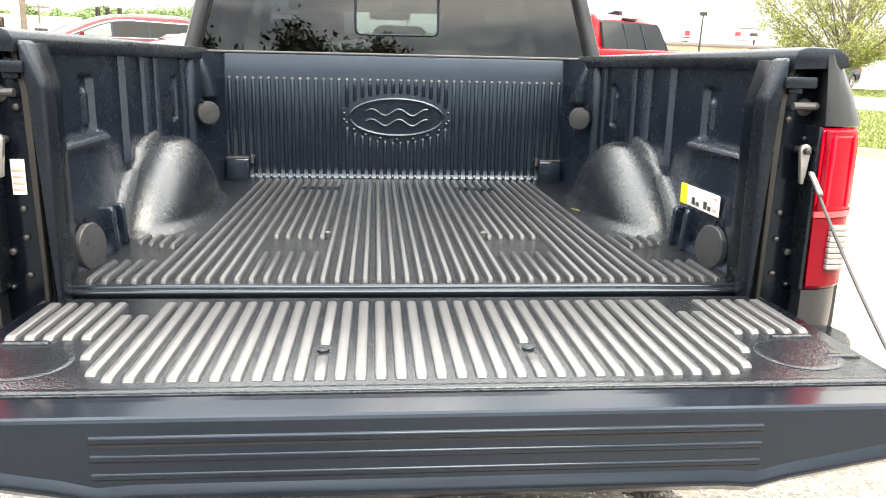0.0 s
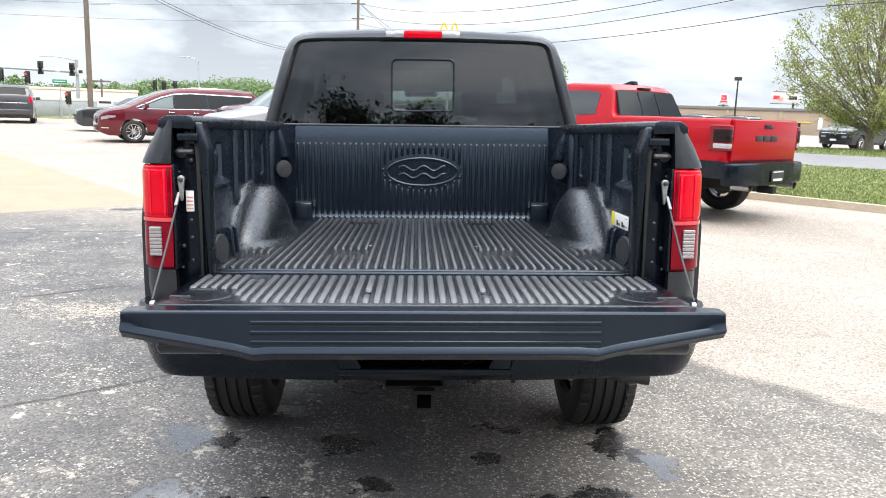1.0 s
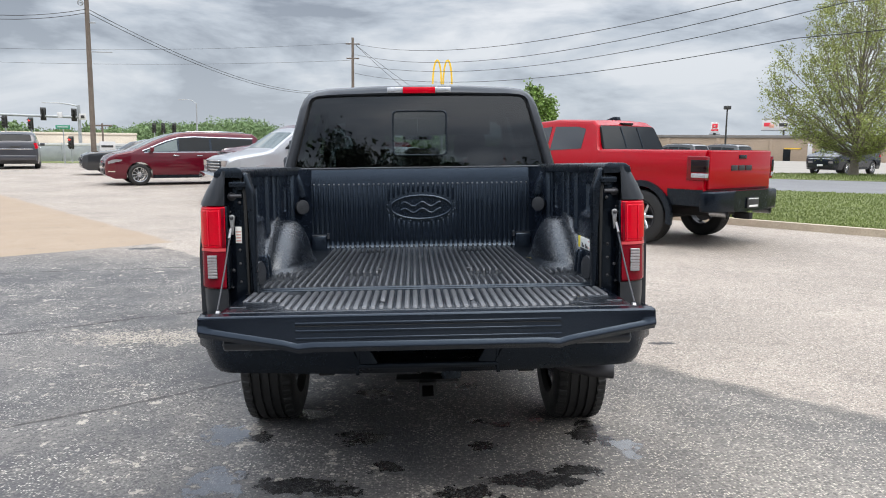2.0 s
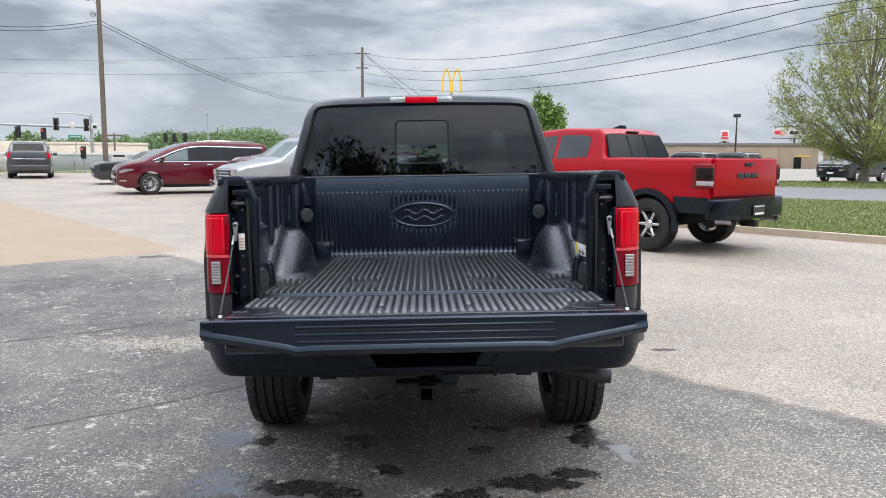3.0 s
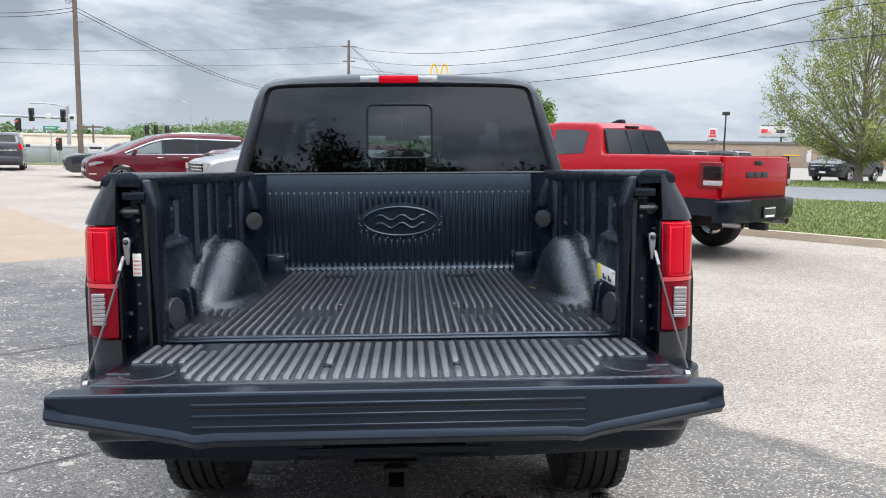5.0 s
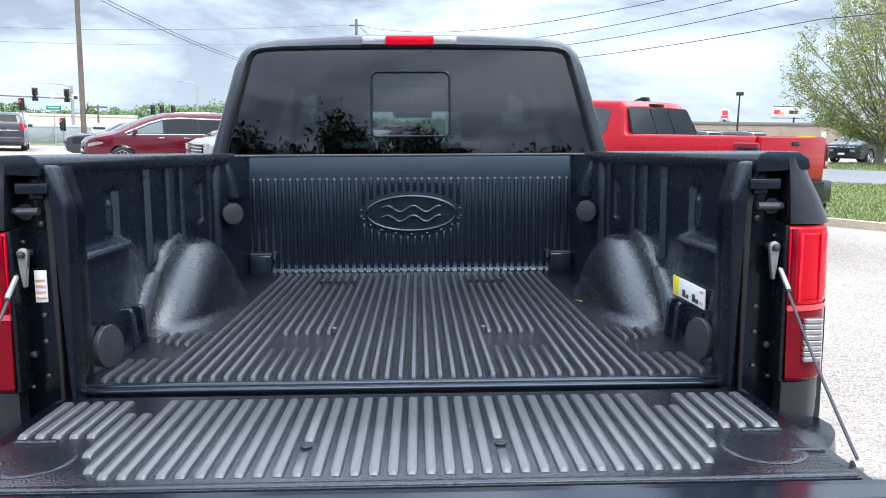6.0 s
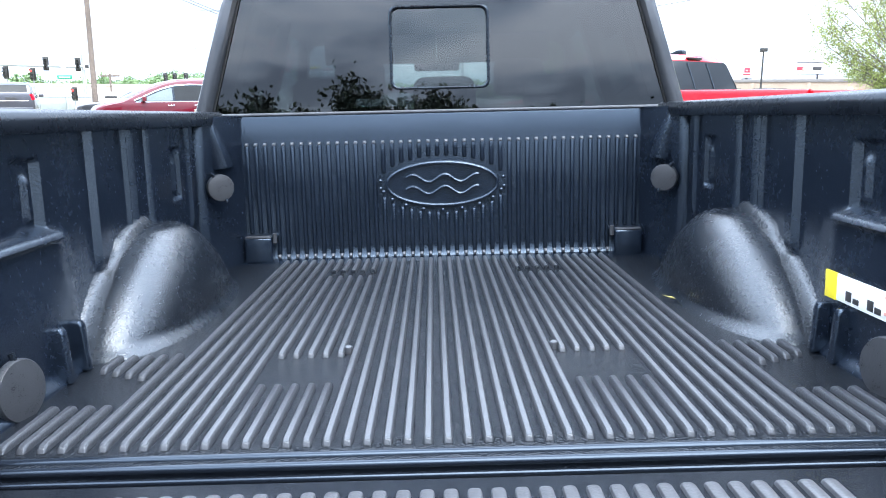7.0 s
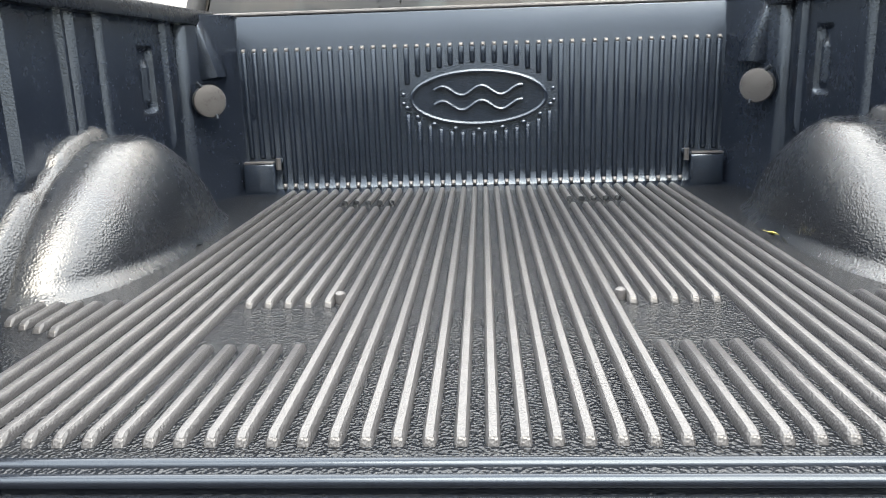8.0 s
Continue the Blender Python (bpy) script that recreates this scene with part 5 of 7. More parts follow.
def bed_side(truck, s):
    """Outer bed side, rail cap, rear post and what hangs on it."""
    g = [(0.55, 0.945), (0.70, 0.985), (0.85, 1.0), (1.10, 1.0), (1.25, 0.985), (1.32, 0.958), (1.40, 0.915), (1.47, 0.885)]
    rings = []
    b = Body([(-0.1, 0.76), (0.06, 0.74), (0.2, 0.60), (1.72, 0.52)], [(-0.1, 1.465), (1.72, 1.465)], [(-0.1, 0.985), (0.1, 1.0), (0.5, 1.005), (1.72, 1.005)], g, [(0.97, 0.44)], 0.50)
    for y in b.stations(-0.02, 1.715, 0.06):
        zb = b.zb(y)
        outer = [(b.x(y, zb + (1.455 - zb) * k / 14), zb + (1.455 - zb) * k / 14) for k in range(15)]
        ring = outer + [(0.845, 1.455)] + [(min(0.845, px - 0.03), pz) for px, pz in outer[::-1]]
        rings.append([(s * px, y, pz) for px, pz in ring])
    panel = mesh_of("bed_side", *rings_mesh(rings), "black_paint", truck)
    bm = bmesh.new()
    prism(bm, [(s * 0.775, RAIL - 0.035), (s * 0.775, RAIL - 0.008), (s * 0.782, RAIL + 0.006), (s * 0.800, RAIL + 0.012), (s * 0.868, RAIL + 0.010), (s * 0.892, RAIL - 0.006), (s * 0.897, RAIL - 0.03)],
          "y", -0.10, 1.70, 0.004)
    part("rail_cap", bm, "trim", truck, "black plastic bed rail cap")
    # rear post: painted face with steps, guide strip, latch, striker, bolts
    bm = bmesh.new()
    prism(bm, [(s * 0.752, 0.80), (s * 0.868, 0.80), (s * 0.868, 1.30), (s * 0.862, 1.455), (s * 0.775, 1.455), (s * 0.752, 1.36)], "y", -0.055, 0.06, 0.008)
    part("rear_post", bm, "satin_black", truck)
    bm = bmesh.new()
    prism(bm, [(s * 0.736, 0.90), (s * 0.754, 0.90), (s * 0.754, 1.365), (s * 0.788, 1.452), (s * 0.764, 1.456), (s * 0.732, 1.368)], "y", -0.085, -0.025, 0.010, 3)
    part("guide_strip", bm, "trim", truck)
    bm = bmesh.new()
    prism(bm, [(s * 0.766, 0.86), (s * 0.776, 0.86), (s * 0.776, 1.36), (s * 0.800, 1.450), (s * 0.786, 1.452), (s * 0.764, 1.365)], "y", -0.075, -0.05, 0.004)
    part("weather_strip", bm, "rubber", truck)
    latch = part("latch_bracket", boxes(((s * 0.765, -0.095, 1.392), (s * 0.835, -0.055, 1.416)), ((s * 0.778, -0.085, 1.380), (s * 0.810, -0.055, 1.40)), bevel=0.004), "trim", truck)
    mesh_of("striker", *tube([(s * 0.832, -0.06, 1.356), (s * 0.832, -0.10, 1.356), (s * 0.822, -0.108, 1.356), (s * 0.778, -0.108, 1.356)], 0.0085, 10), "dark_steel", truck)
    mesh_of("striker_plate", *disc((s * 0.832, -0.054, 1.352), (0, -1, 0), 0.019, 0.006), "dark_steel", truck)
    for x, z, r in ((0.800, 1.325, 0.009), (0.842, 1.285, 0.007), (0.806, 1.12, 0.008), (0.806, 1.06, 0.008), (0.836, 1.03, 0.010), (0.806, 0.98, 0.008), (0.842, 0.955, 0.006)):
        mesh_of("bolt", *disc((s * x, -0.055, z), (0, -1, 0), r * 0.8, 0.006, 10, 0.002), "dark_steel", truck)
    # tailgate cable
    top, low = Vector((s * 0.826, -0.092, 1.250)), Vector((s * 0.800, -0.500, 0.938))
    cable = mesh_of("tailgate_cable", *tube([top + (low - top) * k / 12 + Vector((0, 0, -0.012 * math.sin(math.pi * k / 12))) for k in range(1, 13)], 0.0034, 8), "dark_steel", truck, "steel tailgate stay cable")
    bm = bmesh.new()
    prism(bm, [(s * 0.826 + 0.014 * math.cos(a), 1.262 + 0.015 * math.sin(a)) for a in (0.3, 0.9, 1.57, 2.2, 2.8)] + [(s * 0.826 - 0.007, 1.225), (s * 0.826 - 0.004, 1.19), (s * 0.826 + 0.004, 1.19), (s * 0.826 + 0.007, 1.225)], "y", -0.098, -0.086, 0.003)
    part("cable_eye", bm, "cable_steel", cable)
    mesh_of("cable_pin", *disc((s * 0.826, -0.06, 1.262), (0, -1, 0), 0.008, 0.048, 12, 0.002), "dark_steel", cable)
    mesh_of("cable_sleeve", *tube([top + (low - top) * 0.10, top + (low - top) * 0.22], 0.0055, 8), "cable_steel", cable)
    mesh_of("cable_foot", *disc((s * 0.790, -0.505, 0.925), (s, 0, 0), 0.012, 0.014, 12, 0.002), "cable_steel", cable)
    # tail lamp: wraps round the corner
    def corner(z):
        return [(0.852, -0.112), (0.88, -0.114), (0.915, -0.105), (0.945, -0.086), (0.966, -0.055), (0.980, -0.01), (0.988, 0.05), (0.985, 0.055), (0.93, 0.04), (0.86, -0.03)]
    def lamp_body(z0, z1, grow=0.0, trim=0.0):
        rings = []
        for z, k in ((z0, -0.006), (z0 + 0.008, 0), (z1 - 0.008, 0), (z1, -0.006)):
            dx = -0.010 * (z - 0.96) / 0.35 if z < 1.32 else -0.010
            ring = []
            for px, py in corner(z):
                d = Vector((px - 0.88, py + 0.02)).normalized() * (k + grow)
                ring.append((s * (px + d.x + 0.004 + dx * 0.5), py + d.y, z))
            rings.append(ring)
        return rings_mesh(rings)
    lamp = mesh_of("tail_lamp", *lamp_body(1.128, 1.312), "red_lens", truck, "bright red wraparound tail lamp")
    mesh_of("lower_lens", *lamp_body(0.958, 1.126), "dark_red_lens", lamp, "deep red lower lens")
    mesh_of("inner_lens", *lamp_body(1.140, 1.300, 0.0025), "red_lens", lamp)
    mesh_of("lens_seam", *lamp_body(1.1258, 1.1286, 0.0028), "seam_lens", lamp, "pale seam between the lenses")
    part("shade_bar", box(bmesh.new(), (s * 0.8545, -0.1185, 1.136), (s * 0.868, -0.105, 1.306), 0.003), "dark_red_lens", lamp, "dark red inner edge of the lens")
    for x0, x1 in ((0.872, 0.879), (0.926, 0.931)):
        part("light_guide", box(bmesh.new(), (s * x0, -0.1210 + (x0 - 0.872) * 0.30, 1.142), (s * x1, -0.100, 1.298), 0.002), "bright_red_lens", lamp)
    part("lamp_housing", box(bmesh.new(), (s * 0.843, -0.108, 0.956), (s * 0.8535, -0.05, 1.314), 0.003), "trim", lamp, "black plastic lamp housing")
    for k in range(8):
        part("reverse_lens", box(bmesh.new(), (s * 0.892, -0.122, 1.005 + k * 0.0125), (s * 0.932, -0.098, 1.0165 + k * 0.0125), 0.002, 1), "clear_lens", lamp, "ribbed clear reversing lens")
    # painted corner above and below the lamp
    rings = []
    for z, k in ((1.316, 0.0), (1.33, -0.004), (1.38, -0.030), (1.43, -0.062), (1.462, -0.088)):
        rings.append([(s * max(0.842 + 0.002 * j, px + k * (px - 0.842) / 0.14), py * (1 + k * 1.2) , z) for j, (px, py) in enumerate(corner(z))])
    mesh_of("corner_cap", *rings_mesh(rings), "black_paint", truck, "glossy black corner panel above the lamp")
    rings = [[(s * (px + k), py + 0.008, z) for px, py in corner(z)] for z, k in ((0.955, 0.0), (0.90, 0.0), (0.84, -0.004), (0.79, -0.02))]
    mesh_of("corner_panel", *rings_mesh(rings), "black_paint", truck)


def tailgate(truck):
    gate = new("tailgate")
    gate.parent = truck
    ribs = []
    gate.empty_display_size = 0.1
    tagged(gate, label="lowered black tailgate with ribbed liner and stepped top edge")
    bm = bmesh.new()
    prism(bm, [(-0.772, -0.07), (0.772, -0.07), (0.780, -0.12), (0.785, -0.50), (0.800, -0.598), (-0.800, -0.598), (-0.785, -0.50), (-0.780, -0.12)], "z", 0.845, 0.931, 0.012, 3)
    part("gate_shell", bm, "satin_black", gate)
    pairs = []
    bm = bmesh.new()
    prism(bm, [(-0.735, -0.085), (0.735, -0.085), (0.745, -0.12), (0.745, -0.42), (0.768, -0.53), (0.768, -0.572), (-0.768, -0.572), (-0.768, -0.53), (-0.745, -0.42), (-0.745, -0.12)], "z", 0.929, 0.936, 0.003)
    bm.verts.index_update()
    pairs.append(([tuple(v.co) for v in bm.verts], [tuple(v.index for v in f.verts) for f in bm.faces]))
    bm.free()
    for k in range(46):
        x = (k - 22.5) * PITCH
        a = abs(x)
        if a > 0.60:
            spans = [(-0.335, -0.125)]
        elif a > 0.525:
            spans = [(-0.527 + (a - 0.525) * 2.2, -0.205)]
        elif 0.17 < a < 0.19:
            spans = [(-0.527, -0.43), (-0.37, -0.125)]
        else:
            spans = [(-0.527, -0.125)]
        for y0, y1 in spans:
            ribs.append(((x, round(y0, 3), 0.936), (x, round(y1, 3), 0.936)))
    for s in (-1, 1):
        pairs.append(disc((s * 0.18, -0.40, 0.936), (0, 0, 1), 0.011, 0.005, 14))
        pairs.append(disc((s * 0.66, -0.44, 0.9345), (0, 0, 1), 0.075, 0.004, 30))
        pairs.append(rib((s * 0.655, -0.352, 0.936), (s * 0.735, -0.352, 0.936), (0, 0, 1), 0.016, 0.006))
        pairs.append(rib((s * 0.70, -0.455, 0.936), (s * 0.765, -0.455, 0.936), (0, 0, 1), 0.016, 0.006))
    pairs.append(rib((-0.765, -0.560, 0.936), (0.765, -0.560, 0.936), (0, 0, 1), 0.018, 0.004))
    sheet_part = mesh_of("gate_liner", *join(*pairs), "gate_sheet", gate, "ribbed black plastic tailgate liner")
    # ribs in the lighter grey that paints skylight on them
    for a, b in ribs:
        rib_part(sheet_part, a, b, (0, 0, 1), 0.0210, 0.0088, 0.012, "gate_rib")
    # moulded top edge, which faces back while the gate is down
    rings = []
    xs = [-0.832, -0.828, -0.815] + list(np.linspace(-0.80, 0.80, 65)) + [0.815, 0.828, 0.832]
    for x in xs:
        a = abs(x)
        zl = 0.826 + 0.064 * max(0.0, a - 0.475) / 0.355 - 0.004 * smooth01(abs(a - 0.475), 0.05, 0.0)
        e = 0.0 if a < 0.814 else (0.001 if a < 0.83 else 0.004)
        prof = [(-0.585, 0.932), (-0.590, 0.940 - e), (-0.612, 0.9405 - e), (-0.614, 0.944 - e), (-0.660 + e, 0.9435 - e), (-0.6650 + e, 0.9415 - e), (-0.667 + e, 0.937 - e), (-0.6685 + e, 0.915), (-0.6705 + e, zl + 0.019),
                (-0.6765 + e, zl + 0.007), (-0.6780 + e, zl + 0.002), (-0.6765 + e, zl - 0.003), (-0.668 + e, zl - 0.010), (-0.655, zl - 0.022), (-0.60, zl - 0.020), (-0.585, zl)]
        rings.append([(x, y, z) for y, z in prof])
    edge = mesh_of("gate_edge", *rings_mesh(rings), "gate_trim", gate, "satin black moulded tailgate top edge", 16)
    for k in range(3):
        z = 0.913 - k * 0.0275
        bm = bmesh.new()
        prism(bm, [(-0.6665, z - 0.007), (-0.671, z - 0.006), (-0.6725, z), (-0.671, z + 0.004), (-0.6665, z + 0.006)], "x", -0.482, 0.482, 0.0008, 1)
        part("step_strip", bm, "gate_trim", edge)
        # matt dark strip added as the shadow below each step strip
        part("strip_shade", box(bmesh.new(), (-0.482, -0.6690, z - 0.0115), (0.482, -0.6655, z - 0.0075), 0.0005, 1), "under", edge)
    bm = bmesh.new()
    prism(bm, [(-0.10, 0.80), (-0.58, 0.795), (-0.60, 0.82), (-0.58, 0.85), (-0.09, 0.85)], "x", -0.765, 0.765, 0.012, 3)
    part("gate_skin", bm, "black_paint", gate)
    for s in (-1, 1):
        part("hinge", boxes(((s * 0.742, -0.10, 0.885), (s * 0.790, -0.02, 0.925)), bevel=0.006), "dark_steel", gate)


def bumper(truck):
    bump = new("rear_bumper")
    bump.parent = truck
    bump.empty_display_size = 0.1
    tagged(bump, label="black rear bumper with textured pads and a plate recess")

    def wing(s):
        rings = []
        for x in [0.285, 0.29] + list(np.linspace(0.33, 0.78, 12)) + [0.81, 0.84, 0.87, 0.90, 0.925, 0.945, 0.96, 0.972, 0.980]:
            back = -0.285 + 0.17 * max(0.0, (x - 0.76) / 0.22) ** 2.4
            zb = 0.606 + 0.014 * smooth01(x, 0.30, 0.85) + 0.14 * max(0.0, (x - 0.86) / 0.12) ** 2
            top = 0.858 - 0.010 * smooth01(x, 0.85, 0.93)
            prof = [(0.10, top - 0.01), (back + 0.02, top), (back + 0.004, top - 0.008), (back, top - 0.03), (back - 0.004, 0.80), (back - 0.002, 0.72), (back + 0.01, zb + 0.03), (back + 0.03, zb + 0.006), (back + 0.06, zb), (0.10, zb + 0.02)]
            rings.append([(s * x, y, z) for y, z in prof])
        return rings_mesh(rings)

    for s in (-1, 1):
        w = mesh_of("bumper_wing", *wing(s), "satin_black", bump)
        # textured pad
        def pad_pt(u, v, out):
            x = 0.345 + 0.535 * u + 0.06 * (1 - v) * (1 - u) * 0 - 0.075 * (1 - v) * (1 - u)
            back = -0.285 + 0.17 * max(0.0, (x - 0.74) / 0.19) ** 2.2
            z0 = 0.640 + 0.040 * u
            z = z0 + (0.788 - z0) * v
            return (s * x, back - 0.004 - out + 0.012 * smooth01(z, 0.70, 0.63), z)
        pad = mesh_of("step_pad", *slab(20, 6, lambda u, v: pad_pt(u, v, 0.004), lambda u, v: pad_pt(u, v, -0.01)), "satin_black", w, "textured black plastic bumper pad")
        mesh_of("parking_sensor", *disc((s * 0.735, -0.290, 0.715), (0, -1, 0), 0.017, 0.004, 20, 0.001), "trim", w, "round parking sensor")
        # slanted cheek of the recess
        bm = bmesh.new()
        prism(bm, [(-0.286, 0.855), (-0.286, 0.612), (-0.11, 0.66), (-0.11, 0.84)], "x", s * 0.285, s * 0.300, 0.002)
        part("recess_cheek", bm, "satin_black", w)
        bm = bmesh.new()
        prism(bm, [(s * 0.285, 0.80), (s * 0.285, 0.64), (s * 0.205, 0.64), (s * 0.212, 0.672)], "y", -0.284, -0.115, 0.004)
        part("recess_slope", bm, "satin_black", w)
        part("plate_lamp", box(bmesh.new(), (s * 0.245, -0.235, 0.775), (s * 0.275, -0.205, 0.800), 0.004), "clear_lens", w)
    bm = bmesh.new()
    prism(bm, [(-0.282, 0.664), (-0.287, 0.655), (-0.287, 0.642), (-0.275, 0.635), (-0.255, 0.612), (-0.225, 0.606), (0.0, 0.61), (0.0, 0.66)], "x", -0.295, 0.295, 0.003)
    part("lower_beam", bm, "satin_black", bump)
    part("recess_back", boxes(((-0.29, -0.125, 0.655), (0.29, -0.10, 0.85)), bevel=0.004), "trim", bump)
    bm = bmesh.new()
    prism(bm, [(-0.235, 0.845), (-0.185, 0.728), (-0.17, 0.722), (0.17, 0.722), (0.185, 0.728), (0.235, 0.845)], "y", -0.16, -0.12, 0.008, 3)
    holder = part("plate_holder", bm, "trim", bump)
    part("plate_insert", boxes(((-0.152, -0.166, 0.742), (0.152, -0.158, 0.835)), bevel=0.003), "dark_print", holder)
    mesh_of("plate_screw", *disc((-0.175, -0.160, 0.752), (0, -1, 0), 0.007, 0.005, 10), "dark_steel", holder)
    part("top_step", boxes(((-0.295, -0.26, 0.846), (0.295, 0.0, 0.858)), bevel=0.004), "pad", bump)
    # hitch receiver: square tube with a hollow mouth
    hit = new("hitch_receiver")
    hit.parent = truck
    hit.empty_display_size = 0.05
    a, b, y0, y1, zc = 0.031, 0.025, -0.135, 0.25, 0.494
    sq = lambda r, y: [(-r, y, zc - r), (r, y, zc - r), (r, y, zc + r), (-r, y, zc + r)]
    mesh_of("receiver_tube", *rings_mesh([sq(a, y1), sq(a, y0), sq(b, y0), sq(b, y1 - 0.02)]), "under", hit)
    mesh_of("receiver_collar", *rings_mesh([sq(a, -0.10), sq(a + 0.007, -0.10), sq(a + 0.007, -0.135), sq(a, -0.137)], True, False), "under", hit)
    part("hitch_beam", boxes(((-0.45, 0.06, 0.56), (0.45, 0.15, 0.63)), bevel=0.01), "under", hit)
    part("safety_loop", boxes(((-0.14, -0.07, 0.515), (0.14, 0.02, 0.530)), bevel=0.005), "under", hit)
    part("wiring_socket", boxes(((0.06, -0.09, 0.53), (0.15, 0.0, 0.60)), bevel=0.012), "trim", hit)


def cab(truck):
    outline = [(0.925, 0.80), (0.945, 1.10), (0.942, 1.30), (0.920, 1.455), (0.860, 1.66), (0.800, 1.862), (0.775, 1.925), (0.742, 1.962), (0.690, 1.985), (0.60, 1.998), (0.30, 2.012), (0.0, 2.016)]
    hole = [(0.838, 1.43), (0.838, 1.44), (0.834, 1.455), (0.826, 1.49), (0.775, 1.675), (0.722, 1.866), (0.712, 1.900), (0.695, 1.920), (0.660, 1.930), (0.58, 1.935), (0.30, 1.941), (0.0, 1.943)]

    def gy(z):
        return 1.742 + 0.075 * (z - 1.43)
    full = lambda half: half + [(-x, z) for x, z in half[-2::-1]]
    o, h = full(outline), full(hole)
    rings = []
    rings.append([(x * 0.985, gy(z) + 0.16, z) for x, z in h])
    rings.append([(x, gy(z) + 0.025, z) for x, z in h])
    rings.append([(x * 1.004, gy(z) - 0.004, z + (0.003 if z > 1.6 else 0)) for x, z in h])
    def back(z, side, top):
        return gy(z) + side + (top - side) * smooth01(z, 1.84, 1.96)
    for k, side, top in ((0.22, -0.015, -0.010), (0.50, -0.011, 0.004), (0.75, 0.000, 0.022)):
        rings.append([(x * k + hx * (1 - k), back(hz * (1 - k) + z * k, side, top), z * k + hz * (1 - k)) for (x, z), (hx, hz) in zip(o, h)])
    rings.append([(x * 0.978, back(z, 0.018, 0.038), z - 0.007 * (z > 1.9)) for x, z in o])
    rings.append([(x * 0.994, back(z, 0.042, 0.066), z - 0.002 * (z > 1.9)) for x, z in o])
    rings.append([(x, back(z, 0.085, 0.130), z) for x, z in o])
    rings.append([(x * 1.012, gy(z) + 0.30, z + 0.004 * (z > 1.9)) for x, z in o])
    body = mesh_of("cab_rear", *rings_mesh(rings, False, False), "black_paint", truck, smooth=50)
    bm = boxes(((-0.92, 1.735, 0.80), (0.92, 1.80, 1.435)), bevel=0.01)
    part("cab_back_panel", bm, "black_paint", truck)
    # roof forward of the rear frame
    top = [p for p in o if p[1] > 1.90]
    rings = []
    for y, dz, k in ((2.02, 0.004, 1.012), (2.5, 0.012, 1.02), (3.0, 0.004, 1.0), (3.3, -0.03, 0.98), (3.42, -0.06, 0.96)):
        rings.append([(x * k, y, z + dz) for x, z in top] + [(x * k * 0.97, y, min(z + dz, 1.965 + dz) - 0.05) for x, z in top[::-1]])
    mesh_of("roof", *rings_mesh(rings), "black_paint", truck, smooth=50)
    for s in (-1, 1):
        for y0, y1, w in ((2.05, 2.12, 0.05), (2.86, 2.88, 0.05), (4.10, 3.36, 0.05)):
            bm = bmesh.new()
            zl = 1.34
            lo = [(s * 0.945, y0 - w, zl), (s * 0.945, y0 + w, zl), (s * 0.885, y0 + w, zl), (s * 0.885, y0 - w, zl)]
            hi = [(s * 0.765, y1 - w, 1.93), (s * 0.765, y1 + w, 1.93), (s * 0.71, y1 + w, 1.93), (s * 0.71, y1 - w, 1.93)]
            v, f = rings_mesh([lo, hi])
            mesh_of("pillar", v, f, "black_paint", truck)
        for y0, y1, y2, y3, n in ((2.14, 2.80, 2.83, 2.18, "rear_door_glass"), (2.94, 4.02, 3.30, 2.94, "front_door_glass")):
            q = [(s * 0.918, y0, 1.36), (s * 0.918, y1, 1.36), (s * 0.745, y2, 1.92), (s * 0.745, y3, 1.92)]
            mesh_of(n, q + [(x - s * 0.006, y, z) for x, y, z in q], [(0, 1, 2, 3), (7, 6, 5, 4), (0, 4, 5, 1), (1, 5, 6, 2), (2, 6, 7, 3), (3, 7, 4, 0)], "privacy_glass" if n.startswith("rear") else "clear_glass", truck).visible_shadow = False
        part("side_mirror", box(bmesh.new(), (s * 0.98, 3.72, 1.32), (s * 1.24, 3.86, 1.58), 0.04, 3), "black_paint", truck)
    # doors, wings and bonnet in one skin
    b = Body([(1.80, 0.55), (5.2, 0.55), (5.55, 0.62)], [(1.80, 1.355), (3.95, 1.355), (4.15, 1.36), (5.2, 1.27), (5.42, 1.18), (5.55, 1.02)], [(1.80, 0.985), (2.2, 1.0), (4.6, 1.0), (5.3, 0.95), (5.55, 0.86)],
             [(0.5, 0.95), (0.75, 0.985), (1.0, 1.0), (1.2, 0.985), (1.36, 0.945)], [(4.65, 0.50)], 0.52, 0.05, 0.03)
    for y0, y1, n in ((1.80, 2.88, "rear_doors"), (2.885, 4.05, "front_doors")):
        for s in (-1, 1):
            rings = []
            for y in b.stations(y0, y1, 0.15):
                zb = b.zb(y)
                pts = [(b.x(y, zb + (1.36 - zb) * k / 8), zb + (1.36 - zb) * k / 8) for k in range(9)]
                rings.append([(s * px, y, pz) for px, pz in pts + [(px - 0.07, pz) for px, pz in pts[::-1]]])
            mesh_of("door", *rings_mesh(rings), "black_paint", truck)
    mesh_of("front_body", *b.skin(4.055, 5.55), "black_paint", truck)
    bx("grille", [((-0.55, 5.54, 0.80), (0.55, 5.60, 1.08))], "trim", truck)
    bx("front_bumper", [((-0.98, 5.35, 0.52), (0.98, 5.66, 0.76))], "chrome", truck, 0.05)
    for s in (-1, 1):
        bx("headlamp", [((s * 0.58, 5.50, 0.84), (s * 0.86, 5.585, 1.06))], "clear_lens", truck, 0.02)
    q = [(-0.86, 4.10, 1.37), (0.86, 4.10, 1.37), (0.70, 3.38, 1.93), (-0.70, 3.38, 1.93)]
    mesh_of("windscreen", q, [(0, 1, 2, 3)], "clear_glass", truck).visible_shadow = False
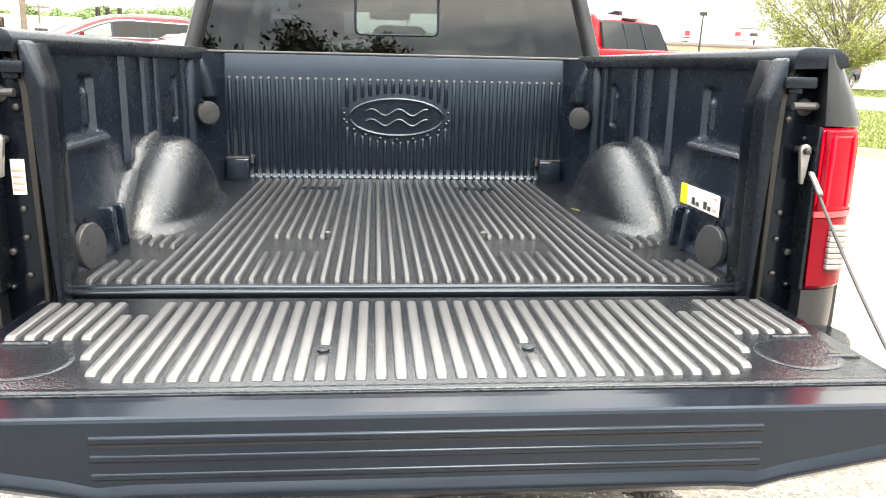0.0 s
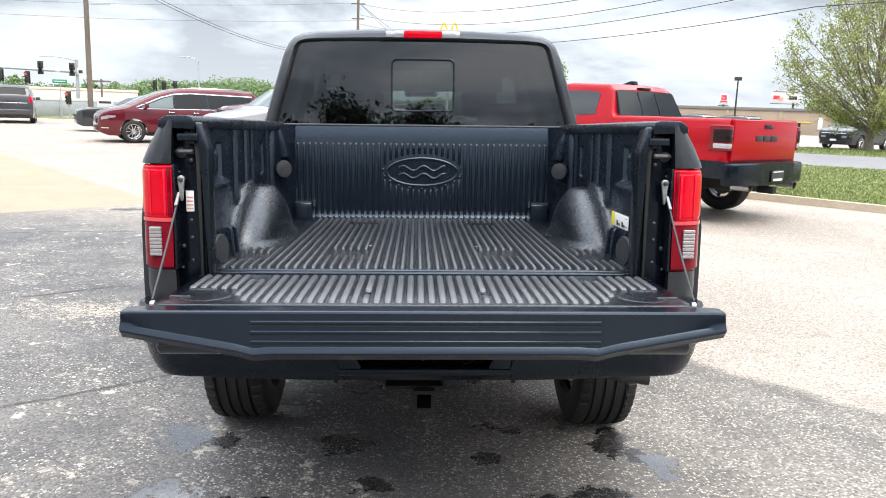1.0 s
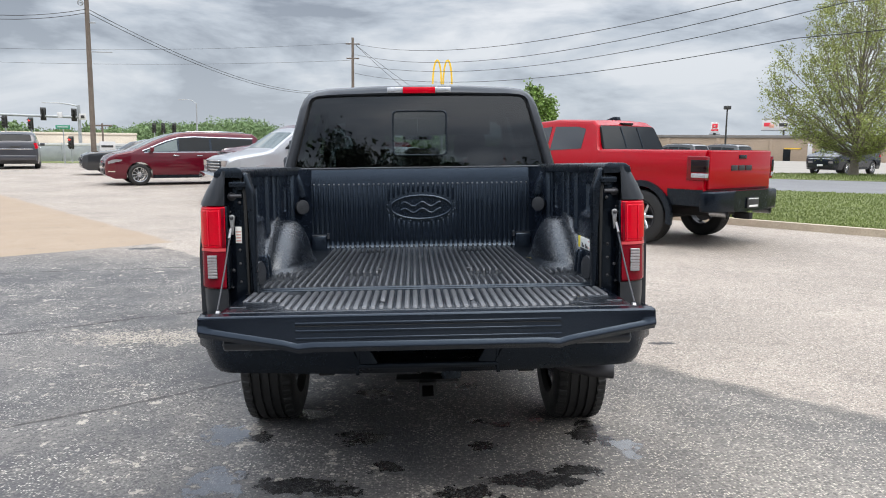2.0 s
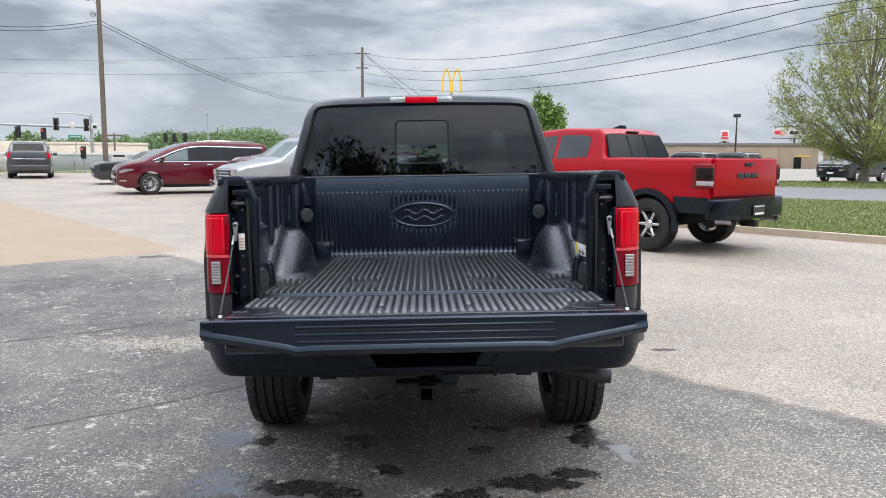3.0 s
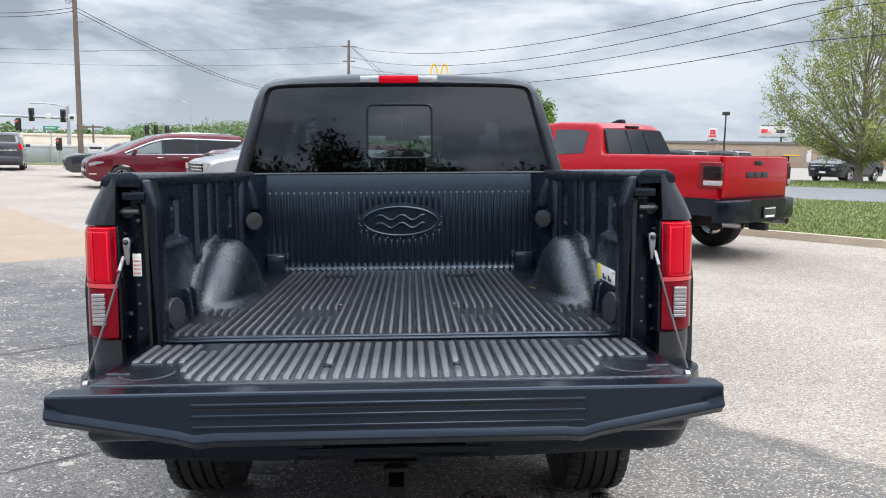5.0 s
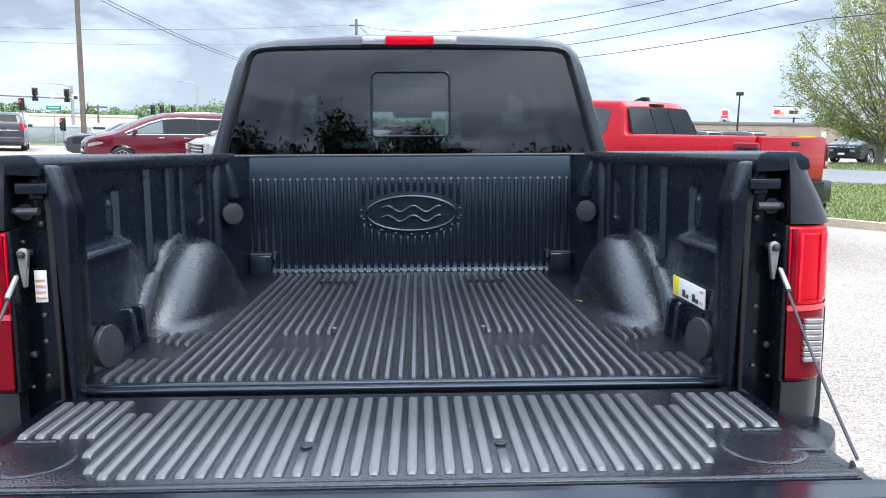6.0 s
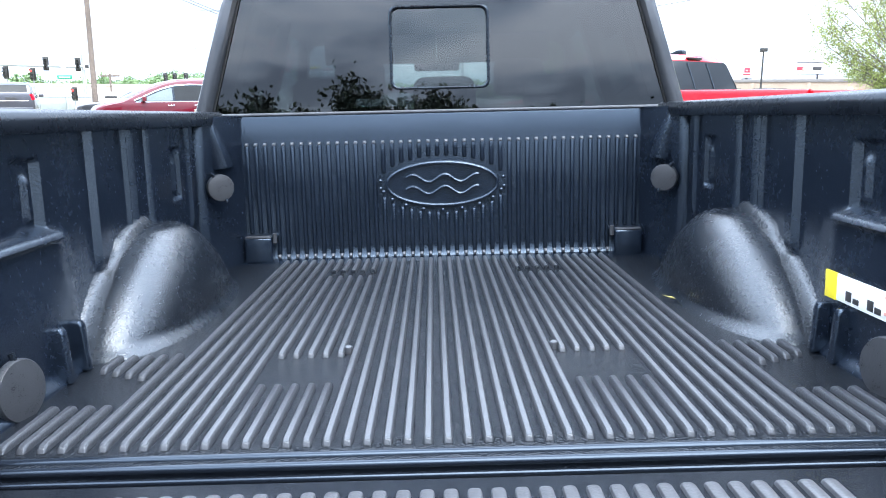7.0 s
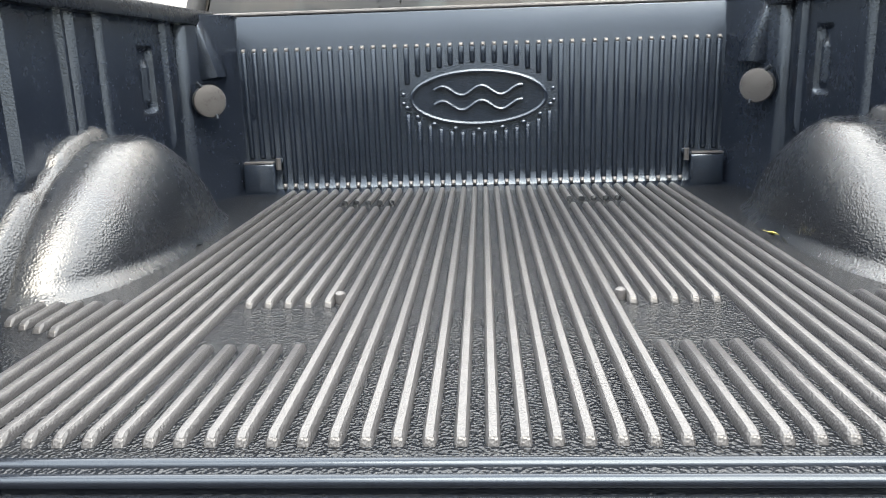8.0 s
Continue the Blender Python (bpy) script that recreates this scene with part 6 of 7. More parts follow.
    # rear window: fixed panes, slider with its frame, seal
    def pane(name, pts, mat, thick=0.005, parent=truck, off=0.010):
        v = [(x, gy(z) + off, z) for x, z in pts] + [(x, gy(z) + off + thick, z) for x, z in pts]
        n = len(pts)
        f = [tuple(range(n)), tuple(range(2 * n - 1, n - 1, -1))] + [(k, k + n, (k + 1) % n + n, (k + 1) % n) for k in range(n)]
        ob = mesh_of(name, v, f, mat, parent, smooth=0)
        ob.visible_shadow = False
        return ob
    def rounded(x0, x1, z0, z1, r, n=5):
        pts = []
        for cx, cz, a0 in ((x1 - r, z0 + r, -90), (x1 - r, z1 - r, 0), (x0 + r, z1 - r, 90), (x0 + r, z0 + r, 180)):
            pts += [(cx + r * math.cos(math.radians(a0 + 90 * k / n)), cz + r * math.sin(math.radians(a0 + 90 * k / n))) for k in range(n + 1)]
        return pts
    sl = rounded(-0.176, 0.178, 1.548, 1.838, 0.028)
    # big pane with a hole for the slider: ring between slider outline and the window's edge
    edge = [(x * 1.004, z + (0.004 if z > 1.9 else 0)) for x, z in h]
    def ring_point(x, z):
        # the window's edge in the direction of a point of the slider's outline
        best, bd = None, 9
        a = math.atan2(z - 1.693, x)
        for (x0, z0), (x1, z1) in zip(edge, edge[1:] + edge[:1]):
            for k in range(13):
                px, pz = x0 + (x1 - x0) * k / 12, z0 + (z1 - z0) * k / 12
                d = abs((math.atan2(pz - 1.693, px) - a + math.pi) % (2 * math.pi) - math.pi)
                if d < bd:
                    best, bd = (px, pz), d
        return best
    inner, outer = [], []
    n = 96
    for k in range(n):
        a = 2 * math.pi * k / n - math.pi
        best, bd = None, 9
        for (x0, z0), (x1, z1) in zip(sl, sl[1:] + sl[:1]):
            for j in range(9):
                px, pz = x0 + (x1 - x0) * j / 8, z0 + (z1 - z0) * j / 8
                d = abs((math.atan2(pz - 1.693, px) - a + math.pi) % (2 * math.pi) - math.pi)
                if d < bd:
                    best, bd = (px, pz), d
        inner.append(best)
        outer.append(ring_point(math.cos(a), 1.693 + math.sin(a)))
    v, f = rings_mesh([[(x, gy(z) + 0.010, z) for x, z in outer], [(x, gy(z) + 0.010, z) for x, z in inner], [(x, gy(z) + 0.015, z) for x, z in inner], [(x, gy(z) + 0.015, z) for x, z in outer]], True, False)
    win = mesh_of("rear_window", v, f + [((3 * n + k), (3 * n + (k + 1) % n), (k + 1) % n, k) for k in range(n)], "privacy_glass", truck, "dark tinted rear window", smooth=0)
    win.visible_shadow = False
    pane("sliding_pane", sl, "slider_glass", parent=win, off=0.016)
    rr = []
    for k in range(len(sl)):
        x, z = sl[k]
        d = Vector((x, 0, z - 1.693)).normalized()
        c = Vector((x, gy(z) + 0.006, z))
        rr.append([c - d * 0.006, c + Vector((0, -0.004, 0)), c + d * 0.007, c + Vector((0, 0.012, 0))])
    rr.append(rr[0])
    mesh_of("slider_seal", *rings_mesh(rr, True, False), "trim", win)
    rr = []
    for x, z in h:
        d = Vector((x, 0, (z - 1.69) * 1.6)).normalized()
        c = Vector((x, gy(z) + 0.004, z))
        rr.append([c - d * 0.005, c - d * 0.001 + Vector((0, -0.004, 0)), c + d * 0.004, c + Vector((0, 0.012, 0))])
    rr.append(rr[0])
    mesh_of("window_seal", *rings_mesh(rr, True, False), "rubber", win)
    # brake lamp in the roof's edge
    lamp = new("high_brake_lamp")
    lamp.parent = truck
    lamp.empty_display_size = 0.05
    part("lamp_base", box(bmesh.new(), (-0.212, 1.752, 1.953), (0.212, 1.80, 1.992), 0.008, 2), "cargo_lens", lamp)
    part("brake_lens", box(bmesh.new(), (-0.108, 1.744, 1.951), (0.108, 1.79, 1.993), 0.006, 2), "red_lens", lamp)
    for s in (-1, 1):
        bm = bmesh.new()
        prism(bm, [(s * 0.112, 1.955), (s * 0.215, 1.955), (s * 0.200, 1.990), (s * 0.112, 1.992)], "y", 1.747, 1.79, 0.004)
        part("cargo_lens", bm, "cargo_lens", lamp)
    # cabin
    bx("cabin_floor", [((-0.88, 1.80, 0.62), (0.88, 4.2, 0.70))], "seat", truck)
    bx("dashboard", [((-0.86, 3.75, 1.05), (0.86, 4.25, 1.36))], "seat", truck, 0.06)
    for s in (-1, 1):
        bx("sun_visor", [((s * 0.001, 3.26, 1.735), (s * 0.62, 3.29, 1.905))], "seat", truck, 0.01)
    bx("rear_view_mirror", [((-0.13, 3.40, 1.70), (0.13, 3.44, 1.78))], "trim", truck, 0.015)
    bx("headlining", [((-0.66, 1.95, 1.900), (0.66, 3.30, 1.915))], "headliner", truck, 0.005)
    def seat(x0, x1, y, top, name):
        st = part(name, boxes(((x0, y + 0.02, 0.72), (x1, y + 0.55, 0.98)), ((x0, y - 0.10, 0.90), (x1, y + 0.08, top)), bevel=0.05), "seat", truck)
        return st
    rear = seat(-0.72, 0.72, 2.02, 1.40, "rear_bench")
    for x in (-0.46, 0.02, 0.46):
        part("headrest", box(bmesh.new(), (x - 0.125, 1.97, 1.44), (x + 0.125, 2.07, 1.60 if x else 1.585), 0.045, 3), "seat", rear)
    for x in (-0.40, 0.42):
        st = seat(x - 0.26, x + 0.26, 2.95, 1.50, "front_seat")
        part("headrest", box(bmesh.new(), (x - 0.13, 2.90, 1.54), (x + 0.13, 3.00, 1.73), 0.045, 3), "seat", st)
    mesh_of("steering_wheel", *lathe([(0.19, -0.014), (0.205, 0), (0.19, 0.014), (0.176, 0)], 32, "y"), "trim", truck).location = (-0.42, 3.62, 1.22)


def running_gear(truck):
    for y, d in ((0.97, 0.027), (4.65, 0.130)):
        for s, lean in ((-1, 0.0195), (1, -0.0195)):
            add_wheel(truck, (s * 0.845, y, 0.405 + d + lean), 0.405, 0.275, 0.245, "alloy", 6, s)
    mesh_of("rear_axle", *join(tube([(-0.74, 0.97, 0.42), (-0.2, 0.97, 0.42), (0.2, 0.97, 0.42), (0.74, 0.97, 0.42)], 0.05, 12)), "under", truck)
    mesh_of("differential", *lathe([(0.02, -0.17), (0.12, -0.12), (0.17, 0), (0.12, 0.12), (0.02, 0.17)], 20), "under", truck).location = (0, 0.97, 0.43)
    bx("chassis_rail", [((s * 0.42, 0.05, 0.52), (s * 0.50, 5.2, 0.66)) for s in (-1, 1)], "under", truck, 0.01)
    bx("underfloor", [((-0.80, 0.02, 0.80), (0.80, 1.70, 0.88)), ((-0.72, 1.75, 0.55), (0.72, 4.2, 0.62))], "under", truck, 0.01)
    mesh_of("spare_wheel", *lathe([(0.20, 0.60), (0.36, 0.60), (0.39, 0.66), (0.36, 0.73), (0.20, 0.73)], 36, "z"), "rubber", truck).location = (0, 0.52, -0.02)
    mesh_of("tail_pipe", *tube([(0.45, 1.6, 0.52), (0.60, 0.95, 0.56), (0.65, 0.55, 0.48), (0.70, 0.42, 0.452), (0.83, 0.36, 0.437), (0.945, 0.34, 0.428)], 0.036, 14), "dark_steel", truck, "bare metal tail pipe")
    for s in (-1, 1):
        bx("inner_arch", [((s * 0.66, 0.5, 0.55), (s * 0.70, 1.45, 0.88))], "under", truck, 0.01)
    bx("shock_absorber", [((s * 0.52, 0.78, 0.36), (s * 0.57, 0.84, 0.75)) for s in (-1, 1)], "under", truck, 0.01)


def stickers(truck):
    lab = part("warning_label", boxes(((0.787, 0.205, 1.057), (0.7910, 0.452, 1.112)), bevel=0.001), "white_print", truck, "white warning label with a yellow end")
    part("label_end", boxes(((0.7855, 0.408, 1.056), (0.790, 0.453, 1.113)), bevel=0.001), "yellow_print", lab)
    for y, h in ((0.352, 0.020), (0.325, 0.011), (0.275, 0.021), (0.250, 0.012)):
        part("label_figure", boxes(((0.7855, y, 1.064), (0.790, y + 0.020, 1.064 + h)), bevel=0.0008), "dark_print", lab)
    for z in (1.068, 1.098):
        part("label_mark", boxes(((0.7855, 0.215, z), (0.790, 0.240, z + 0.006)), bevel=0.0008), "red_print", lab)
    tag = part("door_label", boxes(((-0.822, -0.0605, 1.150), (-0.795, -0.0565, 1.222)), bevel=0.001), "white_print", truck, "small white and red label")
    part("label_bars", boxes(*[((-0.819, -0.062, 1.158 + k * 0.013), (-0.798, -0.0600, 1.163 + k * 0.013)) for k in range(4)], bevel=0.0006), "red_print", tag)


def black_truck():
    truck = thing("pickup_truck", TRUCK, "black crew-cab pickup with lowered tailgate and lined bed", "truck")
    liner_floor(truck)
    liner_front(truck)
    for s in (-1, 1):
        liner_side(truck, s)
        bed_side(truck, s)
    tailgate(truck)
    bumper(truck)
    cab(truck)
    running_gear(truck)
    stickers(truck)
    return truck


truck = black_truck()
leaf = mesh_of("leaf", [(0, -0.018, 0), (0.008, -0.006, 0.003), (0.007, 0.006, 0.002), (0, 0.020, 0.004), (-0.007, 0.006, 0.004), (-0.008, -0.006, 0.005), (0, -0.002, -0.001)], [(0, 1, 6), (1, 2, 6), (2, 3, 6), (3, 4, 6), (4, 5, 6), (5, 0, 6)], "dry_leaf")
leaf.matrix_world = TRUCK @ pose(0.606, 0.925, FLOOR + 0.012, 8, 0, 70)
tagged(leaf, "small dry yellow leaf lying on the bed floor", "leaf")

# ---- parked and passing vehicles ----
AX, AY = 4.26, 9.24   # middle of the red truck's rear axle
hd = 39.0
tagged(pickup(stand(AX - 1.75 * math.sin(radians(hd)), AY + 1.75 * math.cos(radians(hd)), hd), "red_paint", "bright red crew-cab pickup with black bumper, flares and knobbly tyres", True, tyre=0.42), group="parked pickups")
tagged(pickup(stand(-2.75, 16.8, 123) @ Matrix.Scale(0.93, 4), "silver_paint", "silver pickup with chrome grille, parked nose out", lights=False, tyre=0.42, drop=0.04), group="parked pickups")
tagged(pickup(stand(-3.25, 20.9, 123), "maroon_paint", "dark maroon pickup with amber roof lamps", lights=True, tyre=0.41), group="parked pickups")
minivan(stand(-7.97, 22.75, 118) @ Matrix.Scale(0.965, 4), "maroon_paint", "dark red minivan with chrome window trim, parked")
coupe(stand(-11.6, 29.6, 118), "charcoal_paint", "black coupe with dark wheels, parked")
minivan(stand(-20.25, 36.2, 25), "grey_paint", "dark grey minivan with lit tail lamps waiting at the junction")
coupe(stand(-25.6, 38.5, 98), "beige_paint", "pale beige car in the road")
suv(pose(24.9, 41.2, gz(24.9, 41.2) + 0.105, 0, 0, 125) @ Matrix.Scale(1.1, 4), "navy_paint", "dark navy suv parked behind the tree")
suv(pose(18.6, 52.0, gz(18.6, 52.0) + 0.105, 0, 0, 30), "charcoal_paint", "black suv parked in the far lot")
suv(pose(21.9, 52.5, gz(21.9, 52.5) + 0.105, 0, 0, 30), "charcoal_paint", "black suv parked in the far lot")
suv(pose(33.0, 44.0, gz(33, 44) + 0.105, 0, 0, 108), "grey_paint", "grey car parked beyond the tree")


# ---- trees ----
def grow(rng, start, direction, length, radius, depth, segments, tips):
    """Limb by limb: writes tubes into segments and twig ends into tips."""
    pts, rs = [start.copy()], [radius]
    p, d = start.copy(), direction.normalized()
    steps = 4
    for k in range(steps):
        d = (d + Vector(rng.normal(0, 0.11, 3)) + Vector((0, 0, 0.05))).normalized()
        p = p + d * (length / steps)
        pts.append(p.copy())
        rs.append(radius * (1 - 0.5 * (k + 1) / steps))
    segments.append((pts, rs))
    if depth <= 2:
        tips += [q + Vector(rng.normal(0, 0.10 * length, 3)) for q in pts[1:]]
    if depth == 0:
        return
    n = int(rng.integers(3, 5))
    for k in range(n):
        q = pts[int(rng.integers(2, steps + 1))]
        a = rng.uniform(0.35, 0.85)
        side = d.orthogonal().normalized()
        side.rotate(Matrix.Rotation(rng.uniform(0, 6.283), 3, d))
        nd = (d * math.cos(a) + side * math.sin(a) + Vector((0, 0, 0.12))).normalized()
        grow(rng, q, nd, length * rng.uniform(0.58, 0.82), rs[-1] * rng.uniform(0.6, 0.8), depth - 1, segments, tips)


def leaves_at(rng, tips, per, size, spread):
    tips = np.array([tuple(t) for t in tips])
    c = np.repeat(tips, per, axis=0) + rng.normal(0, spread, (len(tips) * per, 3))
    n = len(c)
    a = rng.normal(size=(n, 3))
    a /= np.linalg.norm(a, axis=1)[:, None]
    b = np.cross(a, rng.normal(size=(n, 3)))
    b /= np.linalg.norm(b, axis=1)[:, None]
    s = size * rng.uniform(0.6, 1.3, (n, 1))
    v = np.stack([c - a * s, c + b * s * 0.55, c + a * s, c - b * s * 0.55], 1).reshape(-1, 3)
    f = np.arange(4 * n).reshape(-1, 4)
    return v, f


def quads_mesh(name, v, f, mat, parent=None, label=""):
    me = bpy.data.meshes.new(name)
    me.vertices.add(len(v))
    me.vertices.foreach_set("co", np.asarray(v, float).ravel())
    me.loops.add(f.size)
    me.loops.foreach_set("vertex_index", f.ravel().astype(np.int32))
    me.polygons.add(len(f))
    me.polygons.foreach_set("loop_start", np.arange(0, f.size, 4).astype(np.int32))
    me.update(calc_edges=True)
    me.validate()
    me.materials.append(M[mat])
    ob = new(name, me)
    if parent is not None:
        ob.parent = parent
    if label:
        tagged(ob, label=label)
    return ob


def tree(x, y, z, tall, trunk_h, seed, leaf_mat, per, leaf, label, limbs=6, depth=3, up=0.75, spread=0.10, trunk_r=0.17, wide=3.0, leader=0):
    rng = np.random.default_rng(seed)
    t = thing("tree", pose(x, y, z), label, "tree")
    segments, tips = [], []
    trunk = [Vector((rng.normal(0, 0.03) * k, rng.normal(0, 0.03) * k, trunk_h * k / 4)) for k in range(5)]
    segments.append((trunk, [trunk_r * 1.35, trunk_r * 1.05, trunk_r, trunk_r * 0.95, trunk_r * 0.9]))
    reach = (tall - trunk_h) / 2.05
    if leader:
        # limbs all the way up a leading stem, long and flat below, short and steep above
        stem = [trunk[4] + Vector((rng.normal(0, 0.02) * k, rng.normal(0, 0.02) * k, (tall * 0.80 - trunk_h) * k / 8)) for k in range(9)]
        segments.append((stem, [trunk_r * (0.88 - 0.085 * k) for k in range(9)]))
        for k in range(leader):
            u = k / (leader - 1)
            low, v = int(u * 7.99), u * 7.99 - int(u * 7.99)
            seat = stem[low].lerp(stem[low + 1], v)
            a = k * 2.4 + rng.uniform(-0.3, 0.3)
            tilt = 1.12 - 0.75 * u ** 0.8 + rng.uniform(-0.12, 0.12)
            d = Vector((math.cos(a) * math.sin(tilt), math.sin(a) * math.sin(tilt), math.cos(tilt)))
            grow(rng, seat, d, (0.9 - 0.42 * u) * reach * 0.72, trunk_r * (0.22 - 0.10 * u), depth - (1 if u > 0.75 else 0), segments, tips)
        limbs = 0
    for k in range(limbs):
        a = 6.283 * k / limbs + rng.uniform(-0.3, 0.3)
        tilt = rng.uniform(0.25, 1.0) * (1.2 - up) * 2.0
        d = Vector((math.cos(a) * math.sin(tilt), math.sin(a) * math.sin(tilt), math.cos(tilt)))
        grow(rng, trunk[4] - Vector((0, 0, rng.uniform(0, 0.25))), d, reach * rng.uniform(0.8, 1.05), trunk_r * 0.5, depth, segments, tips)
    if not leader:
        grow(rng, trunk[4], Vector((0, 0, 1)), reach * 1.05, trunk_r * 0.65, depth, segments, tips)
    # bring the crown to its height and reach
    high = max(q.z for q in tips)
    far = float(np.percentile([math.hypot(q.x, q.y) for q in tips], 97))
    kz, kx = (tall - trunk_h) / (high - trunk_h), wide / far

    def fitted(q):
        return Vector((q.x * kx, q.y * kx, trunk_h + (q.z - trunk_h) * kz)) if q.z > trunk_h else Vector((q.x * kx, q.y * kx, q.z))
    tips = [fitted(q) for q in tips]
    segments = [segments[0]] + [([fitted(q) for q in p], r) for p, r in segments[1:]]
    pairs = [tube(p, 0, 6 if r[0] > 0.03 else 4, [max(q, 0.008) for q in r]) for p, r in segments]
    mesh_of("trunk", *join(*pairs), "bark", t, smooth=60)
    v, f = leaves_at(rng, tips, per, leaf, spread)
    quads_mesh("crown", v, f, leaf_mat, t)
    return t


def open_tree(x, y, z, seed, label):
    """A broad young street tree: many curved limbs that rise from a short trunk and reach an egg-shaped outline, thin in leaf."""
    rng = np.random.default_rng(seed)
    t = thing("tree", pose(x, y, z), label, "tree")
    outline = ((1.1, 0.2), (1.45, 1.7), (2.1, 3.1), (3.3, 3.9), (4.7, 3.85), (6.6, 3.2), (8.1, 1.9), (9.3, 0.3))
    hs, rs = zip(*outline)
    trunk = [Vector((0, 0, -0.1)), Vector((0.01, 0.0, 0.5)), Vector((0.0, 0.02, 1.1)), Vector((0.06, 0.0, 2.6)), Vector((0.02, 0.05, 4.6)), Vector((0.10, 0.0, 6.6)), Vector((0.06, 0.0, 8.6))]
    pairs = [tube(trunk, 0, 10, [0.27, 0.19, 0.17, 0.12, 0.08, 0.045, 0.015])]
    tips = []
    for k in range(95):
        u = (k + 0.5) / 95
        h = 1.35 + 7.7 * u
        a = k * 2.39996 + rng.uniform(-0.35, 0.35)
        r = float(np.interp(h, hs, rs)) * (rng.uniform(0.86, 1.04) if k % 4 else rng.uniform(0.45, 0.75))
        end = Vector((r * math.cos(a), r * math.sin(a), h + rng.uniform(-0.15, 0.15)))
        base = max(0.95, h * 0.62 - 0.35 * r)
        start = Vector((0.04, 0, min(base, 7.5)))
        bend = start.lerp(end, 0.5) + Vector((0, 0, -0.10 * r)) + Vector(rng.normal(0, 0.12, 3))
        pts = [start * (1 - q) ** 2 + bend * (2 * q * (1 - q)) + end * q * q for q in (k2 / 7 for k2 in range(8))]
        thick = 0.020 + 0.010 * r * (1 - u)
        pairs.append(tube(pts, 0, 5, [thick * (1 - 0.82 * q / 7) + 0.004 for q in range(8)]))
        for j in range(9):
            q = 0.30 + 0.70 * j / 8
            seat = start * (1 - q) ** 2 + bend * (2 * q * (1 - q)) + end * q * q
            out = (end - start).normalized()
            way = (out * 0.75 + Vector(rng.normal(0, 0.55, 3)) + Vector((0, 0, 0.25))).normalized()
            ln = rng.uniform(0.45, 0.95)
            tip = seat + way * ln
            rr, lim = math.hypot(tip.x, tip.y), float(np.interp(tip.z, hs, rs)) * 1.04 + 0.05
            if rr > lim:
                tip.x, tip.y = tip.x * lim / rr, tip.y * lim / rr
            mid = seat.lerp(tip, 0.5) + Vector(rng.normal(0, 0.05, 3))
            pairs.append(tube([seat, mid, tip], 0, 4, [0.011, 0.008, 0.005]))
            deep = math.hypot(tip.x, tip.y) / max(lim, 0.3)
            for q2 in (0.45, 0.75, 1.0):
                if rng.uniform() < 0.25 + 0.75 * deep ** 2:
                    tips.append(seat.lerp(tip, q2))
            for _ in range(3):
                fine = tip + Vector(rng.normal(0, 0.22, 3))
                pairs.append(tube([mid, fine], 0, 3, [0.005, 0.003]))
                if rng.uniform() < 0.2 + 0.8 * deep ** 2:
                    tips.append(fine)
    mesh_of("trunk", *join(*pairs), "bark", t, smooth=60)
    v, f = leaves_at(rng, tips, 20, 0.046, 0.11)
    quads_mesh("crown", v, f, "leaf", t)
    return t


open_tree(20.85, 33.0, 0.30, 11, "young street tree in thin spring leaf with many limbs")
tree(8.9, 56.0, 0.28, 5.9, 1.6, 12, "bright_leaf", 14, 0.13, "small fresh green tree far behind the parked trucks", 6, 3, 0.7, 0.2, 0.14, 1.7)
# dark trees behind the camera, which the rear window mirrors
for x, y, tall, seed in ((-16.0, -30, 6.2, 21), (-11.5, -31, 6.6, 22), (-7.6, -30, 7.4, 23), (-3.8, -31, 8.3, 24), (-0.2, -32, 8.0, 25), (3.6, -32, 7.2, 26), (7.6, -31, 7.2, 27), (12.0, -33, 7.2, 30), (16.5, -33, 6.8, 31), (-21, -33, 6.0, 28)):
    tree(x, y, gz(x, y), tall, 1.0, seed, "dark_leaf", 40, 0.145, "dark leafy tree at the back of the lot", 8, 3, 0.66, 0.34, 0.2, 3.8)
for k, (x, y, h) in enumerate(((-20, -24, 2.6), (-13, -24.5, 3.0), (-7.5, -24, 2.8), (-2.5, -25, 3.2), (2.2, -25, 2.6), (9.5, -26, 3.4), (16, -27, 3.0), (21, -28, 2.6))):
    rng = np.random.default_rng(60 + k)
    n = 1500
    a, r = rng.uniform(0, 6.283, n), np.sqrt(rng.uniform(0, 1, n))
    zz = rng.uniform(0, 1, n)
    tips = np.stack([r * np.cos(a) * 3.2 * np.sqrt(1 - 0.7 * zz), r * np.sin(a) * 1.2, 0.1 + zz * (h + 1.3) * (1 - 0.35 * r)], 1)
    v, f = leaves_at(rng, tips, 5, 0.15, 0.25)
    v[:, 2] = np.maximum(v[:, 2], 0.0)
    ob = quads_mesh("shrub", v, f, "dark_leaf")
    ob.matrix_world = pose(x, y, gz(x, y))
    tagged(ob, "dense dark shrub at the back of the lot", "shrub", group="shrubs behind the lot")


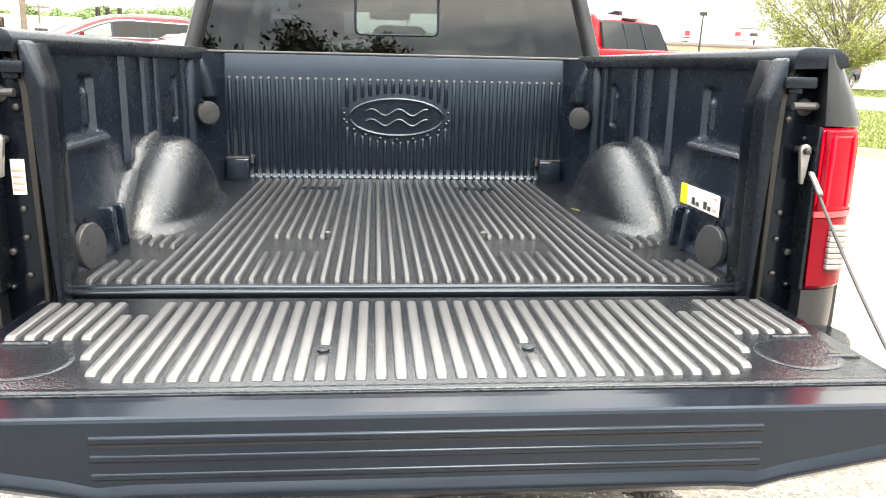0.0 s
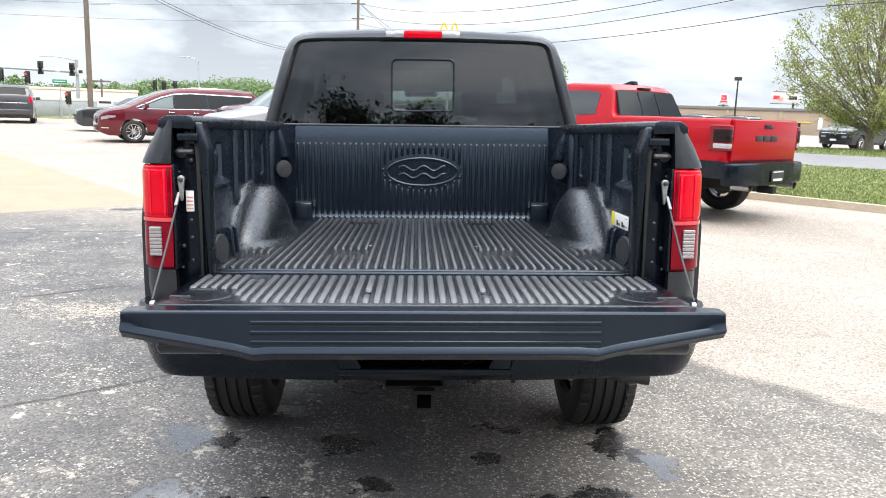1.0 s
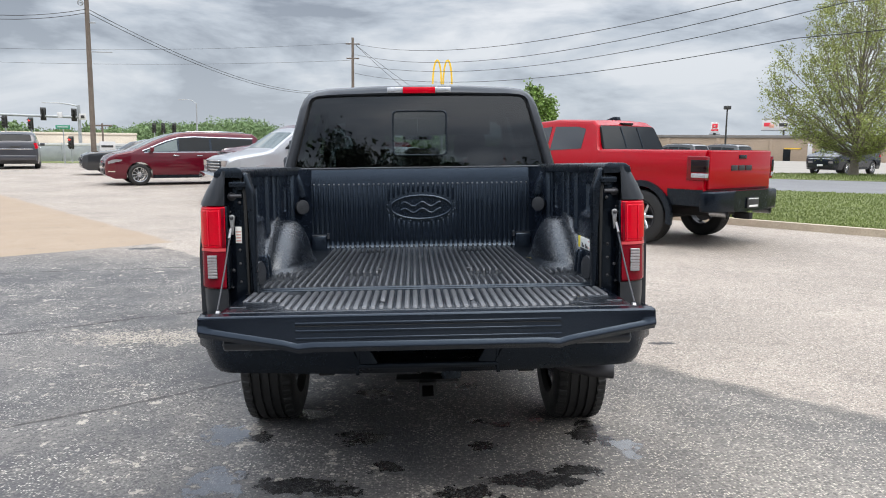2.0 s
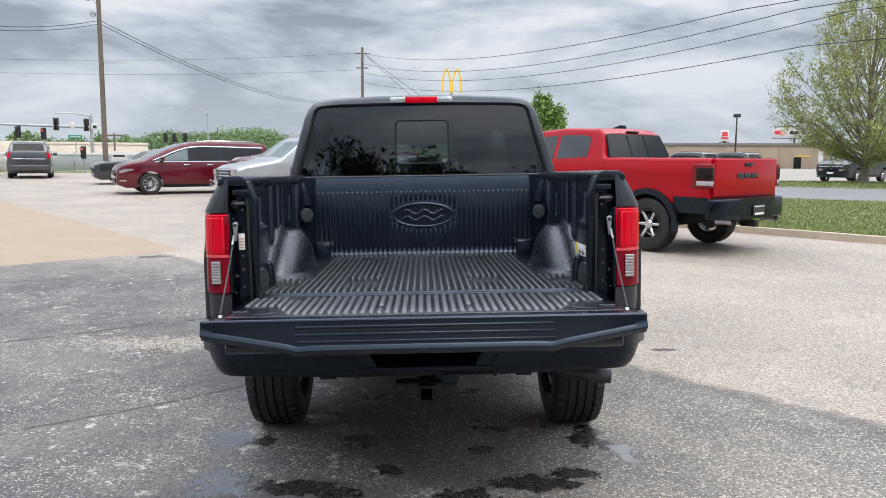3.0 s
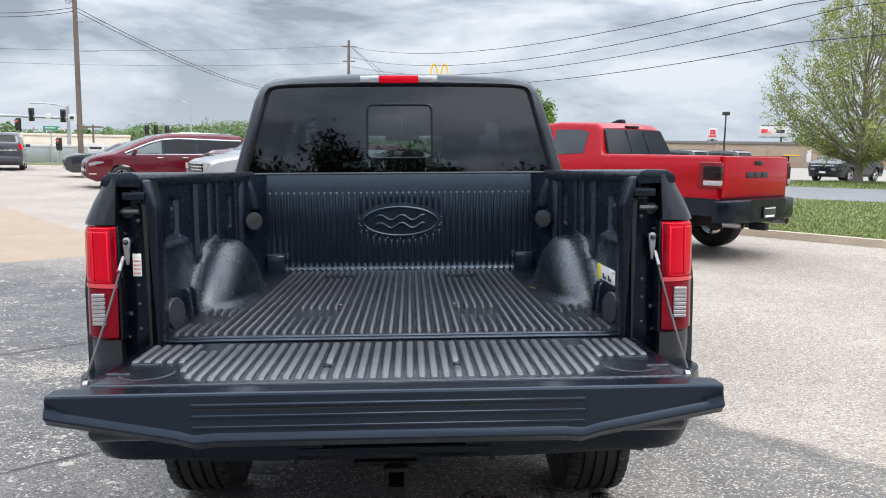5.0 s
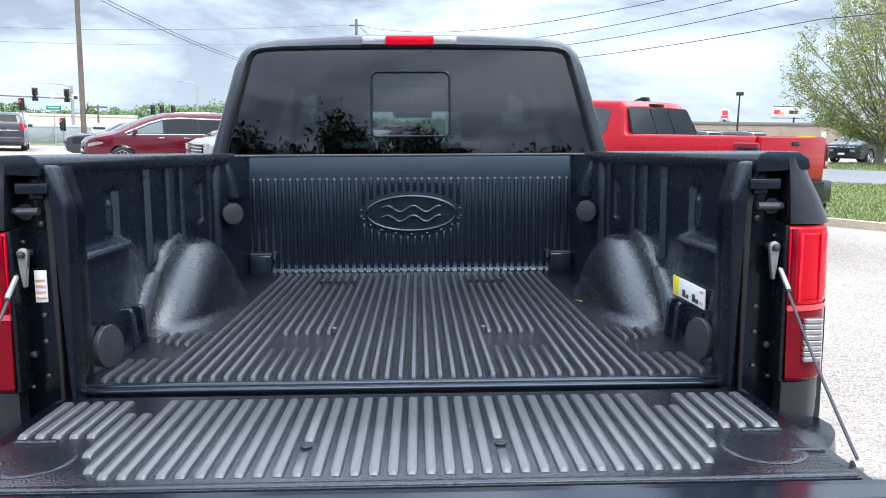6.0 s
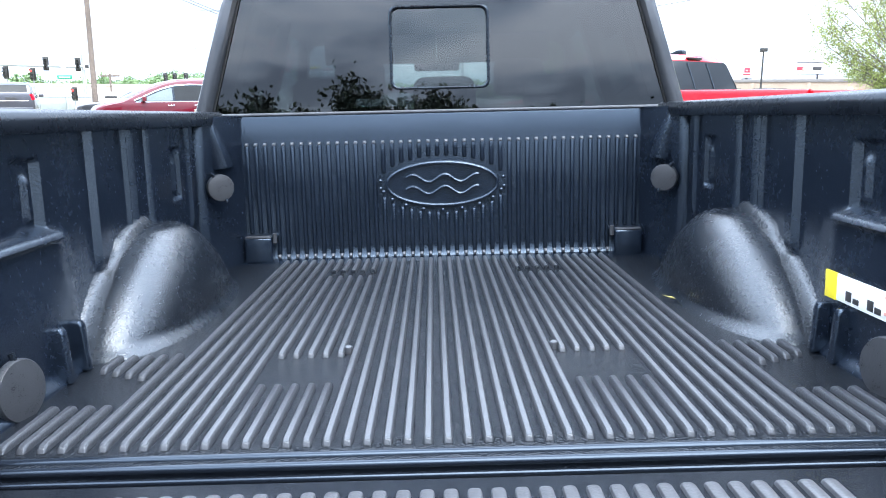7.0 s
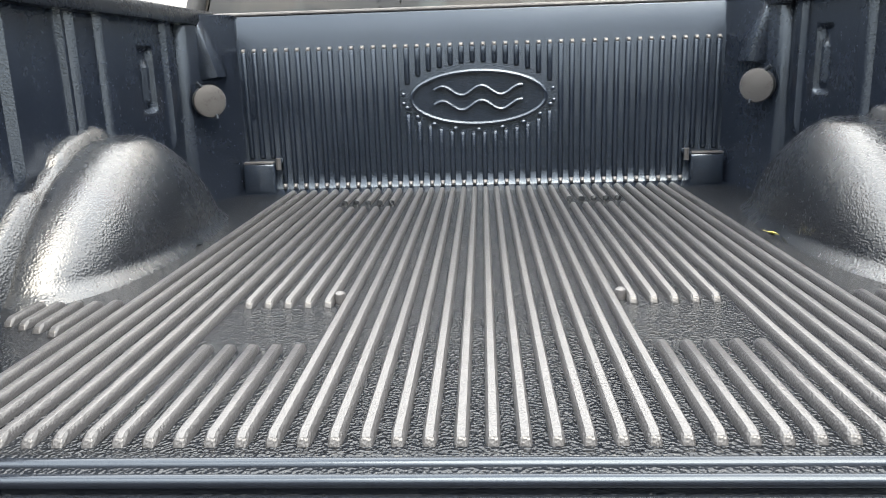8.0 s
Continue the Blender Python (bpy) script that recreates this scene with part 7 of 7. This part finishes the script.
def woods(name, spots, mat, label, seed, leaf, count):
    """Far crowns as one mass of leaf clumps."""
    rng = np.random.default_rng(seed)
    vs, fs, o = [], [], 0
    for x, y, z0, r, h in spots:
        d = rng.normal(size=(count, 3))
        d /= np.linalg.norm(d, axis=1)[:, None]
        d[:, 2] = np.abs(d[:, 2])
        lump = 1 + 0.09 * np.sin(d[:, 0] * 7 + x) * np.cos(d[:, 1] * 6 + y)
        c = np.array([x, y, z0]) + d * np.array([r, r, h]) * (rng.uniform(0.75, 1.0, count) * lump)[:, None]
        v, f = leaves_at(rng, c, 1, leaf, leaf * 0.5)
        vs.append(v)
        fs.append(f + o)
        o += len(v)
    ob = quads_mesh(name, np.concatenate(vs), np.concatenate(fs), mat)
    tagged(ob, label, "trees", kind="stuff")


rng = np.random.default_rng(5)
spots = []
for k in range(150):
    t = k / 149
    x = -160 + 190 * t + rng.normal(0, 2)
    y = 228 + 12 * math.sin(t * 5) + rng.uniform(-8, 14)
    rise = 5.2 + 4.2 * math.exp(-((x + 62) / 30) ** 2) + 0.8 * math.sin(x * 0.21)
    spots.append((x, y, -1.0, rng.uniform(5, 8), max(3.0, rise + rng.normal(0, 0.3))))
woods("far_woods", spots, "hill_leaf", "low wooded hill in spring green on the skyline", 6, 0.32, 1350)
spots = [(-92 + k * 6.5 + rng.normal(0, 1), 172 + rng.uniform(-6, 6), 0, rng.uniform(2.5, 4.2), rng.uniform(4.0, 6.6)) for k in range(7)]
woods("row_of_trees", spots, "hill_leaf", "row of trees behind the pale building", 7, 0.4, 900)


# ---- poles, wires, signals, signs ----
def sag(a, b, drop, n=16):
    a, b = Vector(a), Vector(b)
    return [a.lerp(b, k / n) - Vector((0, 0, drop * 4 * (k / n) * (1 - k / n))) for k in range(n + 1)]


def wire(a, b, drop, radius, label="thin black overhead wire"):
    tagged(mesh_of("overhead_wire", *tube(sag(a, b, drop), radius, 5), "cable_black"), label, "wire", group="overhead wires")


def utility_pole(x, y, top, radius, arms, label):
    p = thing("utility_pole", pose(x, y, gz(x, y)), label, "pole")
    mesh_of("post", *tube([(0, 0, -0.2), (0, 0, top * 0.5), (0, 0, top)], 0, 12, [radius * 1.15, radius, radius * 0.82]), "wood_pole", p)
    for z, w in arms:
        part("crossarm", boxes(((-w, -0.07, z - 0.06), (w, 0.05, z + 0.06)), bevel=0.01), "wood_pole", p)
        for s in (-0.9, -0.45, 0.45, 0.9):
            mesh_of("insulator", *lathe([(0.02, 0), (0.05, 0.02), (0.03, 0.06), (0.05, 0.09), (0.02, 0.14)], 10, "z"), "sign_white", p).location = (s * w, -0.01, z + 0.05)
    return p


utility_pole(-17.27, 38.1, 10.6, 0.125, ((9.9, 0.45),), "brown wooden utility pole at the road")
near_pole = bpy.data.objects["utility_pole"]
part("pole_bracket", boxes(((-0.02, -0.03, 5.95), (1.2, 0.03, 6.0)), bevel=0.01), "galvanised", near_pole)
part("short_bracket", boxes(((0.08, -0.04, 7.42), (0.42, 0.04, 7.50)), bevel=0.01), "galvanised", near_pole)
lamp_arm = mesh_of("lamp_arm", *tube([(-0.05, 0, 8.85), (-0.14, 0, 9.05), (-0.30, 0, 9.20), (-0.52, 0, 9.24)], 0.035, 8), "galvanised", near_pole)
part("lamp_head", box(bmesh.new(), (-0.72, -0.14, 9.14), (-0.44, 0.14, 9.44), 0.06, 3), "galvanised", lamp_arm)
mesh_of("cable_coil", *lathe([(0.10, -0.03), (0.15, -0.03), (0.15, 0.03), (0.10, 0.03)], 18, "y"), "galvanised", near_pole).location = (-0.28, -0.1, 8.42)
mesh_of("coil_tie", *tube([(-0.05, -0.06, 8.42), (-0.30, -0.1, 8.42)], 0.02, 6), "cable_black", near_pole)
utility_pole(-7.65, 86.2, 13.3, 0.17, ((12.6, 0.8), (11.0, 0.7)), "distant wooden utility pole with crossarms")
for dz in (0.0, -0.18):
    wire((-17.2, 38.1, 8.32 + dz), (-11.6, 80.0, 7.02 + dz), 0.95, 0.018)
    wire((-17.3, 38.0, 8.30 + dz), (-25.0, 25.8, 8.3 + dz), 1.1, 0.016)
wire((-17.27, 38.1, 9.5), (-6.0, 27.0, 9.0), 0.3, 0.012)
wire((-60.0, 77.0, 11.2), (-7.8, 86.2, 12.9), 0.8, 0.014)
wire((-60.0, 77.0, 9.9), (-7.8, 86.2, 11.0), 0.7, 0.014)
for za, zb, xb, drop in ((12.82, 7.94, 13.67, 1.34), (11.63, 7.98, 16.18, 1.64), (10.63, 7.94, 18.57, 1.78), (9.55, 6.41, 16.60, 1.42)):
    # each wire goes on past the pole that is out of view
    wire((-7.4, 86.2, za), (xb, 31.0, zb), drop, 0.020)
    wire((xb, 31.0, zb), (xb + 15, 31.0 - 39, zb + 1.0), 0.8, 0.020)
for xb, zb in ((-0.65, 7.1), (2.0, 6.2)):
    wire((-7.3, 86.2, 12.7), (xb, 86.5, zb), 0.15, 0.022)


def signal_head(parent, x, z, y=0.0, lit=False, s=1.0, away=False):
    h = part("signal_head", boxes(((x - 0.17 * s, y - 0.12, z - 0.55 * s), (x + 0.17 * s, y + 0.12, z + 0.55 * s)), bevel=0.03), "signal_black", parent)
    part("backplate", boxes(((x - 0.27 * s, y + 0.10, z - 0.66 * s), (x + 0.27 * s, y + 0.13, z + 0.66 * s)), bevel=0.01), "signal_black", h)
    for k in range(3):
        zz = z + (0.35 - 0.35 * k) * s
        mesh_of("lens", *disc((x, y - 0.12, zz), (0, -1, 0), 0.11 * s, 0.02, 16, 0.02), "signal_red" if lit and k == 0 else "signal_black", h)
        mesh_of("visor", *rings_mesh([[(x + 0.125 * s * math.cos(a), y - d, zz + 0.125 * s * math.sin(a)) for a in np.linspace(0.1, 3.04, 9)] for d in (0.11, 0.30)], False, False), "signal_black", h)


def traffic_signal():
    p = thing("traffic_signal", pose(-23.0, 49.8, gz(0, 49.8), 0, 0, 20), "grey traffic signal mast with dark signal heads and a long arm", "traffic light")
    mesh_of("mast", *tube([(0, 0, 0), (0, 0, 2), (0, 0, 3.75)], 0, 12, [0.13, 0.11, 0.09]), "galvanised", p)
    mesh_of("arm", *tube([(0.1, 0, 2.95), (-4, 0, 3.02), (-11, 0, 3.15)], 0, 10, [0.10, 0.085, 0.05]), "galvanised", p)
    mesh_of("lamp_arm", *tube([(0, 0, 3.66), (-0.5, 0, 3.80), (-1.3, 0, 3.88), (-2.2, 0, 3.86)], 0, 8, [0.05, 0.045, 0.04, 0.035]), "galvanised", p)
    signal_head(p, -0.30, 3.10, -0.15, s=0.64)
    signal_head(p, -2.15, 3.12, -0.15, s=0.64)
    part("lane_sign", boxes(((-1.30, -0.16, 2.88), (-1.0, -0.13, 3.26)), bevel=0.01), "sign_white", p)
    part("turn_sign", boxes(((0.0, -0.2, 2.78), (0.45, -0.17, 3.2)), bevel=0.01), "sign_white", p)
    part("turn_mark", boxes(((0.10, -0.206, 2.88), (0.34, -0.201, 3.08)), bevel=0.002), "dark_print", p)


traffic_signal()


def small_signal(x, y, z, lit, label, scale=1.0):
    p = thing("signal", pose(x, y, gz(x, y)), label, "traffic light", "far signals")
    mesh_of("mast", *tube([(0.0, 0.14, 0), (0.0, 0.14, z + 0.3)], 0.05, 8), "galvanised", p)
    signal_head(p, 0, z, 0, lit, scale)


for x, y, z, lit in ((-26.8, 47.5, 2.55, False), (-25.3, 47.8, 2.45, True), (-21.8, 45.6, 1.25, True)):
    small_signal(x, y, z, lit, "far traffic signal showing red" if lit else "far traffic signal seen dark", 0.6)
for x in (-26.9, -26.0, -24.9):
    small_signal(x, 76.0, 2.75, False, "far traffic signal seen dark", 0.75)


def street_lamp(x, y, z, top, reach, label, head="cobra"):
    p = thing("street_lamp", pose(x, y, z), label, "street lamp")
    mat = "galvanised" if head == "cobra" else "signal_black"
    mesh_of("post", *tube([(0, 0, 0), (0, 0, top)], 0, 10, [0.12, 0.07]), mat, p)
    if head == "cobra":
        mesh_of("arm", *tube([(0, 0, top - 0.1), (-reach * 0.3, 0, top + 0.3), (-reach * 0.7, 0, top + 0.45), (-reach, 0, top + 0.42)], 0.04, 8), mat, p)
        part("lamp_head", box(bmesh.new(), (-reach - 0.55, -0.12, top + 0.34), (-reach + 0.05, 0.12, top + 0.46), 0.04, 2), mat, p)
    else:
        part("lamp_head", box(bmesh.new(), (-0.30, -0.35, top - 0.1), (0.30, 0.35, top + 0.28), 0.05, 2), mat, p)


street_lamp(-27.3, 92.7, 0.2, 6.1, 1.6, "tall grey street lamp with a curved arm")
street_lamp(-38.4, 62.0, 0.2, 7.0, 3.0, "tall grey street lamp with a curved arm")
street_lamp(33.4, 80.1, 0.3, 5.5, 0, "dark lot lamp with a box head", "box")


def gold_sign():
    p = thing("arches_sign", pose(3.45, 116.5, 0.2), "tall roadside sign with two yellow arches on a pole", "sign")
    mesh_of("pole", *tube([(0, 0, 0), (0, 0, 10.6)], 0.22, 12), "galvanised", p)
    for s in (-1, 1):
        pts = [(s * 0.80 + 0.66 * math.cos(a), 0, 10.6 + 3.55 * math.sin(a)) for a in np.linspace(0, math.pi, 17)]
        rr = []
        for k, q in enumerate(pts):
            q = Vector(q)
            d = (Vector(pts[min(k + 1, 16)]) - Vector(pts[max(k - 1, 0)])).normalized()
            nrm = Vector((-d.z, 0, d.x))
            rr.append([q - nrm * 0.13 + Vector((0, -0.25, 0)), q + nrm * 0.13 + Vector((0, -0.25, 0)), q + nrm * 0.13 + Vector((0, 0.25, 0)), q - nrm * 0.13 + Vector((0, 0.25, 0))])
        mesh_of("arch", *rings_mesh(rr), "sign_gold", p)


gold_sign()


def board(name, x, y, z, w, h, legs, turn, label, blocks):
    p = thing(name, pose(x, y, 0.2, 0, 0, turn), label, "sign")
    part("panel", boxes(((-w / 2, -0.15, z), (w / 2, 0.15, z + h)), bevel=0.03), "sign_white", p)
    part("catwalk", boxes(((-w / 2 - 0.2, -0.5, z - 0.25), (w / 2 + 0.2, 0.2, z - 0.12)), bevel=0.02), "dark_steel", p)
    for lx in legs:
        mesh_of("leg", *tube([(lx, 0.3, 0), (lx, 0.3, z + h * 0.5)], 0.22, 10), "dark_steel", p)
    for x0, x1, z0, z1, mat in blocks:
        part("printed_block", boxes(((x0, -0.17, z + z0), (x1, -0.152, z + z1)), bevel=0.004), mat, p)


board("billboard", 84.5, 178, 5.7, 6.0, 2.7, (1.8,), -25, "roadside billboard with red blocks and a dark oval on white", ((-2.8, 2.8, 2.45, 2.65, "dark_print"), (-2.6, -1.2, 0.8, 1.7, "sign_red"), (-1.5, -0.4, 0.5, 1.3, "red_print"), (0.7, 2.5, 0.8, 1.6, "dark_print")))
board("shop_sign", 48.3, 122.0, 3.75, 1.25, 1.75, (0.0,), -18, "white and red shop sign on a post", ((-0.42, 0.42, 0.75, 1.5, "sign_red"), (-0.55, 0.55, 0.35, 0.62, "sign_red"), (-0.2, 0.15, 0.95, 1.2, "sign_white")))


def road_sign(x, y, z, w, h, mat, label, turn=0):
    p = thing("road_sign", pose(x, y, gz(x, y), 0, 0, turn), label, "sign", "road signs")
    mesh_of("post", *tube([(0, 0.05, 0), (0, 0.05, z)], 0.035, 8), "galvanised", p)
    part("plate", boxes(((-w / 2, -0.02, z - h), (w / 2, 0.02, z)), bevel=0.008), mat, p)
    part("writing_bar", boxes(((-w * 0.38, -0.026, z - h * 0.62), (w * 0.38, -0.021, z - h * 0.38)), bevel=0.002), "sign_white" if mat == "sign_green" else "dark_print", p)


road_sign(-21.5, 44.0, 2.30, 0.85, 0.22, "sign_green", "green street name sign on a post")
road_sign(-18.1, 42.0, 1.35, 0.9, 0.55, "sign_white", "white one-way arrow sign on a short post")
p = thing("sight_post", pose(-25.6, 60.0, -0.9), "slender far utility pole with a short crossarm", "pole")
mesh_of("post", *tube([(0, 0, 0), (0, 0, 3.9)], 0.08, 8), "wood_pole", p)
part("crossarm", boxes(((-0.75, -0.05, 3.65), (0.75, 0.05, 3.78)), bevel=0.01), "wood_pole", p)


# ---- buildings ----
def long_building(name, x0, y0, x1, y1, top, depth, mat, label, bays, band=0.35):
    """A flat-roofed block whose front runs from (x0, y0) to (x1, y1)."""
    d = Vector((x1 - x0, y1 - y0, 0))
    ln = d.length
    p = thing(name, pose(x0, y0, 0.15, 0, 0, math.degrees(math.atan2(d.y, d.x))), label, "building")
    part("wall", boxes(((0, 0, -0.9), (ln, depth, top)), bevel=0.02), mat, p)
    part("parapet", boxes(((-0.1, -0.12, top), (ln + 0.1, depth + 0.1, top + band)), bevel=0.03), "roof_edge" if mat == "brick_tan" else mat, p)
    for a, b, z0, z1, m in bays:
        part("opening", boxes(((a, -0.06, z0), (b, 0.02, z1)), bevel=0.01), m, p)
    for k in (1, 2) if ln < 30 else range(1, int(ln // 6)):
        part("pilaster", boxes(((k * 6 - 0.2, -0.08, 0), (k * 6 + 0.2, 0.02, top)), bevel=0.01), mat, p)
    return p


long_building("shop_building", 26.0, 96.0, 53.0, 81.8, 2.62, 14, "brick_tan", "long low tan brick shop building with a flat roof",
              ((19.5, 21.3, 1.34, 1.46, "sign_gold"), (19.4, 20.2, -0.4, 1.3, "car_glass"), (22.0, 22.5, 0.6, 2.0, "sign_white")))
long_building("pale_building", -80.0, 102.0, -44.0, 118.5, 2.35, 20, "stone_wall", "long pale stone building across the road", ((6, 9, 0.4, 1.5, "roof_edge"), (16, 17, 0.9, 1.1, "roof_edge"), (26, 27.2, 0.9, 1.1, "roof_edge")))
part("stepped_block", boxes(((14.0, -0.2, 0), (25.0, 6.0, 2.75)), bevel=0.02), "stone_wall", bpy.data.objects["pale_building"])
fence = thing("white_fence", pose(-31.0, 41.0, 0.2, 0, 0, 44), "pale metal fence along the far side of the road", "fence")
for k in range(9):
    part("fence_panel", boxes(((k * 2.6, -0.03, 0.05), (k * 2.6 + 2.54, 0.03, 1.05)), bevel=0.008), "galvanised", fence)
    part("fence_rail", boxes(((k * 2.6, -0.06, 1.05), (k * 2.6 + 2.58, 0.06, 1.22)), bevel=0.01), "sign_white", fence)
    part("fence_post", boxes(((k * 2.6 - 0.05, -0.07, 0), (k * 2.6 + 0.01, 0.07, 1.25)), bevel=0.008), "galvanised", fence)
lots = strip("roadside_grass", [(-60, 37.5), (-40, 41), (-22, 44.6), (-10, 47.0)], [(-60, 42), (-40, 45.5), (-22, 49.0), (-10, 51.0)], 0.02, "turf", "strip of rough grass along the main road", "grass", 40)
